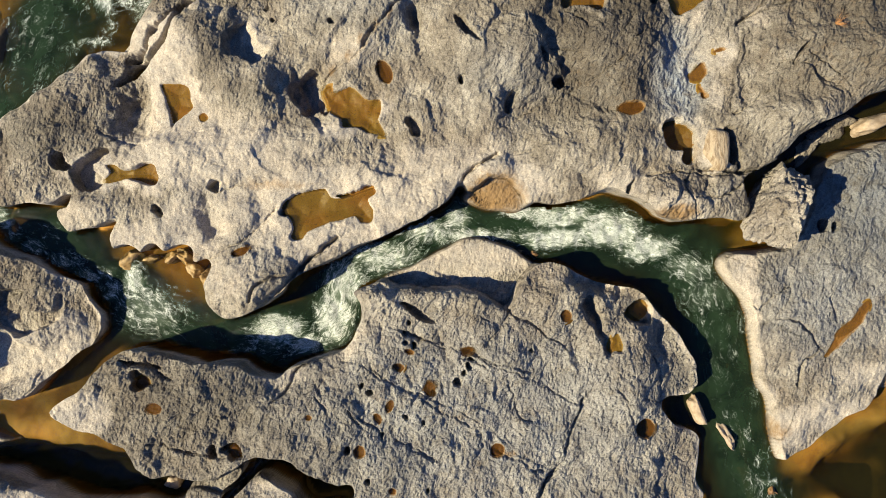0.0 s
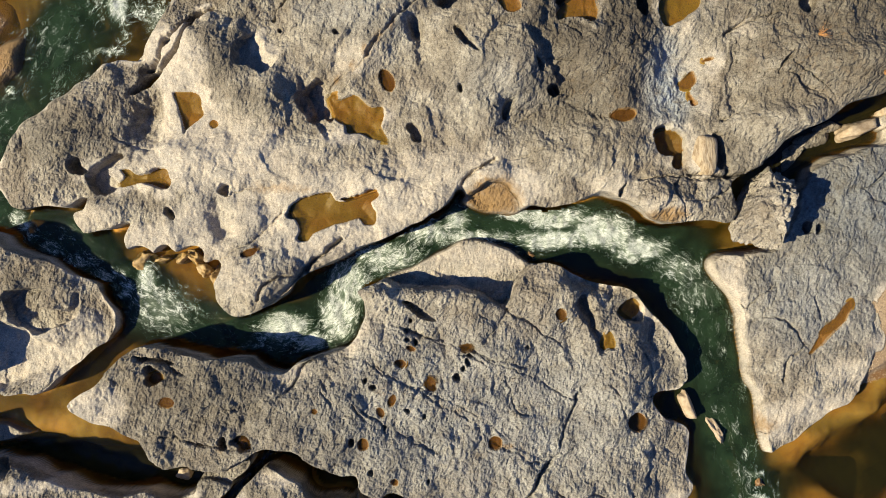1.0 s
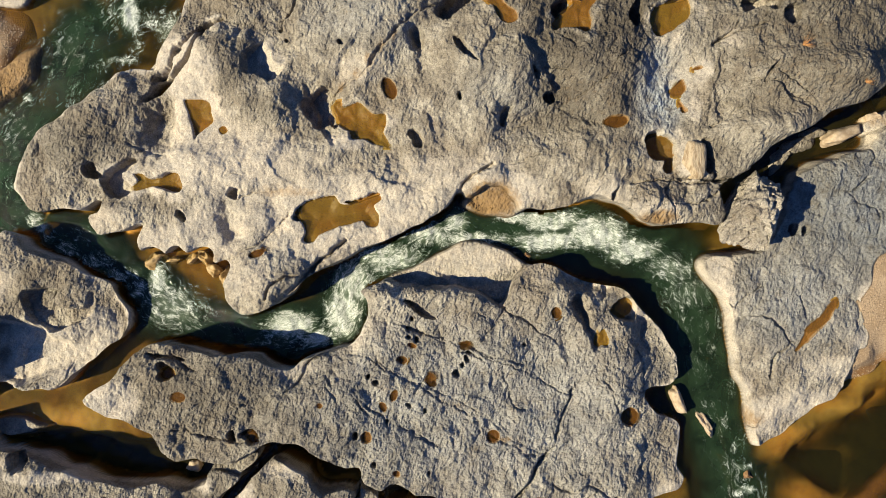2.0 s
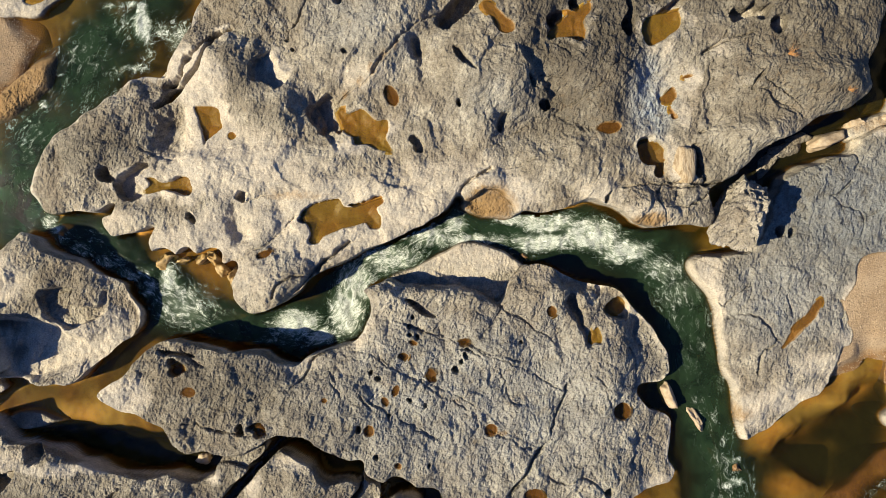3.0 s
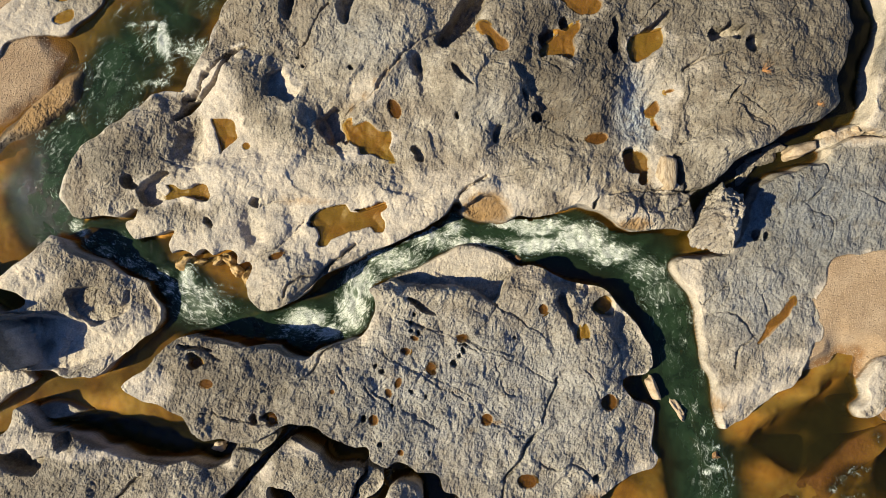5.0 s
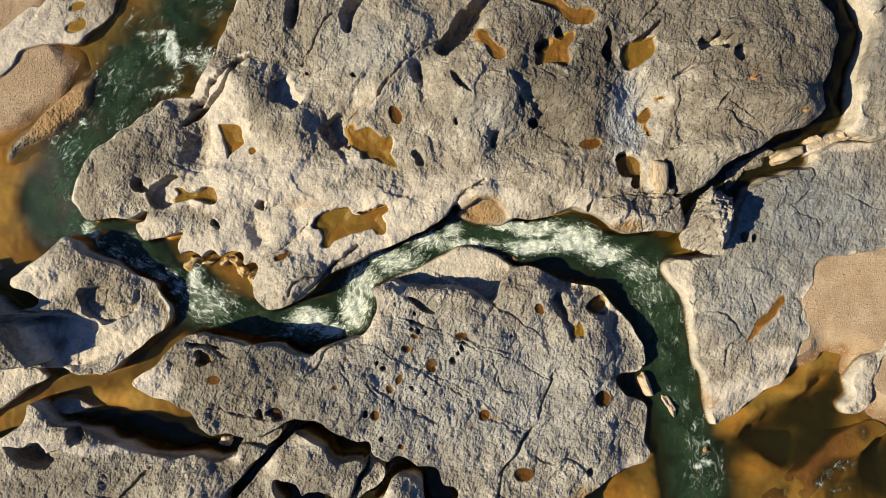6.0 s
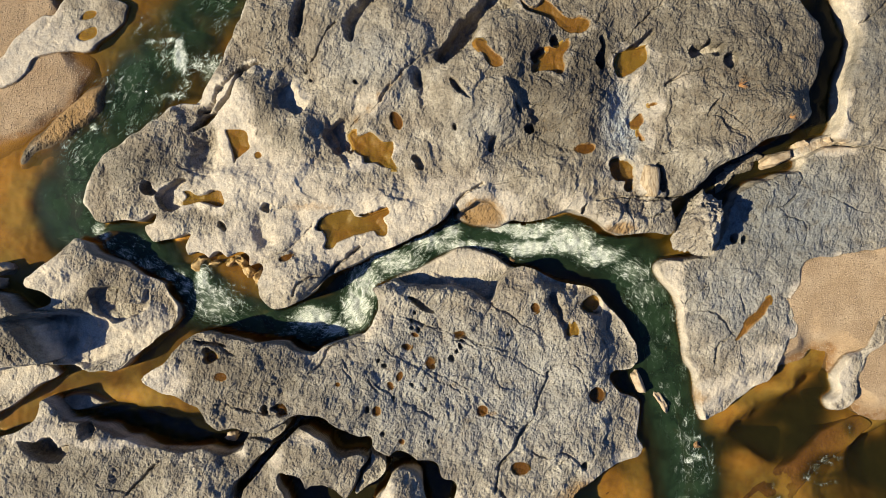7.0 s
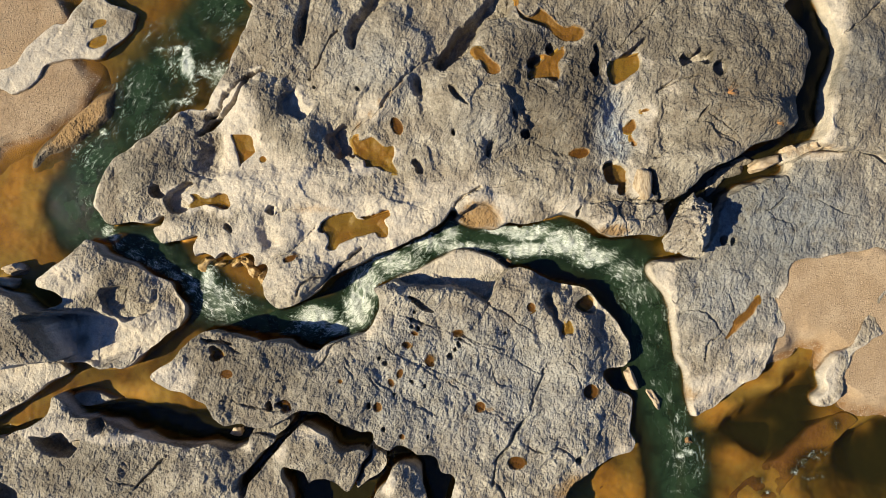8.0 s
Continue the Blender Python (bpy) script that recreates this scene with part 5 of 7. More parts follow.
crack([(8.13, 2.14), (8.65, 2.2), (9.18, 2.41), (9.91, 3.05)], .07, .4)
crack([(6.97, 2.2), (7.5, 2.16), (8.13, 2.07)], .05, .2)
crack([(7.81, 3.29), (8.02, 2.87), (8.15, 2.24)], .07, .35)
crack([(8.23, 6.24), (8.75, 6.5), (9.38, 6.67)], .05, .15)
crack([(9.32, 4.94), (9.7, 4.88), (10.08, 4.61), (10.75, 4.35), (11, 4.14)], .04, .12)
crack([(9.38, 6.67), (9.91, 6.88), (10.12, 7.13)], .03, .06)
crack([(6.54, 7.72), (7.17, 8.35), (8.01, 9.2), (8.54, 9.83)], .04, .12)
crack([(5.49, 8.35), (5.91, 8.88), (6.75, 9.62)], .04, .1)
crack([(-4.59, -4.11), (-4.27, -3.9), (-3.96, -3.31), (-3.33, -2.97)], .05, .2)
crack([(-1.22, -2.21), (-0.38, -2.52), (0.46, -2.83), (1.52, -3.25), (2.57, -3.71), (3.41, -4.19), (3.94, -4.39)], .025, .06)
crack([(-2.91, -3.05), (-2.27, -3.16), (-1.85, -3.47), (-1.22, -3.78), (-0.38, -4.1), (0.47, -4.51)], .025, .06)
crack([(1.09, -1.88), (1.51, -2.2), (1.22, -2.62), (0.93, -3)], .025, .06)
crack([(1.76, -1.67), (2.14, -1.94), (2.77, -2.3), (3.41, -2.82)], .035, .1)
crack([(3.94, -4.18), (3.73, -4.71), (3.58, -5.24), (3.41, -5.66), (3.1, -6.14)], .05, .15)
crack([(3.1, -6.14), (2.89, -6.5), (2.68, -6.92), (2.47, -7.23), (2.16, -7.55), (1.99, -8.08), (1.91, -8.39)], .08, .3)
crack([(1.95, -8.29), (2.37, -8.7), (2.58, -9.12)], .05, .2)
crack([(3.42, -7.13), (3.84, -7.29), (4.36, -7.16), (4.89, -7.39), (5.31, -7.75)], .045, .12)
crack([(0.47, -4.51), (1.52, -5.14), (2.15, -5.77), (3.1, -6.18)], .025, .05)
crack([(4.88, -3.87), (5.05, -4.29), (5.3, -4.91)], .035, .08)
crack([(5.93, -3.02), (6.18, -3.86), (6.14, -4.28)], .04, .1)
crack([(9.08, -2.07), (9.7, -1.64), (9.83, -1.22), (9.87, -0.91)], .03, .08)
crack([(9.39, -1.92), (9.92, -2.06), (10.44, -2.48), (10.65, -2.84)], .045, .12)
crack([(10.65, -2.84), (10.17, -3.22), (9.96, -3.85)], .05, .15)
crack([(9.07, -0.91), (8.97, -1.54), (8.87, -1.96)], .02, .04)
crack([(10.96, -0.9), (11.07, -1.53), (11.13, -2.06)], .03, .08)
crack([(12.32, 1.79), (12.74, 2.04), (12.95, 2.26)], .05, .14)
crack([(12.32, 1.79), (12.85, 1.46), (13.31, 1.21), (13.37, 0.78), (13.06, 0.36)], .035, .1)
crack([(13.31, 1.21), (13.69, 1.25), (13.9, 1.37)], .025, .06)
crack([(12.95, 3.31), (13.31, 2.93), (13.1, 2.57)], .04, .1)
crack([(14.21, 2.26), (14.74, 1.94), (15.57, 1.67)], .04, .1)
crack([(14.21, 2.68), (14.42, 3.1), (14.95, 3.35)], .035, .08)
crack([(12.75, -2.47), (12.85, -1.84)], .03, .08)
crack([(10.96, 8.67), (11.38, 8.57), (11.59, 8.15)], .03, .08)
crack([(11.59, 8.15), (11.38, 7.77), (12.01, 7.52)], .025, .06)
crack([(14.78, 8.26), (15.16, 8.41), (15.78, 8.89), (16.58, 9.63)], .05, .15)
crack([(14.44, 5.94), (14.95, 6.15), (15.57, 6.47), (16.58, 6.93)], .025, .06)
crack([(15.36, 4.57), (15.41, 5.42), (15.99, 6.15), (16.58, 6.68)], .02, .04)
crack([(-5.74, -6.81), (-6.47, -7.38), (-7.1, -8.12), (-7.52, -8.58)], .12, .8)
crack([(-12.16, -8.14), (-11.74, -8.31), (-11.11, -8.51)], .035, .1)
crack([(-10.06, -7.33), (-10.37, -7.71), (-10.79, -8.13), (-11.21, -8.56)], .06, .25)
crack([(-13.22, -8.36), (-12.69, -7.89), (-12.38, -7.62)], .03, .08)
crack([(-12.16, -8.98), (-11.32, -8.56), (-10.69, -8.24)], .03, .08)
crack([(-4.89, -7.94), (-4.15, -7.52), (-3.52, -7.26)], .03, .06)
crack([(-7.97, -3.07), (-7.65, -3.32), (-7.33, -3.45)], .05, .12)
crack([(-7.96, -5.22), (-7.32, -5.34), (-6.48, -5.59), (-5.85, -5.63)], .05, .15)
crack([(-2.37, -4.52), (-1.85, -4.9), (-1.64, -5.15)], .03, .1)
crack([(-3.49, -3.9), (-3.32, -4.11), (-3.15, -4.42)], .03, .1)
crack([(-0.94, -5.36), (-0.58, -5.57), (0.01, -5.94)], .03, .08)
crack([(-11.35, -3.5), (-11.51, -3.93), (-11.87, -4.24)], .03, .06)
crack([(-12.83, -2.98), (-13.04, -3.51), (-12.93, -3.93)], .02, .04)
crack([(-15.15, -3.1), (-14.94, -3.41), (-14.62, -3.94)], .03, .08)
crack([(16.58, -2.77), (15.78, -3.24), (15.36, -3.37)], .03, .06)
crack([(3.38, 6.45), (3.81, 6.03), (3.77, 5.6)], .03, .08)
crack([(2.55, 5.28), (3.18, 5.5), (3.6, 5.39)], .03, .08)
crack([(4.65, 5.61), (5.28, 6.45), (5.91, 6.87)], .025, .05)
crack([(-9.48, 3.25), (-9.05, 2.94), (-8.52, 2.87)], .03, .06)
crack([(-12.23, 3.46), (-12.12, 2.82), (-11.91, 2.3)], .02, .04)
crack([(-7.14, -0.54), (-6.29, -0.16), (-5.45, 0.31), (-4.92, 0.73), (-4.61, 1.07)], .04, .1)
crack([(-1.66, 2.11), (-1.03, 1.9), (-0.18, 1.59)], .02, .04)
crack([(-6.3, 1.57), (-5.67, 1.74), (-4.82, 1.89)], .03, .07)
crack([(-5.23, -1.38), (-4.92, -0.95), (-4.5, -0.78), (-3.97, -0.91)], .06, .2)
crack([(9.34, 4.92), (9.48, 5.16), (9.68, 5.53)], 0.06, 0.25)
crack([(7.9, 3.75), (8.22, 3.88), (8.58, 4.11), (8.89, 4.26)], 0.035, 0.12)
crack([(9.73, 5.15), (10.1, 4.9), (10.51, 4.68), (11.13, 4.31)], 0.035, 0.1)
crack([(8.64, 6.8), (8.47, 6.49), (8.21, 6.2), (7.95, 6.07)], 0.06, 0.22)
crack([(6.8, 2.14), (6.59, 1.69), (6.83, 1.23), (7.04, 0.71)], 0.035, 0.14)
crack([(6.89, 1.36), (7.33, 1.39), (7.83, 1.53), (8.45, 1.92)], 0.04, 0.16)
crack([(5.62, 1.98), (6.08, 2.07), (7.03, 2.08), (8, 2)], 0.04, 0.16)
crack([(-0.99, -2.23), (-0.37, -2.55), (0.4, -2.97), (1.18, -3.25)], 0.03, 0.08)
crack([(-1.98, -3.24), (-1.45, -3.68), (-0.83, -3.99), (-0.22, -4.34), (0.72, -4.89)], 0.025, 0.07)
crack([(-1.22, -5.26), (-0.68, -5.56), (-0.22, -5.86)], 0.03, 0.1)
crack([(1.49, -5.59), (1.96, -5.78), (2.43, -6.07), (2.83, -6.2)], 0.03, 0.1)
crack([(1.81, -3.73), (1.97, -4.06), (2.09, -4.59), (2.51, -4.8)], 0.03, 0.1)
crack([(8.37, -1.2), (8.73, -1.58), (8.93, -1.66), (9.4, -1.26), (9.98, -0.94)], 0.025, 0.08)
crack([(-1.46, -2.13), (-0.61, -2.44), (0.28, -2.72), (1.34, -3.09), (2.34, -3.4)], 0.05, 0.09)
crack([(2.02, -1.57), (1.65, -2.08), (1.15, -2.67)], 0.05, 0.09)

# joints that part the big shelves into blocks
def split(outline, label):
    part, d, m, curve = carve(outline, 0.05, 0.6)
    mine = (d > 0) & (OWNER[part] >= 0) & (OWNER[part] < 18)
    OWNER[part] = np.where(mine, len(SLABS), OWNER[part])
    SLABS.append(("rock_slab", label, ROCK))


split([(9.8, 11.1), (9.38, 6.67), (8.23, 6.24), (7.81, 3.29), (8.15, 2.2), (9.18, 2.41), (9.91, 3.05), (10.96, 3.62), (12.85, 4.25), (13.37, 4.89), (14, 7.58), (12.63, 11.1)], 'dark grey fissured limestone block with grass in its joints')
split([(-8.74, 5.38), (-8.23, 4.53), (-8.44, 3.47), (-9.28, 2.84), (-10.34, 2.41), (-10.33, 1.35), (-13.09, 0.92), (-13.31, 2.4), (-9.51, 5.8)], 'rounded dark grey limestone knob at the stream bend')
split([(5.93, 2.03), (6.98, 2.2), (8.16, 2.08), (8.56, 1.83), (8.56, 0.67), (5.93, 0.66), (5.51, 1.29)], 'rough limestone block with an ochre foot at the channel')
split([(-10.92, -4.41), (-8.94, -2.63), (-5.38, -2.93), (-4.54, -3.86), (-4.85, -4.91), (-4.75, -5.64), (-5.37, -5.95), (-7.04, -6.37), (-8.3, -6.17), (-9.97, -4.93)], 'coarse dark grey limestone tongue with a cream tip')
split([(3.91, -4.16), (4.85, -3.84), (6.21, -4.36), (7.57, -4.88), (7.57, -7.8), (4.66, -9.69), (1.9, -9.28), (1.94, -8.24), (3.08, -6.11)], 'pale grey limestone block with a round pothole')
split([(7.65, -0.29), (9.25, -0.93), (9.15, -2), (10.86, -2.9), (10.22, -3.93), (9.37, -5.64), (8.4, -3.08)], 'cream-edged limestone wedge beside the green channel')
split([(-4.65, 11.09), (-4.81, 8.33), (-5.27, 7.7), (-4.95, 6.64), (-6.53, 6.85), (-8.01, 6.64), (-7.19, 11.08)], 'grey limestone hump above the upper stream')

# ---- water level, river bed ----
RIVER = ([(-6.79, 11.47, 0.472), (-8.21, 9.6, 0.46), (-9.73, 8.29, 0.442), (-10.76, 7.08, 0.43), (-11.76, 5.76, 0.412), (-12.96, 4.19, 0.388), (-14.02, 2.65, 0.37), (-13.97, 1.49, 0.352), (-12.65, 0.77, 0.328), (-11.12, -0.03, 0.28), (-9.8, -0.9, 0.22), (-9.03, -1.44, 0.16), (-8.26, -1.88, 0.13), (-7.17, -2.48, 0.118), (-5.86, -2.74, 0.112), (-3.68, -2.34, 0.082), (-2.98, -1.42, 0.064), (-2.7, -0.72, 0.04)]
    + [(-1.5, -0.18, 0.028), (-0.3, 0.5, 0.016), (0.35, 0.94, 0.004), (1.11, 0.66, -0.02), (2.2, 0.51, -0.044), (3.51, 0.52, -0.068), (4.82, 0.35, -0.092), (6.12, 0.02, -0.116), (7.21, -0.52, -0.128), (7.86, -1.5, -0.14), (8.13, -2.91, -0.14), (8.3, -4.21, -0.14), (8.7, -5.51, -0.14), (9.18, -7.03, -0.152), (9.29, -8.55, -0.152), (9.4, -10.72, -0.152)])
ARMS = [(-14.81, -4.95, 0.13), (-12.62, -4.51, 0.13), (-10.88, -3.41, 0.13), (-16.55, -6.05, 0.13), (-10.43, -5.81, 0.13), (-12.62, -5.82, 0.13), (-8.24, -6.89, 0.13), (-15.73, 2.25, 0.37), (-16.38, 0.5, 0.37), (-16.21, 8.6, 0.43), (12.43, -5.28, -0.14), (11.34, -7.46, -0.14), (15.68, -7.44, -0.152), (16.76, -6.57, -0.152), (13.94, -4.19, -0.14), (11.34, 3.41, -0.26), (13.51, 4.4, -0.2), (14.16, 6.69, -0.2), (14.59, 9.52, -0.02), (-4.75, -6.66, 0.16), (-1.69, -8.17, 0.16)]
BED_STEP = 0.066
bx = np.arange(-18.6, 18.61, BED_STEP)
by = np.arange(-10.8, 10.81, BED_STEP)
U, V = np.meshgrid(bx, by)
course = rounded(RIVER, False)
weight, total = np.zeros(U.shape), np.zeros(U.shape)
for x, y, z in [*course, *ARMS]:
    w = np.exp(-((U - x) ** 2 + (V - y) ** 2) / 0.5) + 1e-4 / ((U - x) ** 2 + (V - y) ** 2 + 0.1) ** 2
    weight += w
    total += w * z
LEVEL = total / weight
SHELF = np.zeros(U.shape)
OFF, SIDE, RUN = along(U, V, course[:, :2])
UNDER = 0.30 + 1.5 * np.exp(-(OFF / 1.0) ** 4) + 0.12 * ripple_noise(U, V, 0.8, 51)
NUW, NVW = 0.35 * ripple_noise(U, V, 0.9, 52), 0.35 * ripple_noise(U, V, 0.9, 53)


def shelf(x, y, rx, ry, under):
    """A shallow place of the bed, that far under water."""
    r = np.hypot((U + NUW - x) / rx, (V + NVW - y) / ry)
    m = np.exp(-r ** 3)
    UNDER[:] = UNDER * (1 - m) + under * m


shelf(-16.5, 1.16, 1.98, 3.96, 0.22)
shelf(-15.86, 4.47, 2.64, 0.88, 0.12)
shelf(-14.32, 5.25, 1.54, 0.55, 0.06)
shelf(-11.02, 9.11, 1.98, 1.32, 0.25)
shelf(-13.44, 7.35, 0.88, 0.88, 0.15)
shelf(-9.91, 8.01, 0.66, 0.31, 0.08)
shelf(-11.68, 7.57, 0.88, 0.55, 0.3)
shelf(-10.96, -3.44, 1.32, 1.32, 0.42)
shelf(-12.71, -4.65, 2.64, 0.66, 0.34)
shelf(-15.8, -5.65, 1.76, 0.66, 0.2)
shelf(-10.95, -5.63, 1.76, 0.66, 0.14)
shelf(-11.61, -4.98, 1.32, 0.44, 0.05)
shelf(-10.5, -6.29, 1.76, 0.66, 0.3)
shelf(-7.45, -1.01, 0.88, 0.88, 0.28)
shelf(-9.21, -0.25, 1.1, 0.55, 0.1)
shelf(-12.08, 0.96, 0.88, 0.35, 0.25)
shelf(1.56, 1.22, 1.1, 0.22, 0.2)
shelf(2.66, 0.01, 1.1, 0.22, 0.12)
shelf(6.6, 0.9, 1.32, 0.22, 0.12)
shelf(6.29, -9.02, 1.54, 0.77, 0.1)
shelf(5.09, -9.83, 1.32, 0.66, 0.08)
shelf(7.27, -9.06, 1.1, 0.66, 0.12)
shelf(11.2, -5.11, 2.2, 0.53, 0.12)
shelf(10.11, -5.77, 0.88, 1.32, 0.5)
shelf(13.61, -3.46, 1.54, 0.48, 0.12)
shelf(11.64, -8.17, 1.32, 0.88, 0.4)
shelf(14.04, -5.75, 0.88, 1.32, 0.4)
shelf(13.61, -7.5, 2.42, 0.88, 0.2)
shelf(15.35, -6.84, 1.32, 0.88, 0.12)
shelf(13.17, -8.6, 1.76, 0.88, 0.12)
shelf(12.52, -9.47, 1.32, 0.88, 0.1)
shelf(16.66, -6.4, 1.32, 0.44, 0.1)
shelf(14.48, -8.37, 0.88, 0.44, 0.35)
shelf(12.52, -6.2, 1.98, 1.32, 0.75)
shelf(16.66, -8.36, 1.76, 1.32, 0.7)
shelf(14.04, 4.54, 1.32, 0.31, 0.15)
shelf(5.07, 1.66, 0.66, 0.22, 0.2)
shelf(13.06, -4.88, 1.32, 0.84, 2.4)
shelf(12.08, -6.63, 1.76, 0.7, 2.2)
shelf(17.1, -7.49, 1.32, 0.88, 2.4)
shelf(11.43, -8.28, 1.1, 0.66, 0.34)
shelf(14.7, -8.81, 0.66, 0.31, 0.6)
shelf(-11.82, -6.34, 1.32, 0.4, 2.4)
shelf(-10.28, -6.66, 1.54, 0.44, 2.4)
shelf(-8.52, -7.05, 1.32, 0.57, 2.4)
shelf(-15.4, 2.71, 0.44, 1.32, 0.7)
shelf(11.63, 3.44, 1.54, 0.48, 1.1)
shelf(14.48, 6.9, 0.9, 2.6, 2.2)
shelf(10.32, 2.78, 0.44, 0.44, 1)
shelf(-4.79, -6.6, 1.54, 0.55, 1.3)
shelf(-1.71, -8.23, 1.98, 0.66, 1.3)
shelf(-6.76, -7.81, 1.32, 1.32, 1.3)
shelf(-5.22, -8.68, 1.1, 0.88, 1.3)
shelf(0.05, -8.87, 1.32, 0.88, 1.3)
shelf(0.91, -1.31, 1.76, 0.26, 0.8)
shelf(7.05, -4.91, 0.44, 0.55, 1.2)
shelf(-1.29, -0.33, 0.88, 0.18, 0.25)
shelf(0.9, 0.33, 0.88, 0.13, 0.1)
shelf(-10.35, 7.79, 0.4, 0.33, 0.1)
shelf(-12.33, 4.81, 0.66, 0.53, 0.45)
shelf(-8.59, 8.68, 0.66, 0.44, 0.5)
shelf(-9.58, 6.36, 0.53, 0.31, 0.35)
shelf(7.81, 0.62, 0.79, 0.31, 1.4)
shelf(11.42, 3.61, 1.32, 0.35, 1.5)
shelf(12.73, 4.1, 0.88, 0.22, 1.4)
shelf(-6.56, -3.2, 1.32, 0.22, 1.6)
shelf(-8.76, -2.33, 0.88, 0.31, 1.2)
shelf(-11.86, 0.3, 1.54, 0.44, 1.2)
shelf(4.41, -0.31, 1.32, 0.31, 1.5)
shelf(10.18, -6.14, 0.77, 0.66, 0.15)
shelf(11.06, -5.48, 1.00, 0.55, 0.15)
shelf(12.16, -4.81, 1.00, 0.49, 0.12)
shelf(13.26, -4.04, 0.88, 0.66, 0.15)
shelf(14.14, -3.92, 0.77, 0.55, 0.2)
shelf(14.58, -5.13, 0.27, 0.88, 0.15)
shelf(11.39, -7.9, 1.00, 0.62, 0.25)
shelf(16.56, -6.11, 1.00, 0.40, 0.12)
shelf(13.15, -5.36, 1.00, 0.84, 1.6)
shelf(12.16, -6.79, 1.22, 0.40, 1.6)
shelf(16.78, -7.54, 0.88, 0.77, 1.8)
shelf(-11.06, 8.97, 1.08, 0.61, 0.12)
shelf(-12.25, 7.01, 0.54, 0.54, 0.12)
shelf(-9.97, 8, 0.43, 0.26, 0.08)
shelf(-9.97, 7.34, 0.39, 0.39, 0.22)
shelf(-7.69, 8.54, 0.54, 0.76, 0.12)
shelf(-10.61, 6.58, 0.54, 0.32, 0.3)
shelf(-16.02, 1.58, 1.08, 1.73, 0.15)
shelf(-15.25, 0.28, 0.65, 0.54, 0.22)
shelf(-14.83, 3.32, 0.86, 0.86, 0.28)
shelf(-7.44, -0.97, 0.57, 0.82, 0.2)
shelf(-6.91, -1.7, 0.29, 0.49, 0.12)
shelf(-8.34, -0.39, 0.90, 0.36, 0.15)
shelf(-11.53, 0.92, 0.66, 0.26, 0.25)
shelf(-9.81, 0.43, 0.41, 0.33, 0.3)
shelf(-13.62, 5.16, 0.97, 0.54, 0.07)
shelf(-14.7, 4.18, 1.08, 0.60, 0.09)
shelf(-12.76, 6.13, 0.39, 0.47, 0.07)
shelf(-12.43, 5.16, 0.30, 0.43, 0.2)
shelf(10.67, -6.43, 0.75, 0.57, 0.13)
shelf(11.5, -5.89, 0.84, 0.53, 0.13)
shelf(12.49, -5.23, 0.84, 0.53, 0.13)
shelf(13.48, -4.48, 0.75, 0.57, 0.13)
shelf(10.01, -6.91, 0.35, 0.57, 0.2)
shelf(11.5, -8.01, 1.06, 0.57, 0.2)
shelf(11.4, -7.55, 0.7, 0.6, 0.08)
shelf(12.2, -5.9, 1.2, 0.5, 1.1)
shelf(13.3, -5.1, 0.7, 0.6, 1.5)
shelf(-11.59, -5.4, 1.08, 0.35, 0.05)
shelf(-3.03, -9.25, 1.30, 0.65, 2.6)
shelf(-4.79, -9.37, 0.97, 0.54, 2.6)
shelf(-1.71, -8.69, 0.86, 0.54, 2.6)
shelf(-0.39, -8.91, 0.65, 0.65, 2.4)
shelf(-7.63, -1.11, 0.7, 0.7, 0.1)
shelf(-15.9, 2.6, 1.2, 1.7, 0.13)
shelf(10.9, -5.95, 1.1, 0.35, 0.06)
shelf(12.2, -4.95, 1.0, 0.35, 0.06)
shelf(13.3, -4.1, 0.6, 0.4, 0.06)
shelf(11.3, -5.8, 1.6, 0.45, 0.08)
shelf(12.9, -4.8, 0.9, 0.5, 0.08)
shelf(12.6, -6.1, 0.8, 0.4, 1.2)
for _ in range(9):
    UNDER[1:-1] = (UNDER[:-2] + UNDER[1:-1] + UNDER[2:]) / 3
    UNDER[:, 1:-1] = (UNDER[:, :-2] + UNDER[:, 1:-1] + UNDER[:, 2:]) / 3
BED_Z = LEVEL - UNDER + 0.04 * ripple_noise(U, V, 1.6, 54) + 0.03 * np.abs(ripple_noise(U, V, 2.6, 56)) + 0.012 * ripple_noise(U, V, 5.0, 55)
FROTH = 0.16 * np.exp(-(OFF / 0.8) ** 4)


def white_water(x, y, rx, ry, amount):
    r = np.hypot((U + NUW * 0.4 - x) / rx, (V + NVW * 0.4 - y) / ry) / 1.2
    FROTH[:] = np.maximum(FROTH, amount * np.exp(-r ** 2.5))


white_water(-8.4, -1.71, 1.05, 0.79, 0.62)
white_water(-8.85, -0.9, 0.28, 0.57, 0.85)
white_water(-9.83, -1.19, 0.48, 0.35, 0.3)
white_water(-4.78, -2.35, 0.74, 0.44, 0.9)
white_water(-3.91, -2.74, 0.48, 0.26, 0.85)
white_water(-3.14, -1.98, 0.5, 0.8, 0.95)
white_water(-2.82, -0.99, 0.6, 0.7, 0.85)
white_water(-1.73, -0.24, 1.1, 0.5, 0.75)
white_water(-0.42, 0.51, 0.88, 0.42, 0.72)
white_water(0.46, 0.95, 0.44, 0.33, 0.75)
white_water(0.79, 0.42, 0.7, 0.26, 0.9)
white_water(1.55, 0.31, 0.88, 0.2, 0.6)
white_water(2.21, 1.04, 0.57, 0.22, 0.9)
white_water(3.3, 1, 1.1, 0.33, 0.9)
white_water(3.3, 0.34, 0.99, 0.31, 1)
white_water(4.83, 0.56, 0.99, 0.53, 0.9)
white_water(5.93, 0.02, 0.88, 0.39, 0.85)
white_water(7.24, -0.52, 0.88, 0.44, 0.6)
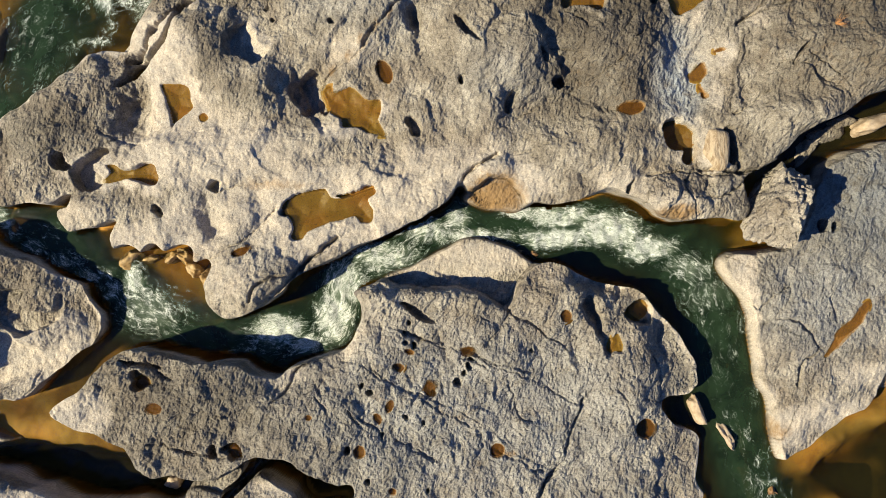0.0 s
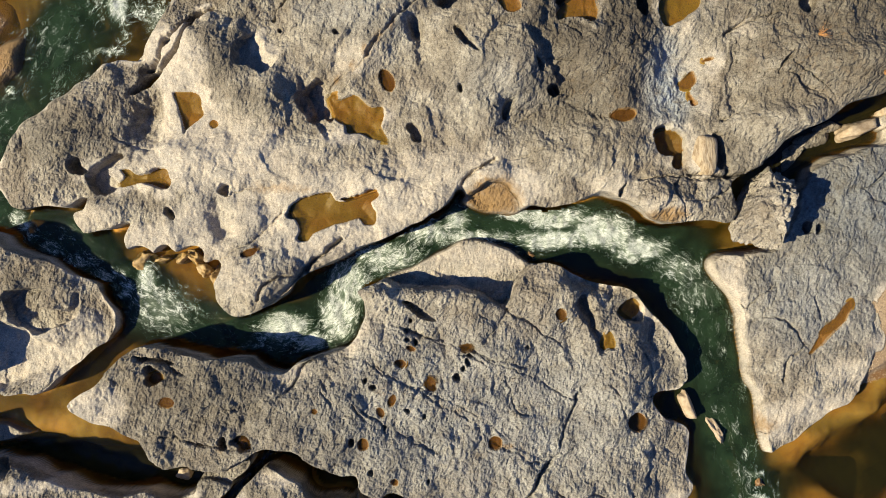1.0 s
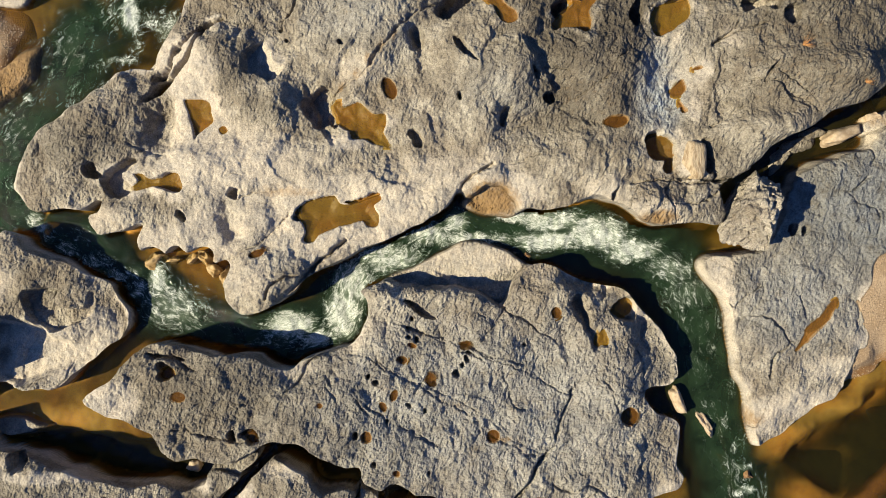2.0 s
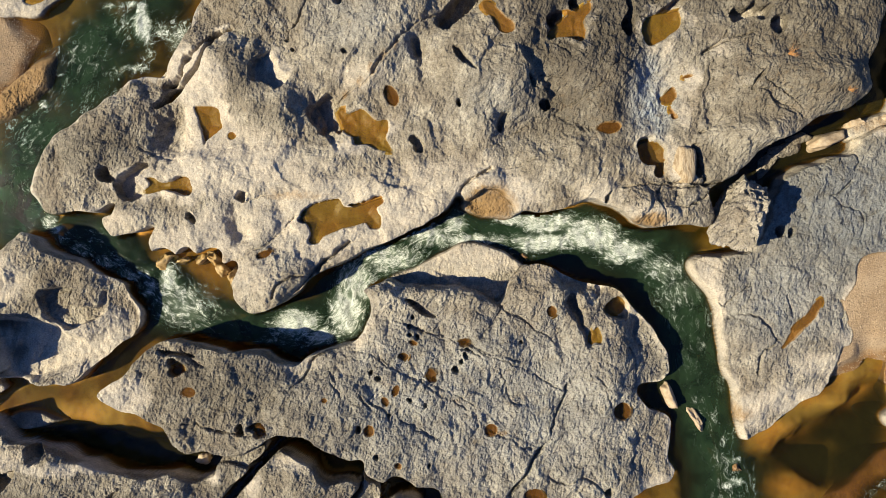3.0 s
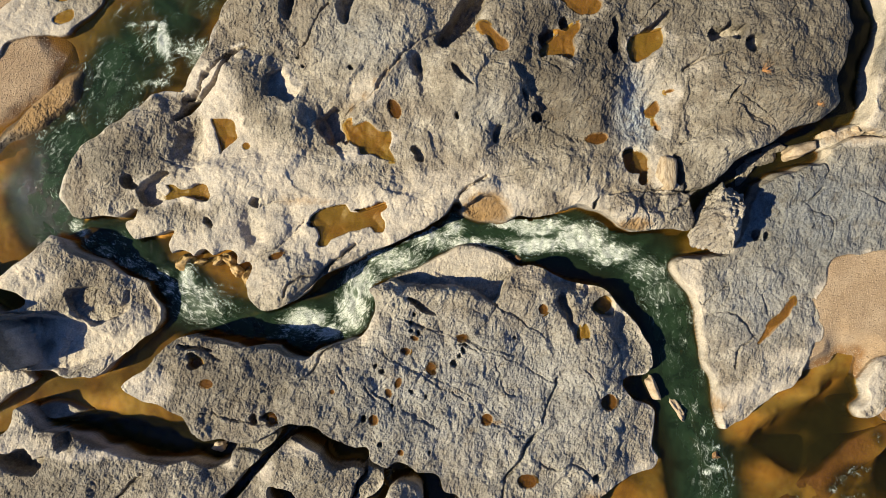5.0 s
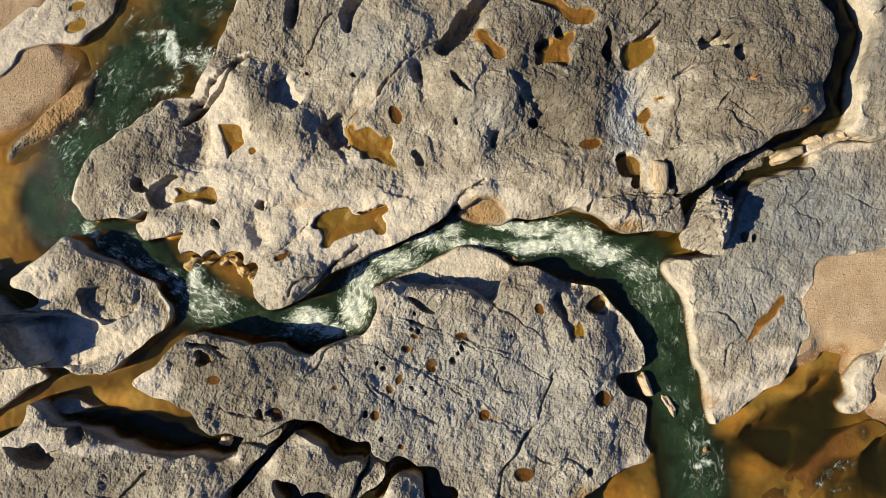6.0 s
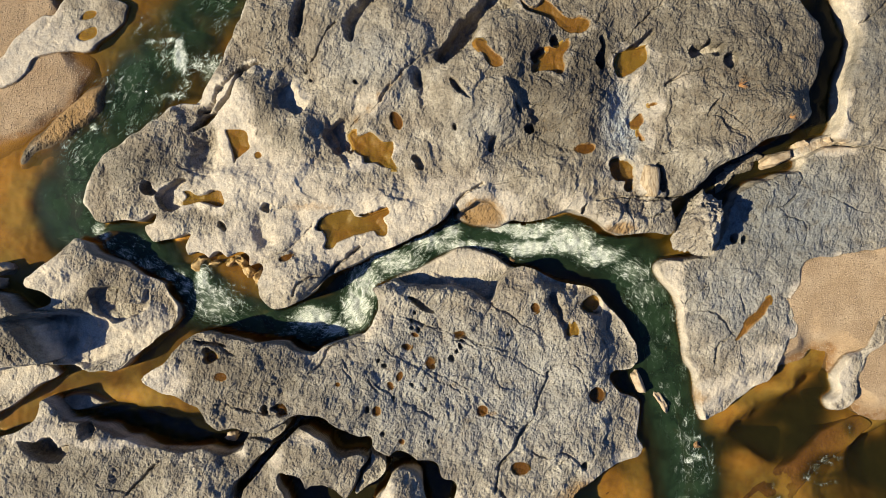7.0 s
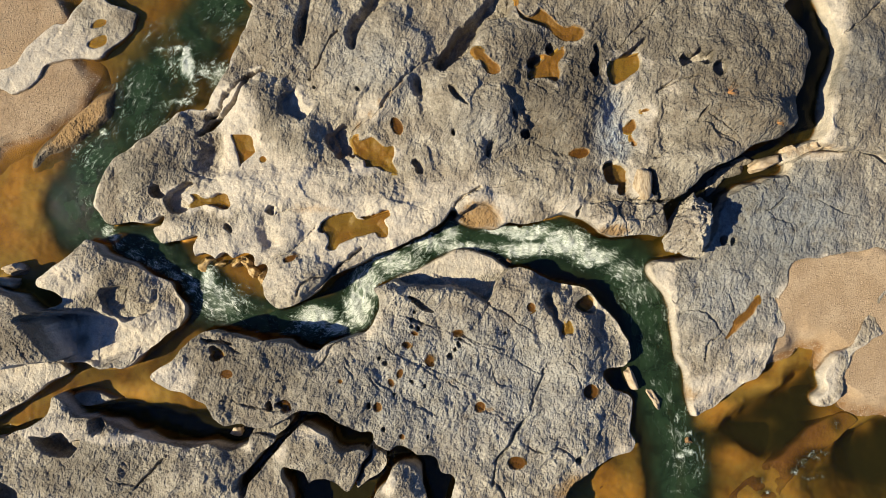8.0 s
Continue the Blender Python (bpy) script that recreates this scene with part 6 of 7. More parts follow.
white_water(7.67, -1.28, 0.88, 0.66, 0.5)
white_water(7.89, -2.05, 0.66, 0.55, 0.35)
white_water(8.33, -4.01, 0.53, 1.1, 0.2)
white_water(9.32, -6.84, 0.53, 0.66, 0.36)
white_water(10.08, -8.14, 0.22, 0.88, 0.25)
white_water(-10.65, 7.83, 0.31, 0.11, 0.6)
white_water(-10.1, 7.94, 0.31, 0.11, 0.7)
white_water(-9.66, 7.77, 0.18, 0.22, 0.85)
white_water(-9.61, 7.28, 0.31, 0.57, 0.9)
white_water(-8.44, 6.89, 0.53, 0.74, 0.6)
white_water(-8.95, 7.11, 0.39, 0.31, 0.55)
white_water(-9.43, 6.67, 0.35, 0.22, 0.5)
white_water(-9.87, 5.88, 0.66, 0.18, 0.6)
white_water(-12.83, 4.77, 0.22, 0.13, 0.7)
white_water(-12.59, 1, 0.31, 0.22, 0.7)
white_water(-12.39, 5.34, 0.88, 1.31, 0.27)
white_water(-10.85, 5.02, 0.99, 0.35, 0.35)
white_water(-11.38, 0.52, 0.88, 0.31, 0.25)
white_water(-11.59, -0.36, 1.31, 0.44, 0.15)
white_water(13.73, -8.3, 0.22, 0.15, 0.45)
white_water(14.04, -7.95, 0.26, 0.2, 0.46)
white_water(14.43, -7.64, 0.31, 0.18, 0.45)
white_water(14.82, -7.47, 0.18, 0.13, 0.38)
white_water(14.43, -8.47, 0.57, 0.09, 0.34)
white_water(12.58, -9, 0.22, 0.13, 0.38)
white_water(12.36, -8.57, 0.18, 0.13, 0.3)
white_water(15.26, -6.51, 0.18, 0.22, 0.3)
white_water(9.54, -8.58, 0.88, 0.66, 0.2)
white_water(-5.22, -2.86, 0.88, 0.18, 0.5)
white_water(-10.53, 6.88, 1.31, 1.31, 0.18)
white_water(-7.42, -1.99, 0.66, 0.26, 0.3)
white_water(-8.35, 9.53, 1.1, 0.88, 0.31)
white_water(-10.54, 8.42, 1.31, 0.88, 0.27)
white_water(-11.63, 6.44, 1.31, 1.1, 0.31)
white_water(-9.88, 7.33, 0.88, 0.88, 0.36)
white_water(-13.6, 4.02, 1.1, 1.31, 0.29)
white_water(-13.6, 2.3, 0.5, 0.9, 0.3)
white_water(-12.04, 0.3, 1.75, 0.31, 0.3)
white_water(8.11, -3.14, 0.48, 1.31, 0.25)
white_water(8.55, -5.32, 0.53, 1.1, 0.25)
white_water(9.53, -7.93, 0.88, 1.31, 0.3)
white_water(-10.39, -0.31, 0.36, 0.23, 0.45)
white_water(-10.71, -0.07, 0.29, 0.16, 0.4)
white_water(-10.14, -0.8, 0.33, 0.23, 0.45)
white_water(-9.57, -1.38, 0.23, 0.16, 0.6)
white_water(-12.35, 0.75, 0.26, 0.13, 0.7)
white_water(-4.82, -2.11, 0.49, 0.26, 0.9)
white_water(-5.96, -2.93, 0.49, 0.16, 0.35)
white_water(-4.65, -3.1, 0.41, 0.16, 0.35)
white_water(9.59, -7.51, 0.31, 0.13, 0.75)
white_water(9.33, -7.68, 0.18, 0.11, 0.7)
white_water(10.21, -7.5, 0.09, 0.49, 0.5)
white_water(9.22, -6.09, 0.18, 0.49, 0.4)
white_water(10.1, -8.49, 0.11, 0.44, 0.4)
white_water(9.12, -9.08, 0.35, 0.09, 0.5)
white_water(9.55, -6.81, 0.27, 0.13, 0.6)
white_water(-11.75, 0.02, 0.42, 0.3, 0.50)
white_water(-10.94, -0.39, 0.42, 0.3, 0.55)
white_water(-10.29, -0.80, 0.42, 0.3, 0.60)
white_water(-9.64, -0.71, 0.42, 0.3, 0.50)
white_water(-9.39, -1.28, 0.42, 0.3, 0.50)
white_water(-12.23, 0.34, 0.42, 0.3, 0.40)
white_water(8.33, -0.97, 0.40, 0.50, 0.45)
white_water(8.86, -1.96, 0.25, 0.60, 0.42)
white_water(8.49, -2.95, 0.20, 0.50, 0.38)
white_water(9.07, -4.10, 0.25, 0.60, 0.40)
white_water(8.82, -5.42, 0.20, 0.50, 0.38)
white_water(9.56, -5.91, 0.20, 0.60, 0.38)
white_water(-10.54, 5.68, 0.50, 0.25, 0.42)
white_water(-9.47, 6.33, 0.30, 0.40, 0.50)
white_water(-8.61, 6.98, 0.40, 0.30, 0.50)
white_water(-10.12, 7.41, 0.35, 0.50, 0.45)
white_water(-11.40, 4.60, 0.30, 0.60, 0.42)
white_water(-12.36, 3.31, 0.30, 0.60, 0.40)
white_water(-12.79, 1.80, 0.25, 0.50, 0.40)
white_water(-7.97, 8.49, 0.40, 0.50, 0.40)

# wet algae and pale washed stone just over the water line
level_here = spread(LEVEL, bx[0], by[0], BED_STEP, X, Y)
over = Z - level_here
edge = smooth(0.5, 0.05, RIM + 0.22 * ripple_noise(X, Y, 1.2, 61) + 0.1 * ripple_noise(X, Y, 5, 62))
edge *= np.where((X > 14.0) & (Y > 4.3), smooth(0.4, 0.1, RIM), 1.0)
PALE = np.maximum(PALE, edge * smooth(0.95, 0.35, over + 0.2 * ripple_noise(X, Y, 0.8, 63)) * 0.95)
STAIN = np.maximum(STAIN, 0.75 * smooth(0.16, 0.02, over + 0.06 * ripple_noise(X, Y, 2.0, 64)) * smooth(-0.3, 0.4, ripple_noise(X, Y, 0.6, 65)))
ALGAE = np.maximum(ALGAE, smooth(0.05, -0.06, over) * (OWNER >= 0))


# how coarse the weathered crust is: the low slabs are rougher than the broad northern shelf
COARSE = np.where(OWNER == 0, 0.50 + 0.16 * smooth(7.0, 9.5, X) + 0.3 * DARK, 0.78)
COARSE = np.where((X > 7.6) & (Y < 4.5) & (OWNER > 0), 0.6, COARSE)
COARSE = np.where((X > 14.0) & (Y > 4.0), 0.5, COARSE)
COARSE = np.where((X < -11.0) & (Y > 5.8), 0.35, COARSE)
for _ in range(8):
    COARSE[2:-2] = (COARSE[:-4] + COARSE[2:-2] + COARSE[4:]) / 3
    COARSE[:, 2:-2] = (COARSE[:, :-4] + COARSE[:, 2:-2] + COARSE[:, 4:]) / 3

# the grain of the stone, worn smooth where water scoured it
worn = smooth(0.1, 0.8, PALE)
# Damp band over the water line; it also paints shade onto the walls.
WET_SHADE = smooth(0.2, 0.05, over + 0.08 * ripple_noise(X, Y, 1.5, 66)) * (OWNER >= 0)
Z += RISE * (GRAIN * (0.7 + 0.5 * ROUGH) * (1 - 0.5 * worn) + FISSURED * (0.5 + 0.8 * ROUGH) + PITTED * (0.3 + 0.45 * COARSE) * (1 - 0.6 * worn) * smooth(0.0, 0.2, RIM)) * (1 - 0.8 * ALGAE)


# ---- meshes ----
def grid_mesh(name, x, y, z, use, layers, material):
    """A mesh of the used cells of a grid, with point layers."""
    ny, nx = z.shape
    number = np.arange(nx * ny).reshape(ny, nx)
    cells = np.stack([number[:-1, :-1], number[:-1, 1:], number[1:, 1:], number[1:, :-1]], -1)[use]
    used, faces = np.unique(cells, return_inverse=True)
    faces = faces.reshape(-1, 4)
    mesh = bpy.data.meshes.new(name)
    mesh.vertices.add(len(used))
    co = np.stack([x.ravel()[used], y.ravel()[used], z.ravel()[used]], 1)
    mesh.vertices.foreach_set("co", co.astype(np.float32).ravel())
    mesh.loops.add(faces.size)
    mesh.loops.foreach_set("vertex_index", faces.ravel().astype(np.int32))
    mesh.polygons.add(len(faces))
    mesh.polygons.foreach_set("loop_start", (np.arange(len(faces)) * 4).astype(np.int32))
    mesh.update(calc_edges=True)
    mesh.polygons.foreach_set("use_smooth", np.ones(len(faces), bool))
    for key, layer in layers.items():
        mesh.attributes.new(key, "FLOAT", "POINT").data.foreach_set("value", layer.ravel()[used].astype(np.float32))
    mesh.materials.append(material)
    mesh.validate()
    return mesh, used, faces


slope = np.clip(RIM, -0.5, 1.5)
for _ in range(6):
    slope[2:-2] = (slope[:-4] + slope[1:-3] + slope[2:-2] + slope[3:-1] + slope[4:]) / 5
    slope[:, 2:-2] = (slope[:, :-4] + slope[:, 1:-3] + slope[:, 2:-2] + slope[:, 3:-1] + slope[:, 4:]) / 5
tilt_y, tilt_x = np.gradient(slope, STEP)
size = np.maximum(np.hypot(tilt_x, tilt_y), 1e-6)
CUT += (0.03 * ripple_noise(X + 0.9 * Z, Y - 0.7 * Z, 1.8, 91)) * (OWNER >= 0) * (RISE < 0.9)
for _ in range(2):
    CUT[2:-2] = (CUT[:-4] + CUT[1:-3] + CUT[2:-2] + CUT[3:-1] + CUT[4:]) / 5
    CUT[:, 2:-2] = (CUT[:, :-4] + CUT[:, 1:-3] + CUT[:, 2:-2] + CUT[:, 3:-1] + CUT[:, 4:]) / 5
CUT = np.where(size > 0.3, np.clip(CUT, -0.06, 0.8), 0)
SX, SY = X + tilt_x / size * CUT, Y + tilt_y / size * CUT
ROCK_LAYERS = {"pale": PALE, "cool": COOL, "stain": STAIN, "dark": DARK, "wet": WET_SHADE, "algae": ALGAE, "coarse": COARSE}
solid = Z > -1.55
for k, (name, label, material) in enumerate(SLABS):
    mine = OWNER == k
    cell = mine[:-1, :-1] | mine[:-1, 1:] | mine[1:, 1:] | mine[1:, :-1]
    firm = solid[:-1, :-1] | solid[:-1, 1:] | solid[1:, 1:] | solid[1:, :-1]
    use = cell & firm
    mesh, used, faces = grid_mesh(name, SX, SY, Z, use, ROCK_LAYERS, material)
    tagged(new(name, mesh), label, name.replace("_", " "), kind="stuff" if name == "gravel_bank" else "")

# the bed: one sheet under all, out to the horizon
rim = [-1500, -500, -150, -60, -30, -22]
ux = np.concatenate([rim, bx, [-r for r in rim[::-1]]])
uy = np.concatenate([rim, by, [-r for r in rim[::-1]]])
GX, GY = np.meshgrid(ux, uy)
GZ = np.full(GX.shape, 0.0)
k = len(rim)
GZ[k:-k, k:-k] = BED_Z
outer = np.maximum(np.abs(GX) - 18.6, np.abs(GY) - 10.8)
GZ = np.where(outer > 0.01, np.minimum(0.9, -1.0 + outer * 0.15) + 0.3 * ripple_noise(GX, GY, 0.05, 71), GZ)
mesh, used, faces = grid_mesh("ground", GX, GY, GZ, np.ones((GX.shape[0] - 1, GX.shape[1] - 1), bool), {"outer": smooth(-0.7, -0.1, outer)}, BED)
tagged(new("ground", mesh), "ochre algae-covered stony river bed", "river bed", kind="structure")

# the river's surface
top = spread(Z, gx[0], gy[0], STEP, U, V)
wet = np.maximum(top, BED_Z) < LEVEL + 0.12
use = wet[:-1, :-1] | wet[:-1, 1:] | wet[1:, 1:] | wet[1:, :-1]
flow_run, flow_off, flow_sum = (np.zeros(U.shape) for _ in range(3))
lane = rounded([p[:2] for p in RIVER], False, 6)
walked = np.concatenate([[0], np.cumsum(np.hypot(*np.diff(lane, axis=0).T))])
heading = np.gradient(lane, axis=0)
heading /= np.hypot(*heading.T)[:, None]
for (x, y), s, (hx, hy) in zip(lane, walked, heading):
    w = np.exp(-((U - x) ** 2 + (V - y) ** 2) / 0.9) + 1e-4 / ((U - x) ** 2 + (V - y) ** 2 + 0.2) ** 2
    flow_run += w * (s + (U - x) * hx + (V - y) * hy)
    flow_off += w * ((V - y) * hx - (U - x) * hy)
    flow_sum += w
flow_run, flow_off = flow_run / flow_sum, flow_off / flow_sum
swell = 0.012 * ripple_noise(U, V, 2.5, 81) + 0.006 * ripple_noise(U, V, 6, 82)
swell += FROTH * (0.07 * ripple_noise(U, V, 2.8, 83) + 0.045 * ripple_noise(U, V, 6.5, 84))
depth = np.clip(LEVEL - np.maximum(BED_Z, np.where(top > -1.5, top, -9)), 0, 3)
stream = np.exp(-((OFF + NUW * 0.8) / 1.25) ** 4)
mesh, used, faces = grid_mesh("river_water", U, V, LEVEL + swell, use, {"depth": depth, "foam": FROTH, "stream": stream}, RIVER_WATER)
off, run = flow_off.ravel()[used], flow_run.ravel()[used]
flow = mesh.uv_layers.new(name="flow")
flow.data.foreach_set("uv", np.stack([run[faces.ravel()], off[faces.ravel()]], 1).astype(np.float32).ravel())
tagged(new("river_water", mesh), "green river water with white rapids in narrow rock chutes", "water", kind="structure")

# still water in the pools
for curve, level, deep, dark in POOLS:
    mid = curve.mean(0)
    wide = [tuple(mid + (p - mid) * (1 + 0.07 / max(0.05, np.hypot(*(p - mid))))) for p in curve]
    mesh = bpy.data.meshes.new("rock_pool")
    mesh.from_pydata([(x, y, level) for x, y in wide], [], [list(range(len(wide)))])
    mesh.attributes.new("depth", "FLOAT", "POINT").data.foreach_set("value", np.full(len(wide), deep, np.float32))
    mesh.materials.append(DARK_WATER if dark else POOL_WATER)
    tagged(new("rock_pool", mesh), "still amber water in a hollow of the limestone", "rock pool", "pools in the limestone")


# ---- loose stones ----
def stone(name, label, x, y, rx, ry, turn, low, high, material, rough=0.18, square=3.2, fine=4, seed=0):
    """A loose stone with a flat base, lumpy and pitted."""
    bm = bmesh.new()
    bmesh.ops.create_icosphere(bm, subdivisions=fine, radius=1.0)
    chance = random.Random(seed)
    planes = [(Vector((chance.gauss(0, 1), chance.gauss(0, 1), chance.gauss(0.2, 0.7))).normalized(), chance.uniform(0.66, 0.92)) for _ in range(11 if square < 4 else 3)]
    for v in bm.verts:
        p = v.co.copy()
        size = (abs(p.x) ** square + abs(p.y) ** square + abs(p.z) ** square) ** (1 / square)
        q = p / size
        for n, cut in planes:
            reach = q.dot(n) - cut
            if reach > 0:
                q -= n * reach * 0.92
        d = noise.fractal(p * 1.3 + Vector((seed * 3.1, seed, 7)), 1.0, 2.0, 5) * rough
        d -= rough * 0.9 * max(0.0, noise.noise(p * 5.0 + Vector((seed, 9, seed)))) ** 1.0
        d += rough * 0.3 * noise.noise(p * 9.0 + Vector((seed, 5, 1)))
        q *= 1 + d
        v.co = (q.x * rx, q.y * ry, (low + high) / 2 + q.z * (high - low) / 2)
    mesh = bpy.data.meshes.new(name)
    bm.to_mesh(mesh)
    bm.free()
    for poly in mesh.polygons:
        poly.use_smooth = True
    mesh.materials.append(material)
    ob = new(name, mesh)
    ob.matrix_world = pose(x, y, 0, 0, 0, turn)
    return tagged(ob, label, "stone")


GREY_STONE = limestone("grey_limestone", (0.158, 0.137, 0.108), (0.300, 0.270, 0.221), 0.7)
PALE_STONE = limestone("pale_limestone", (0.235, 0.205, 0.165), (0.375, 0.335, 0.275), 0.8)
TAN_STONE = plain("tan_stone", (0.286, 0.211, 0.136), (0.408, 0.326, 0.231), 6.0)


def banded():
    n = Nodes("banded_stone")
    bands = n.noise(9.0, 4, 0.6, 0.3, n.stretch((2.2, 0.35, 0.35), 4))
    color = n.mix(n.band(bands, 0.38, 0.62), (0.345, 0.275, 0.185), (0.200, 0.142, 0.086))
    color = n.mix(n.band(n.noise(30.0, 3, 0.6), 0.5, 0.7, 0.0, 0.4), color, (0.46, 0.38, 0.28))
    return n.done(n.surface(color, 0.85, n.bump(bands, 0.7, 0.05), 0.2))


BANDED_STONE = banded()
OCHRE_STONE = plain("ochre_stone", (0.26, 0.155, 0.05), (0.42, 0.30, 0.15), 5.0, 0.5)
BROWN_STONE = plain("wet_brown_stone", (0.109, 0.054, 0.020), (0.231, 0.136, 0.061), 6.0, 0.4)
stone('boulder', 'large pitted grey boulder perched at the head of the channel', 9.42, 1.22, 1.22, 0.82, 62, -.3, 1.9, PALE_STONE, .22, 3.0, 6, 0)
stone('stone', 'long tan stone lying in the shaded cleft', 12.51, 3.66, 0.65, 0.30, 20, -.4, .4, TAN_STONE, .14, 3.2, 4, 1)
stone('stone', 'grey stone wedged in the shaded cleft', 11.17, 3.39, 0.65, 0.33, 20, -.8, -.08, GREY_STONE, .14, 3.2, 4, 2)
stone('stone', 'grey stone wedged in the shaded cleft', 11.73, 3.74, 0.52, 0.28, 20, -.8, -.08, GREY_STONE, .14, 3.2, 4, 3)
stone('stone', 'grey stone wedged in the shaded cleft', 10.57, 2.87, 0.56, 0.30, 40, -.8, -.08, GREY_STONE, .14, 3.2, 4, 4)
stone('stone', 'golden flat stone at the end of the cleft', 13.41, 4.17, 0.35, 0.17, 15, -.4, .36, TAN_STONE, .14, 3.2, 4, 5)
stone('stone', 'golden flat stone at the end of the cleft', 14.27, 4.31, 0.22, 0.15, 0, -.3, .4, TAN_STONE, .14, 3.2, 4, 6)
stone('stone', 'small tan stone beside the cream rock edge', 14.85, 4.26, 0.26, 0.11, 0, .0, .65, TAN_STONE, .14, 3.2, 4, 7)
stone('stone', 'small tan stone beside the cream rock edge', 15.53, 4.31, 0.21, 0.11, 0, .0, .7, TAN_STONE, .14, 3.2, 4, 8)
stone('stone', 'bone-shaped pale stone standing in green water', 8.24, -5.42, 0.66, 0.17, -61, -.6, .06, TAN_STONE, .2, 3.2, 4, 9)
stone('stone', "pale rib of stone at the slab's foot", 7.42, -4.72, 0.56, 0.2, -68, -.7, .2, TAN_STONE, .14, 3.2, 4, 10)
stone('stone', 'square banded beige block beside a round pothole', 7.40, 2.70, 0.42, 0.56, -3, .2, 1.45, BANDED_STONE, .06, 6, 4, 11)
stone('stone', 'pale grey stone beside brown shallows', -16.19, -0.5, 0.48, 0.28, 5, -.1, .72, TAN_STONE, .18, 3.2, 4, 12)
stone('stone', 'grey stone beside brown shallows', -16.45, -1.02, 0.52, 0.24, -5, -.1, .7, TAN_STONE, .18, 3.2, 4, 13)
stone('stone', 'small loose stone in a rock joint', 8.04, 2.2, 0.11, 0.08, 0, .5, 1.05, GREY_STONE, .2, 3.2, 3, 14)
stone('stone', 'small loose stone in a rock joint', 8.2, 2.37, 0.08, 0.11, 0, .5, 1.05, GREY_STONE, .2, 3.2, 3, 15)
stone('stone', 'small loose stone in a rock joint', 8.43, 2.23, 0.11, 0.08, 20, .5, 1.05, GREY_STONE, .2, 3.2, 3, 16)
stone('stone', 'small loose stone in a rock joint', 8.71, 2.29, 0.08, 0.08, 0, .5, 1.05, GREY_STONE, .2, 3.2, 3, 17)
stone('stone', 'wet brown stone at the foot of the cream bench', 1.33, 0.12, 0.48, 0.13, -5, -.6, .0, BROWN_STONE, .25, 3.2, 4, 18)
stone('stone', 'wet brown stone at the foot of the cream bench', 2.2, -0.03, 0.44, 0.15, -15, -.6, .02, BROWN_STONE, .25, 3.2, 4, 19)
stone('stone', 'wet brown stone at the foot of the cream bench', 2.73, -0.18, 0.26, 0.13, -20, -.6, .05, BROWN_STONE, .25, 3.2, 4, 20)
stone('stone', 'golden wet ochre stone in the shallow bay', -8.98, -0.31, 0.42, 0.26, 20, -.5, 0.36, OCHRE_STONE, .22, 3.2, 4, 40)
stone('stone', 'golden wet ochre stone in the shallow bay', -7.82, -0.27, 0.34, 0.2, 10, -.5, 0.3, OCHRE_STONE, .22, 3.2, 4, 41)
stone('stone', 'golden wet ochre stone in the shallow bay', -7.43, -0.24, 0.34, 0.2, -30, -.5, 0.44, OCHRE_STONE, .22, 3.2, 4, 42)
stone('stone', 'golden wet ochre stone in the shallow bay', -7.14, -0.63, 0.3, 0.24, 0, -.5, 0.36, OCHRE_STONE, .22, 3.2, 4, 43)
stone('stone', 'golden wet ochre stone in the shallow bay', -6.81, -0.79, 0.22, 0.42, -10, -.5, 0.4, OCHRE_STONE, .22, 3.2, 4, 44)
stone('stone', 'golden wet ochre stone in the shallow bay', -8.43, -0.27, 0.26, 0.18, 0, -.5, 0.22, OCHRE_STONE, .22, 3.2, 4, 45)
stone('stone', 'wet brown stone in the stream', -14.07, 0.63, 0.17, 0.11, 0, -.3, .4, BROWN_STONE, .25, 3.2, 3, 26)
stone('stone', 'bright cream stone at the end of a dark pool', -7.77, -6.72, 0.36, 0.2, 20, -.4, .34, TAN_STONE, .2, 3.2, 4, 50)
stone('stone', 'wet grey rock breaking the surface of the channel', 9.61, -7.04, 0.2, 0.26, 30, -.6, -.06, BROWN_STONE, .28, 3.2, 4, 51)
stone('stone', 'submerged ochre stone with a wave over it', -9.99, 7.74, 0.48, 0.26, 20, -.4, .4, BROWN_STONE, .25, 3.2, 4, 27)


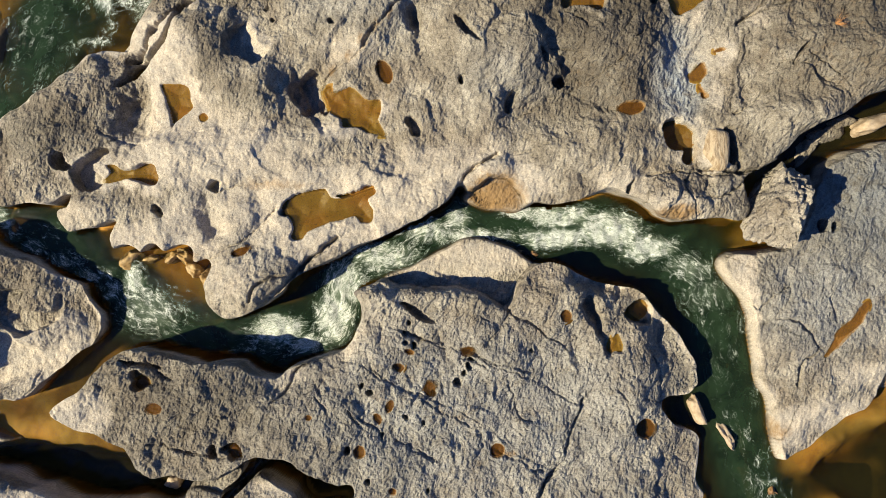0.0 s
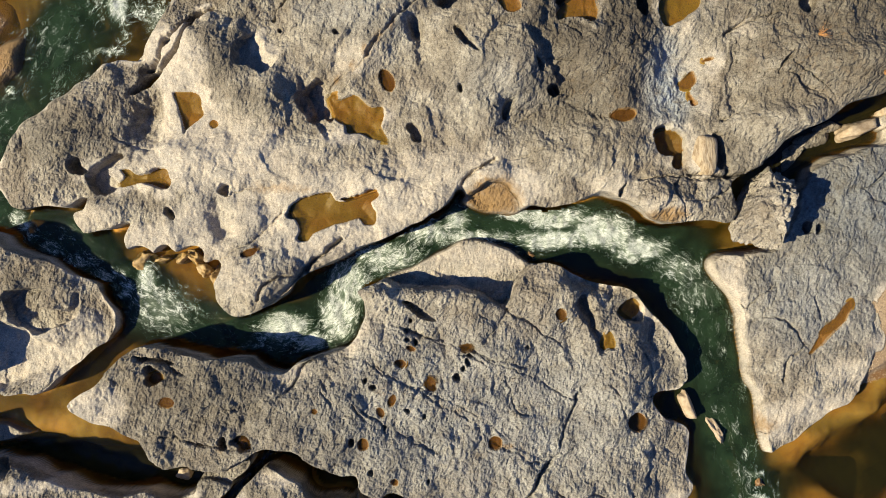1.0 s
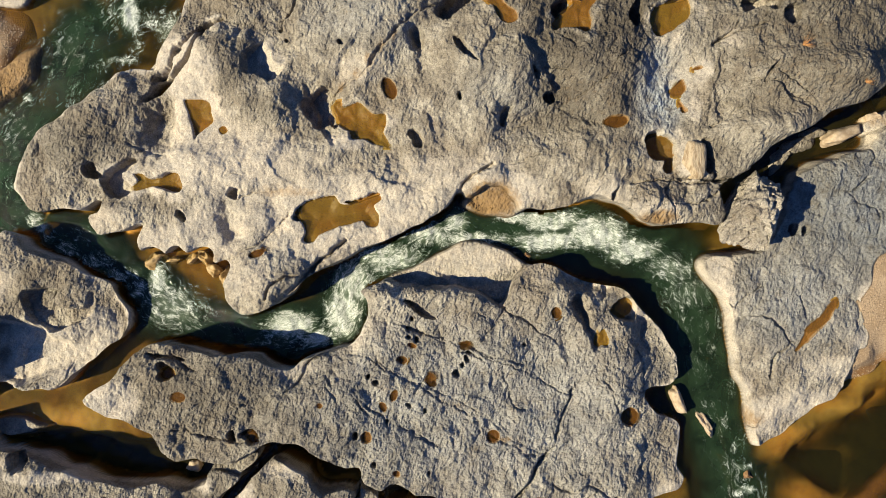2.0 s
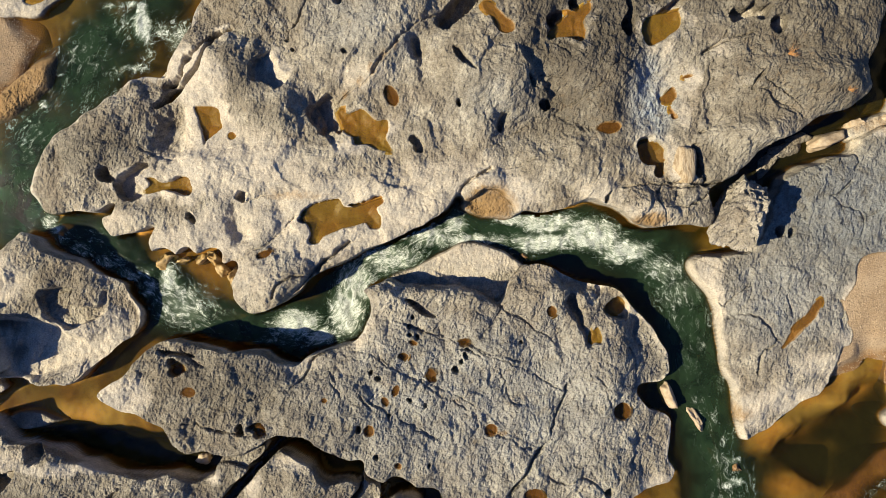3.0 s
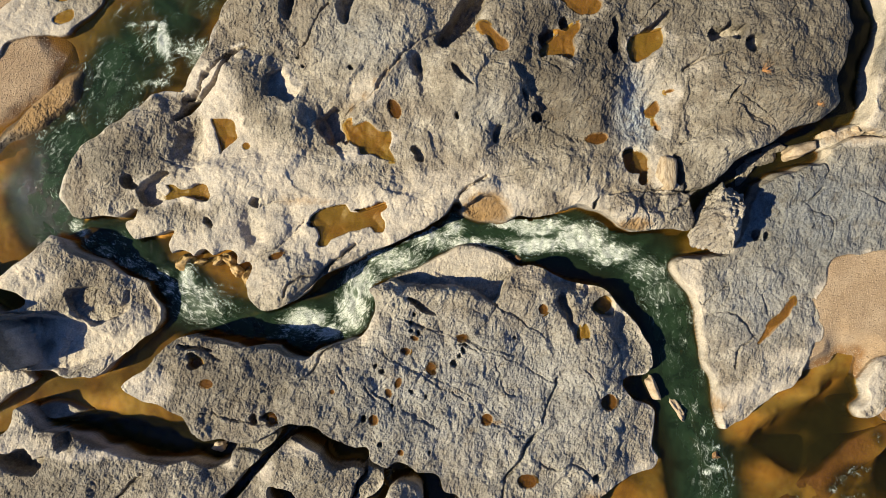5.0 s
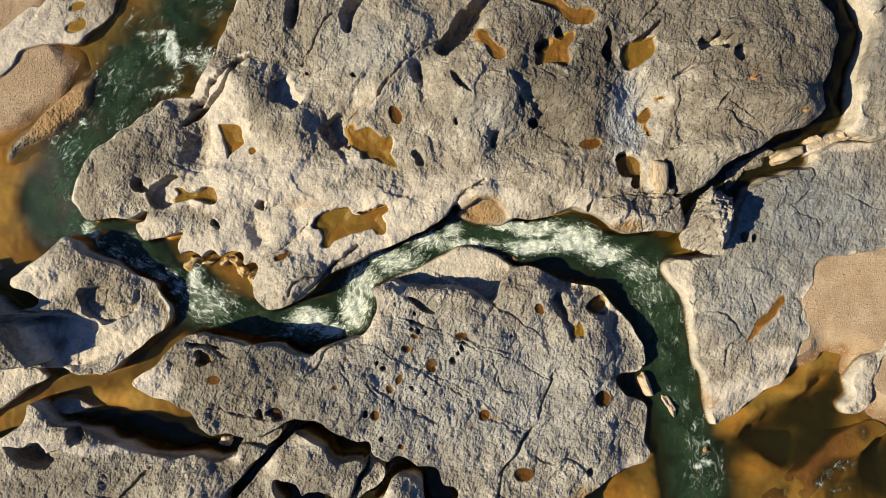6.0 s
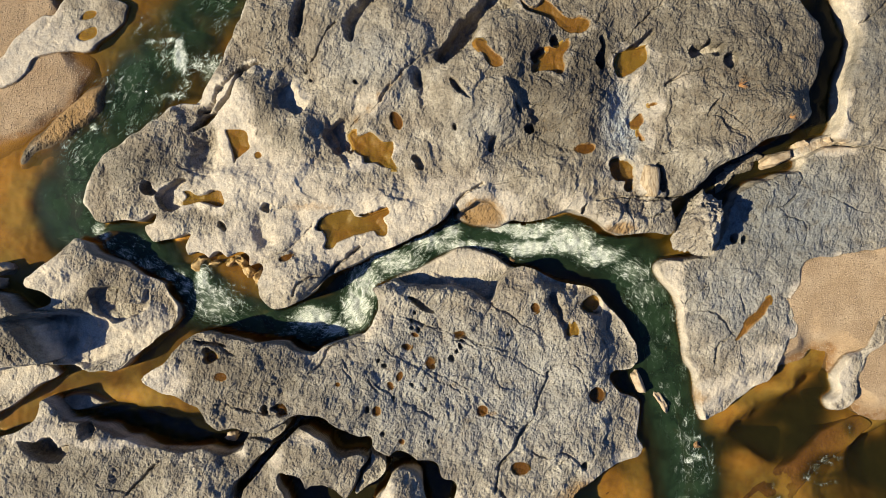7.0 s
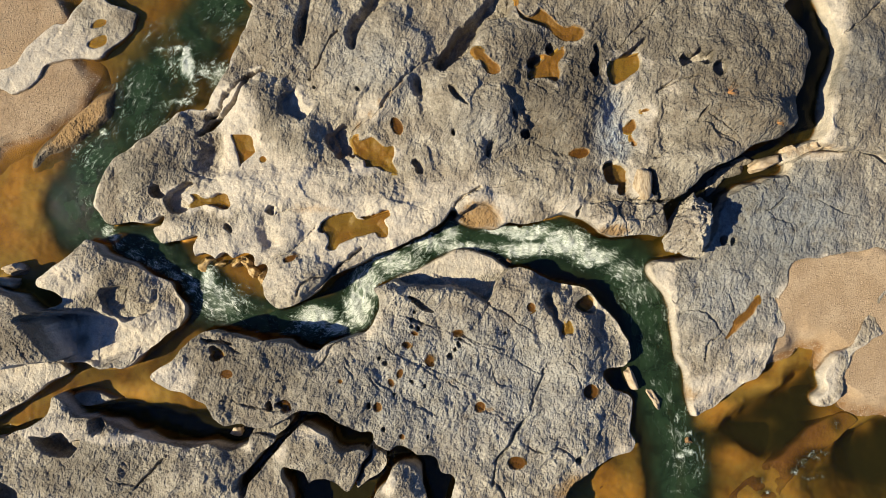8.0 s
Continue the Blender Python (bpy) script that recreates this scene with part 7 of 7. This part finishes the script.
# ---- pebbles on the gravel banks ----
def pebbles(owner, count, seed, label):
    """Many small stones strewn over a bank, as one mesh."""
    chance = np.random.RandomState(seed)
    rows, cols = np.where((OWNER == owner) & (Z > spread(LEVEL, bx[0], by[0], BED_STEP, X, Y) + 0.03))
    pick = chance.randint(0, len(rows), count)
    px, py, pz = X[rows[pick], cols[pick]], Y[rows[pick], cols[pick]], Z[rows[pick], cols[pick]]
    px, py = px + chance.uniform(-STEP, STEP, count), py + chance.uniform(-STEP, STEP, count)
    bm = bmesh.new()
    bmesh.ops.create_icosphere(bm, subdivisions=1, radius=1.0)
    ball = np.array([v.co[:] for v in bm.verts])
    faces = np.array([[v.index for v in f.verts] for f in bm.faces])
    bm.free()
    size = 0.010 + 0.018 * chance.rand(count) ** 2
    shape = size[:, None, None] * chance.uniform((0.8, 0.6, 0.4), (1.4, 1.1, 0.7), (count, 3))[:, None, :] * ball[None]
    shape *= chance.uniform(0.85, 1.15, (count, len(ball), 1))
    turn = chance.uniform(0, 6.28, count)
    c, s = np.cos(turn)[:, None], np.sin(turn)[:, None]
    co = np.stack([shape[..., 0] * c - shape[..., 1] * s + px[:, None], shape[..., 0] * s + shape[..., 1] * c + py[:, None], shape[..., 2] + (pz + size * 0.2)[:, None]], -1).reshape(-1, 3)
    tri = (faces[None] + (np.arange(count) * len(ball))[:, None, None]).reshape(-1, 3)
    mesh = bpy.data.meshes.new("pebbles")
    mesh.vertices.add(len(co))
    mesh.vertices.foreach_set("co", co.astype(np.float32).ravel())
    mesh.loops.add(tri.size)
    mesh.loops.foreach_set("vertex_index", tri.ravel().astype(np.int32))
    mesh.polygons.add(len(tri))
    mesh.polygons.foreach_set("loop_start", (np.arange(len(tri)) * 3).astype(np.int32))
    mesh.update(calc_edges=True)
    mesh.materials.append(PEBBLE)
    tagged(new("pebbles", mesh), label, "pebbles", kind="stuff")


def pebble_stone():
    n = Nodes("pebble_stone")
    node = n.add("ShaderNodeNewGeometry")
    color = n.mix(node.outputs["Random Per Island"], (0.40, 0.295, 0.19), (0.17, 0.115, 0.072))
    return n.done(n.surface(n.mix(n.band(n.noise(60.0, 2, 0.5), 0.4, 0.7, 0.0, 0.4), color, (0.36, 0.28, 0.20)), 0.85))


PEBBLE = pebble_stone()
pebbles(18, 9500, 3, "tan and brown pebbles strewn over the eastern gravel bank")
pebbles(19, 7500, 4, "tan and brown pebbles strewn over the upper gravel bank")


# ---- dry grass in the joints ----
def grass_tuft(x, y, z, spread_out, count, seed):
    chance = random.Random(seed)
    bm = bmesh.new()
    for _ in range(count):
        turn, lean, long = chance.uniform(-0.6, 1.6), chance.uniform(0.5, 1.2), chance.uniform(0.5, 1.0) * spread_out
        c, s, w = math.cos(turn), math.sin(turn), 0.006
        last = None
        for k in range(4):
            f = k / 3
            px, pz = long * f * lean, long * (f - 0.45 * f * f)
            wide = w * (1 - f * 0.9)
            pair = [bm.verts.new((px * c - wide * s, px * s + wide * c, pz)), bm.verts.new((px * c + wide * s, px * s - wide * c, pz))]
            if last:
                bm.faces.new((last[0], last[1], pair[1], pair[0]))
            last = pair
    mesh = bpy.data.meshes.new("grass_tuft")
    bm.to_mesh(mesh)
    bm.free()
    mesh.materials.append(STRAW)
    ob = new("grass_tuft", mesh)
    ob.matrix_world = pose(x, y, z - 0.02)
    tagged(ob, "tuft of dry orange grass growing in a rock joint", "grass", "dry grass tufts")


STRAW = plain("dry_grass", (0.24, 0.11, 0.04), (0.34, 0.18, 0.07), 20.0)
for x, y, size, seed in [(10.31, 5.92, 0.32, 1), (11.98, 4.79, 0.24, 2)]:
    z = float(spread(Z, gx[0], gy[0], STEP, np.array([x]), np.array([y]))[0])
    grass_tuft(x, y, z, size, 60, seed)
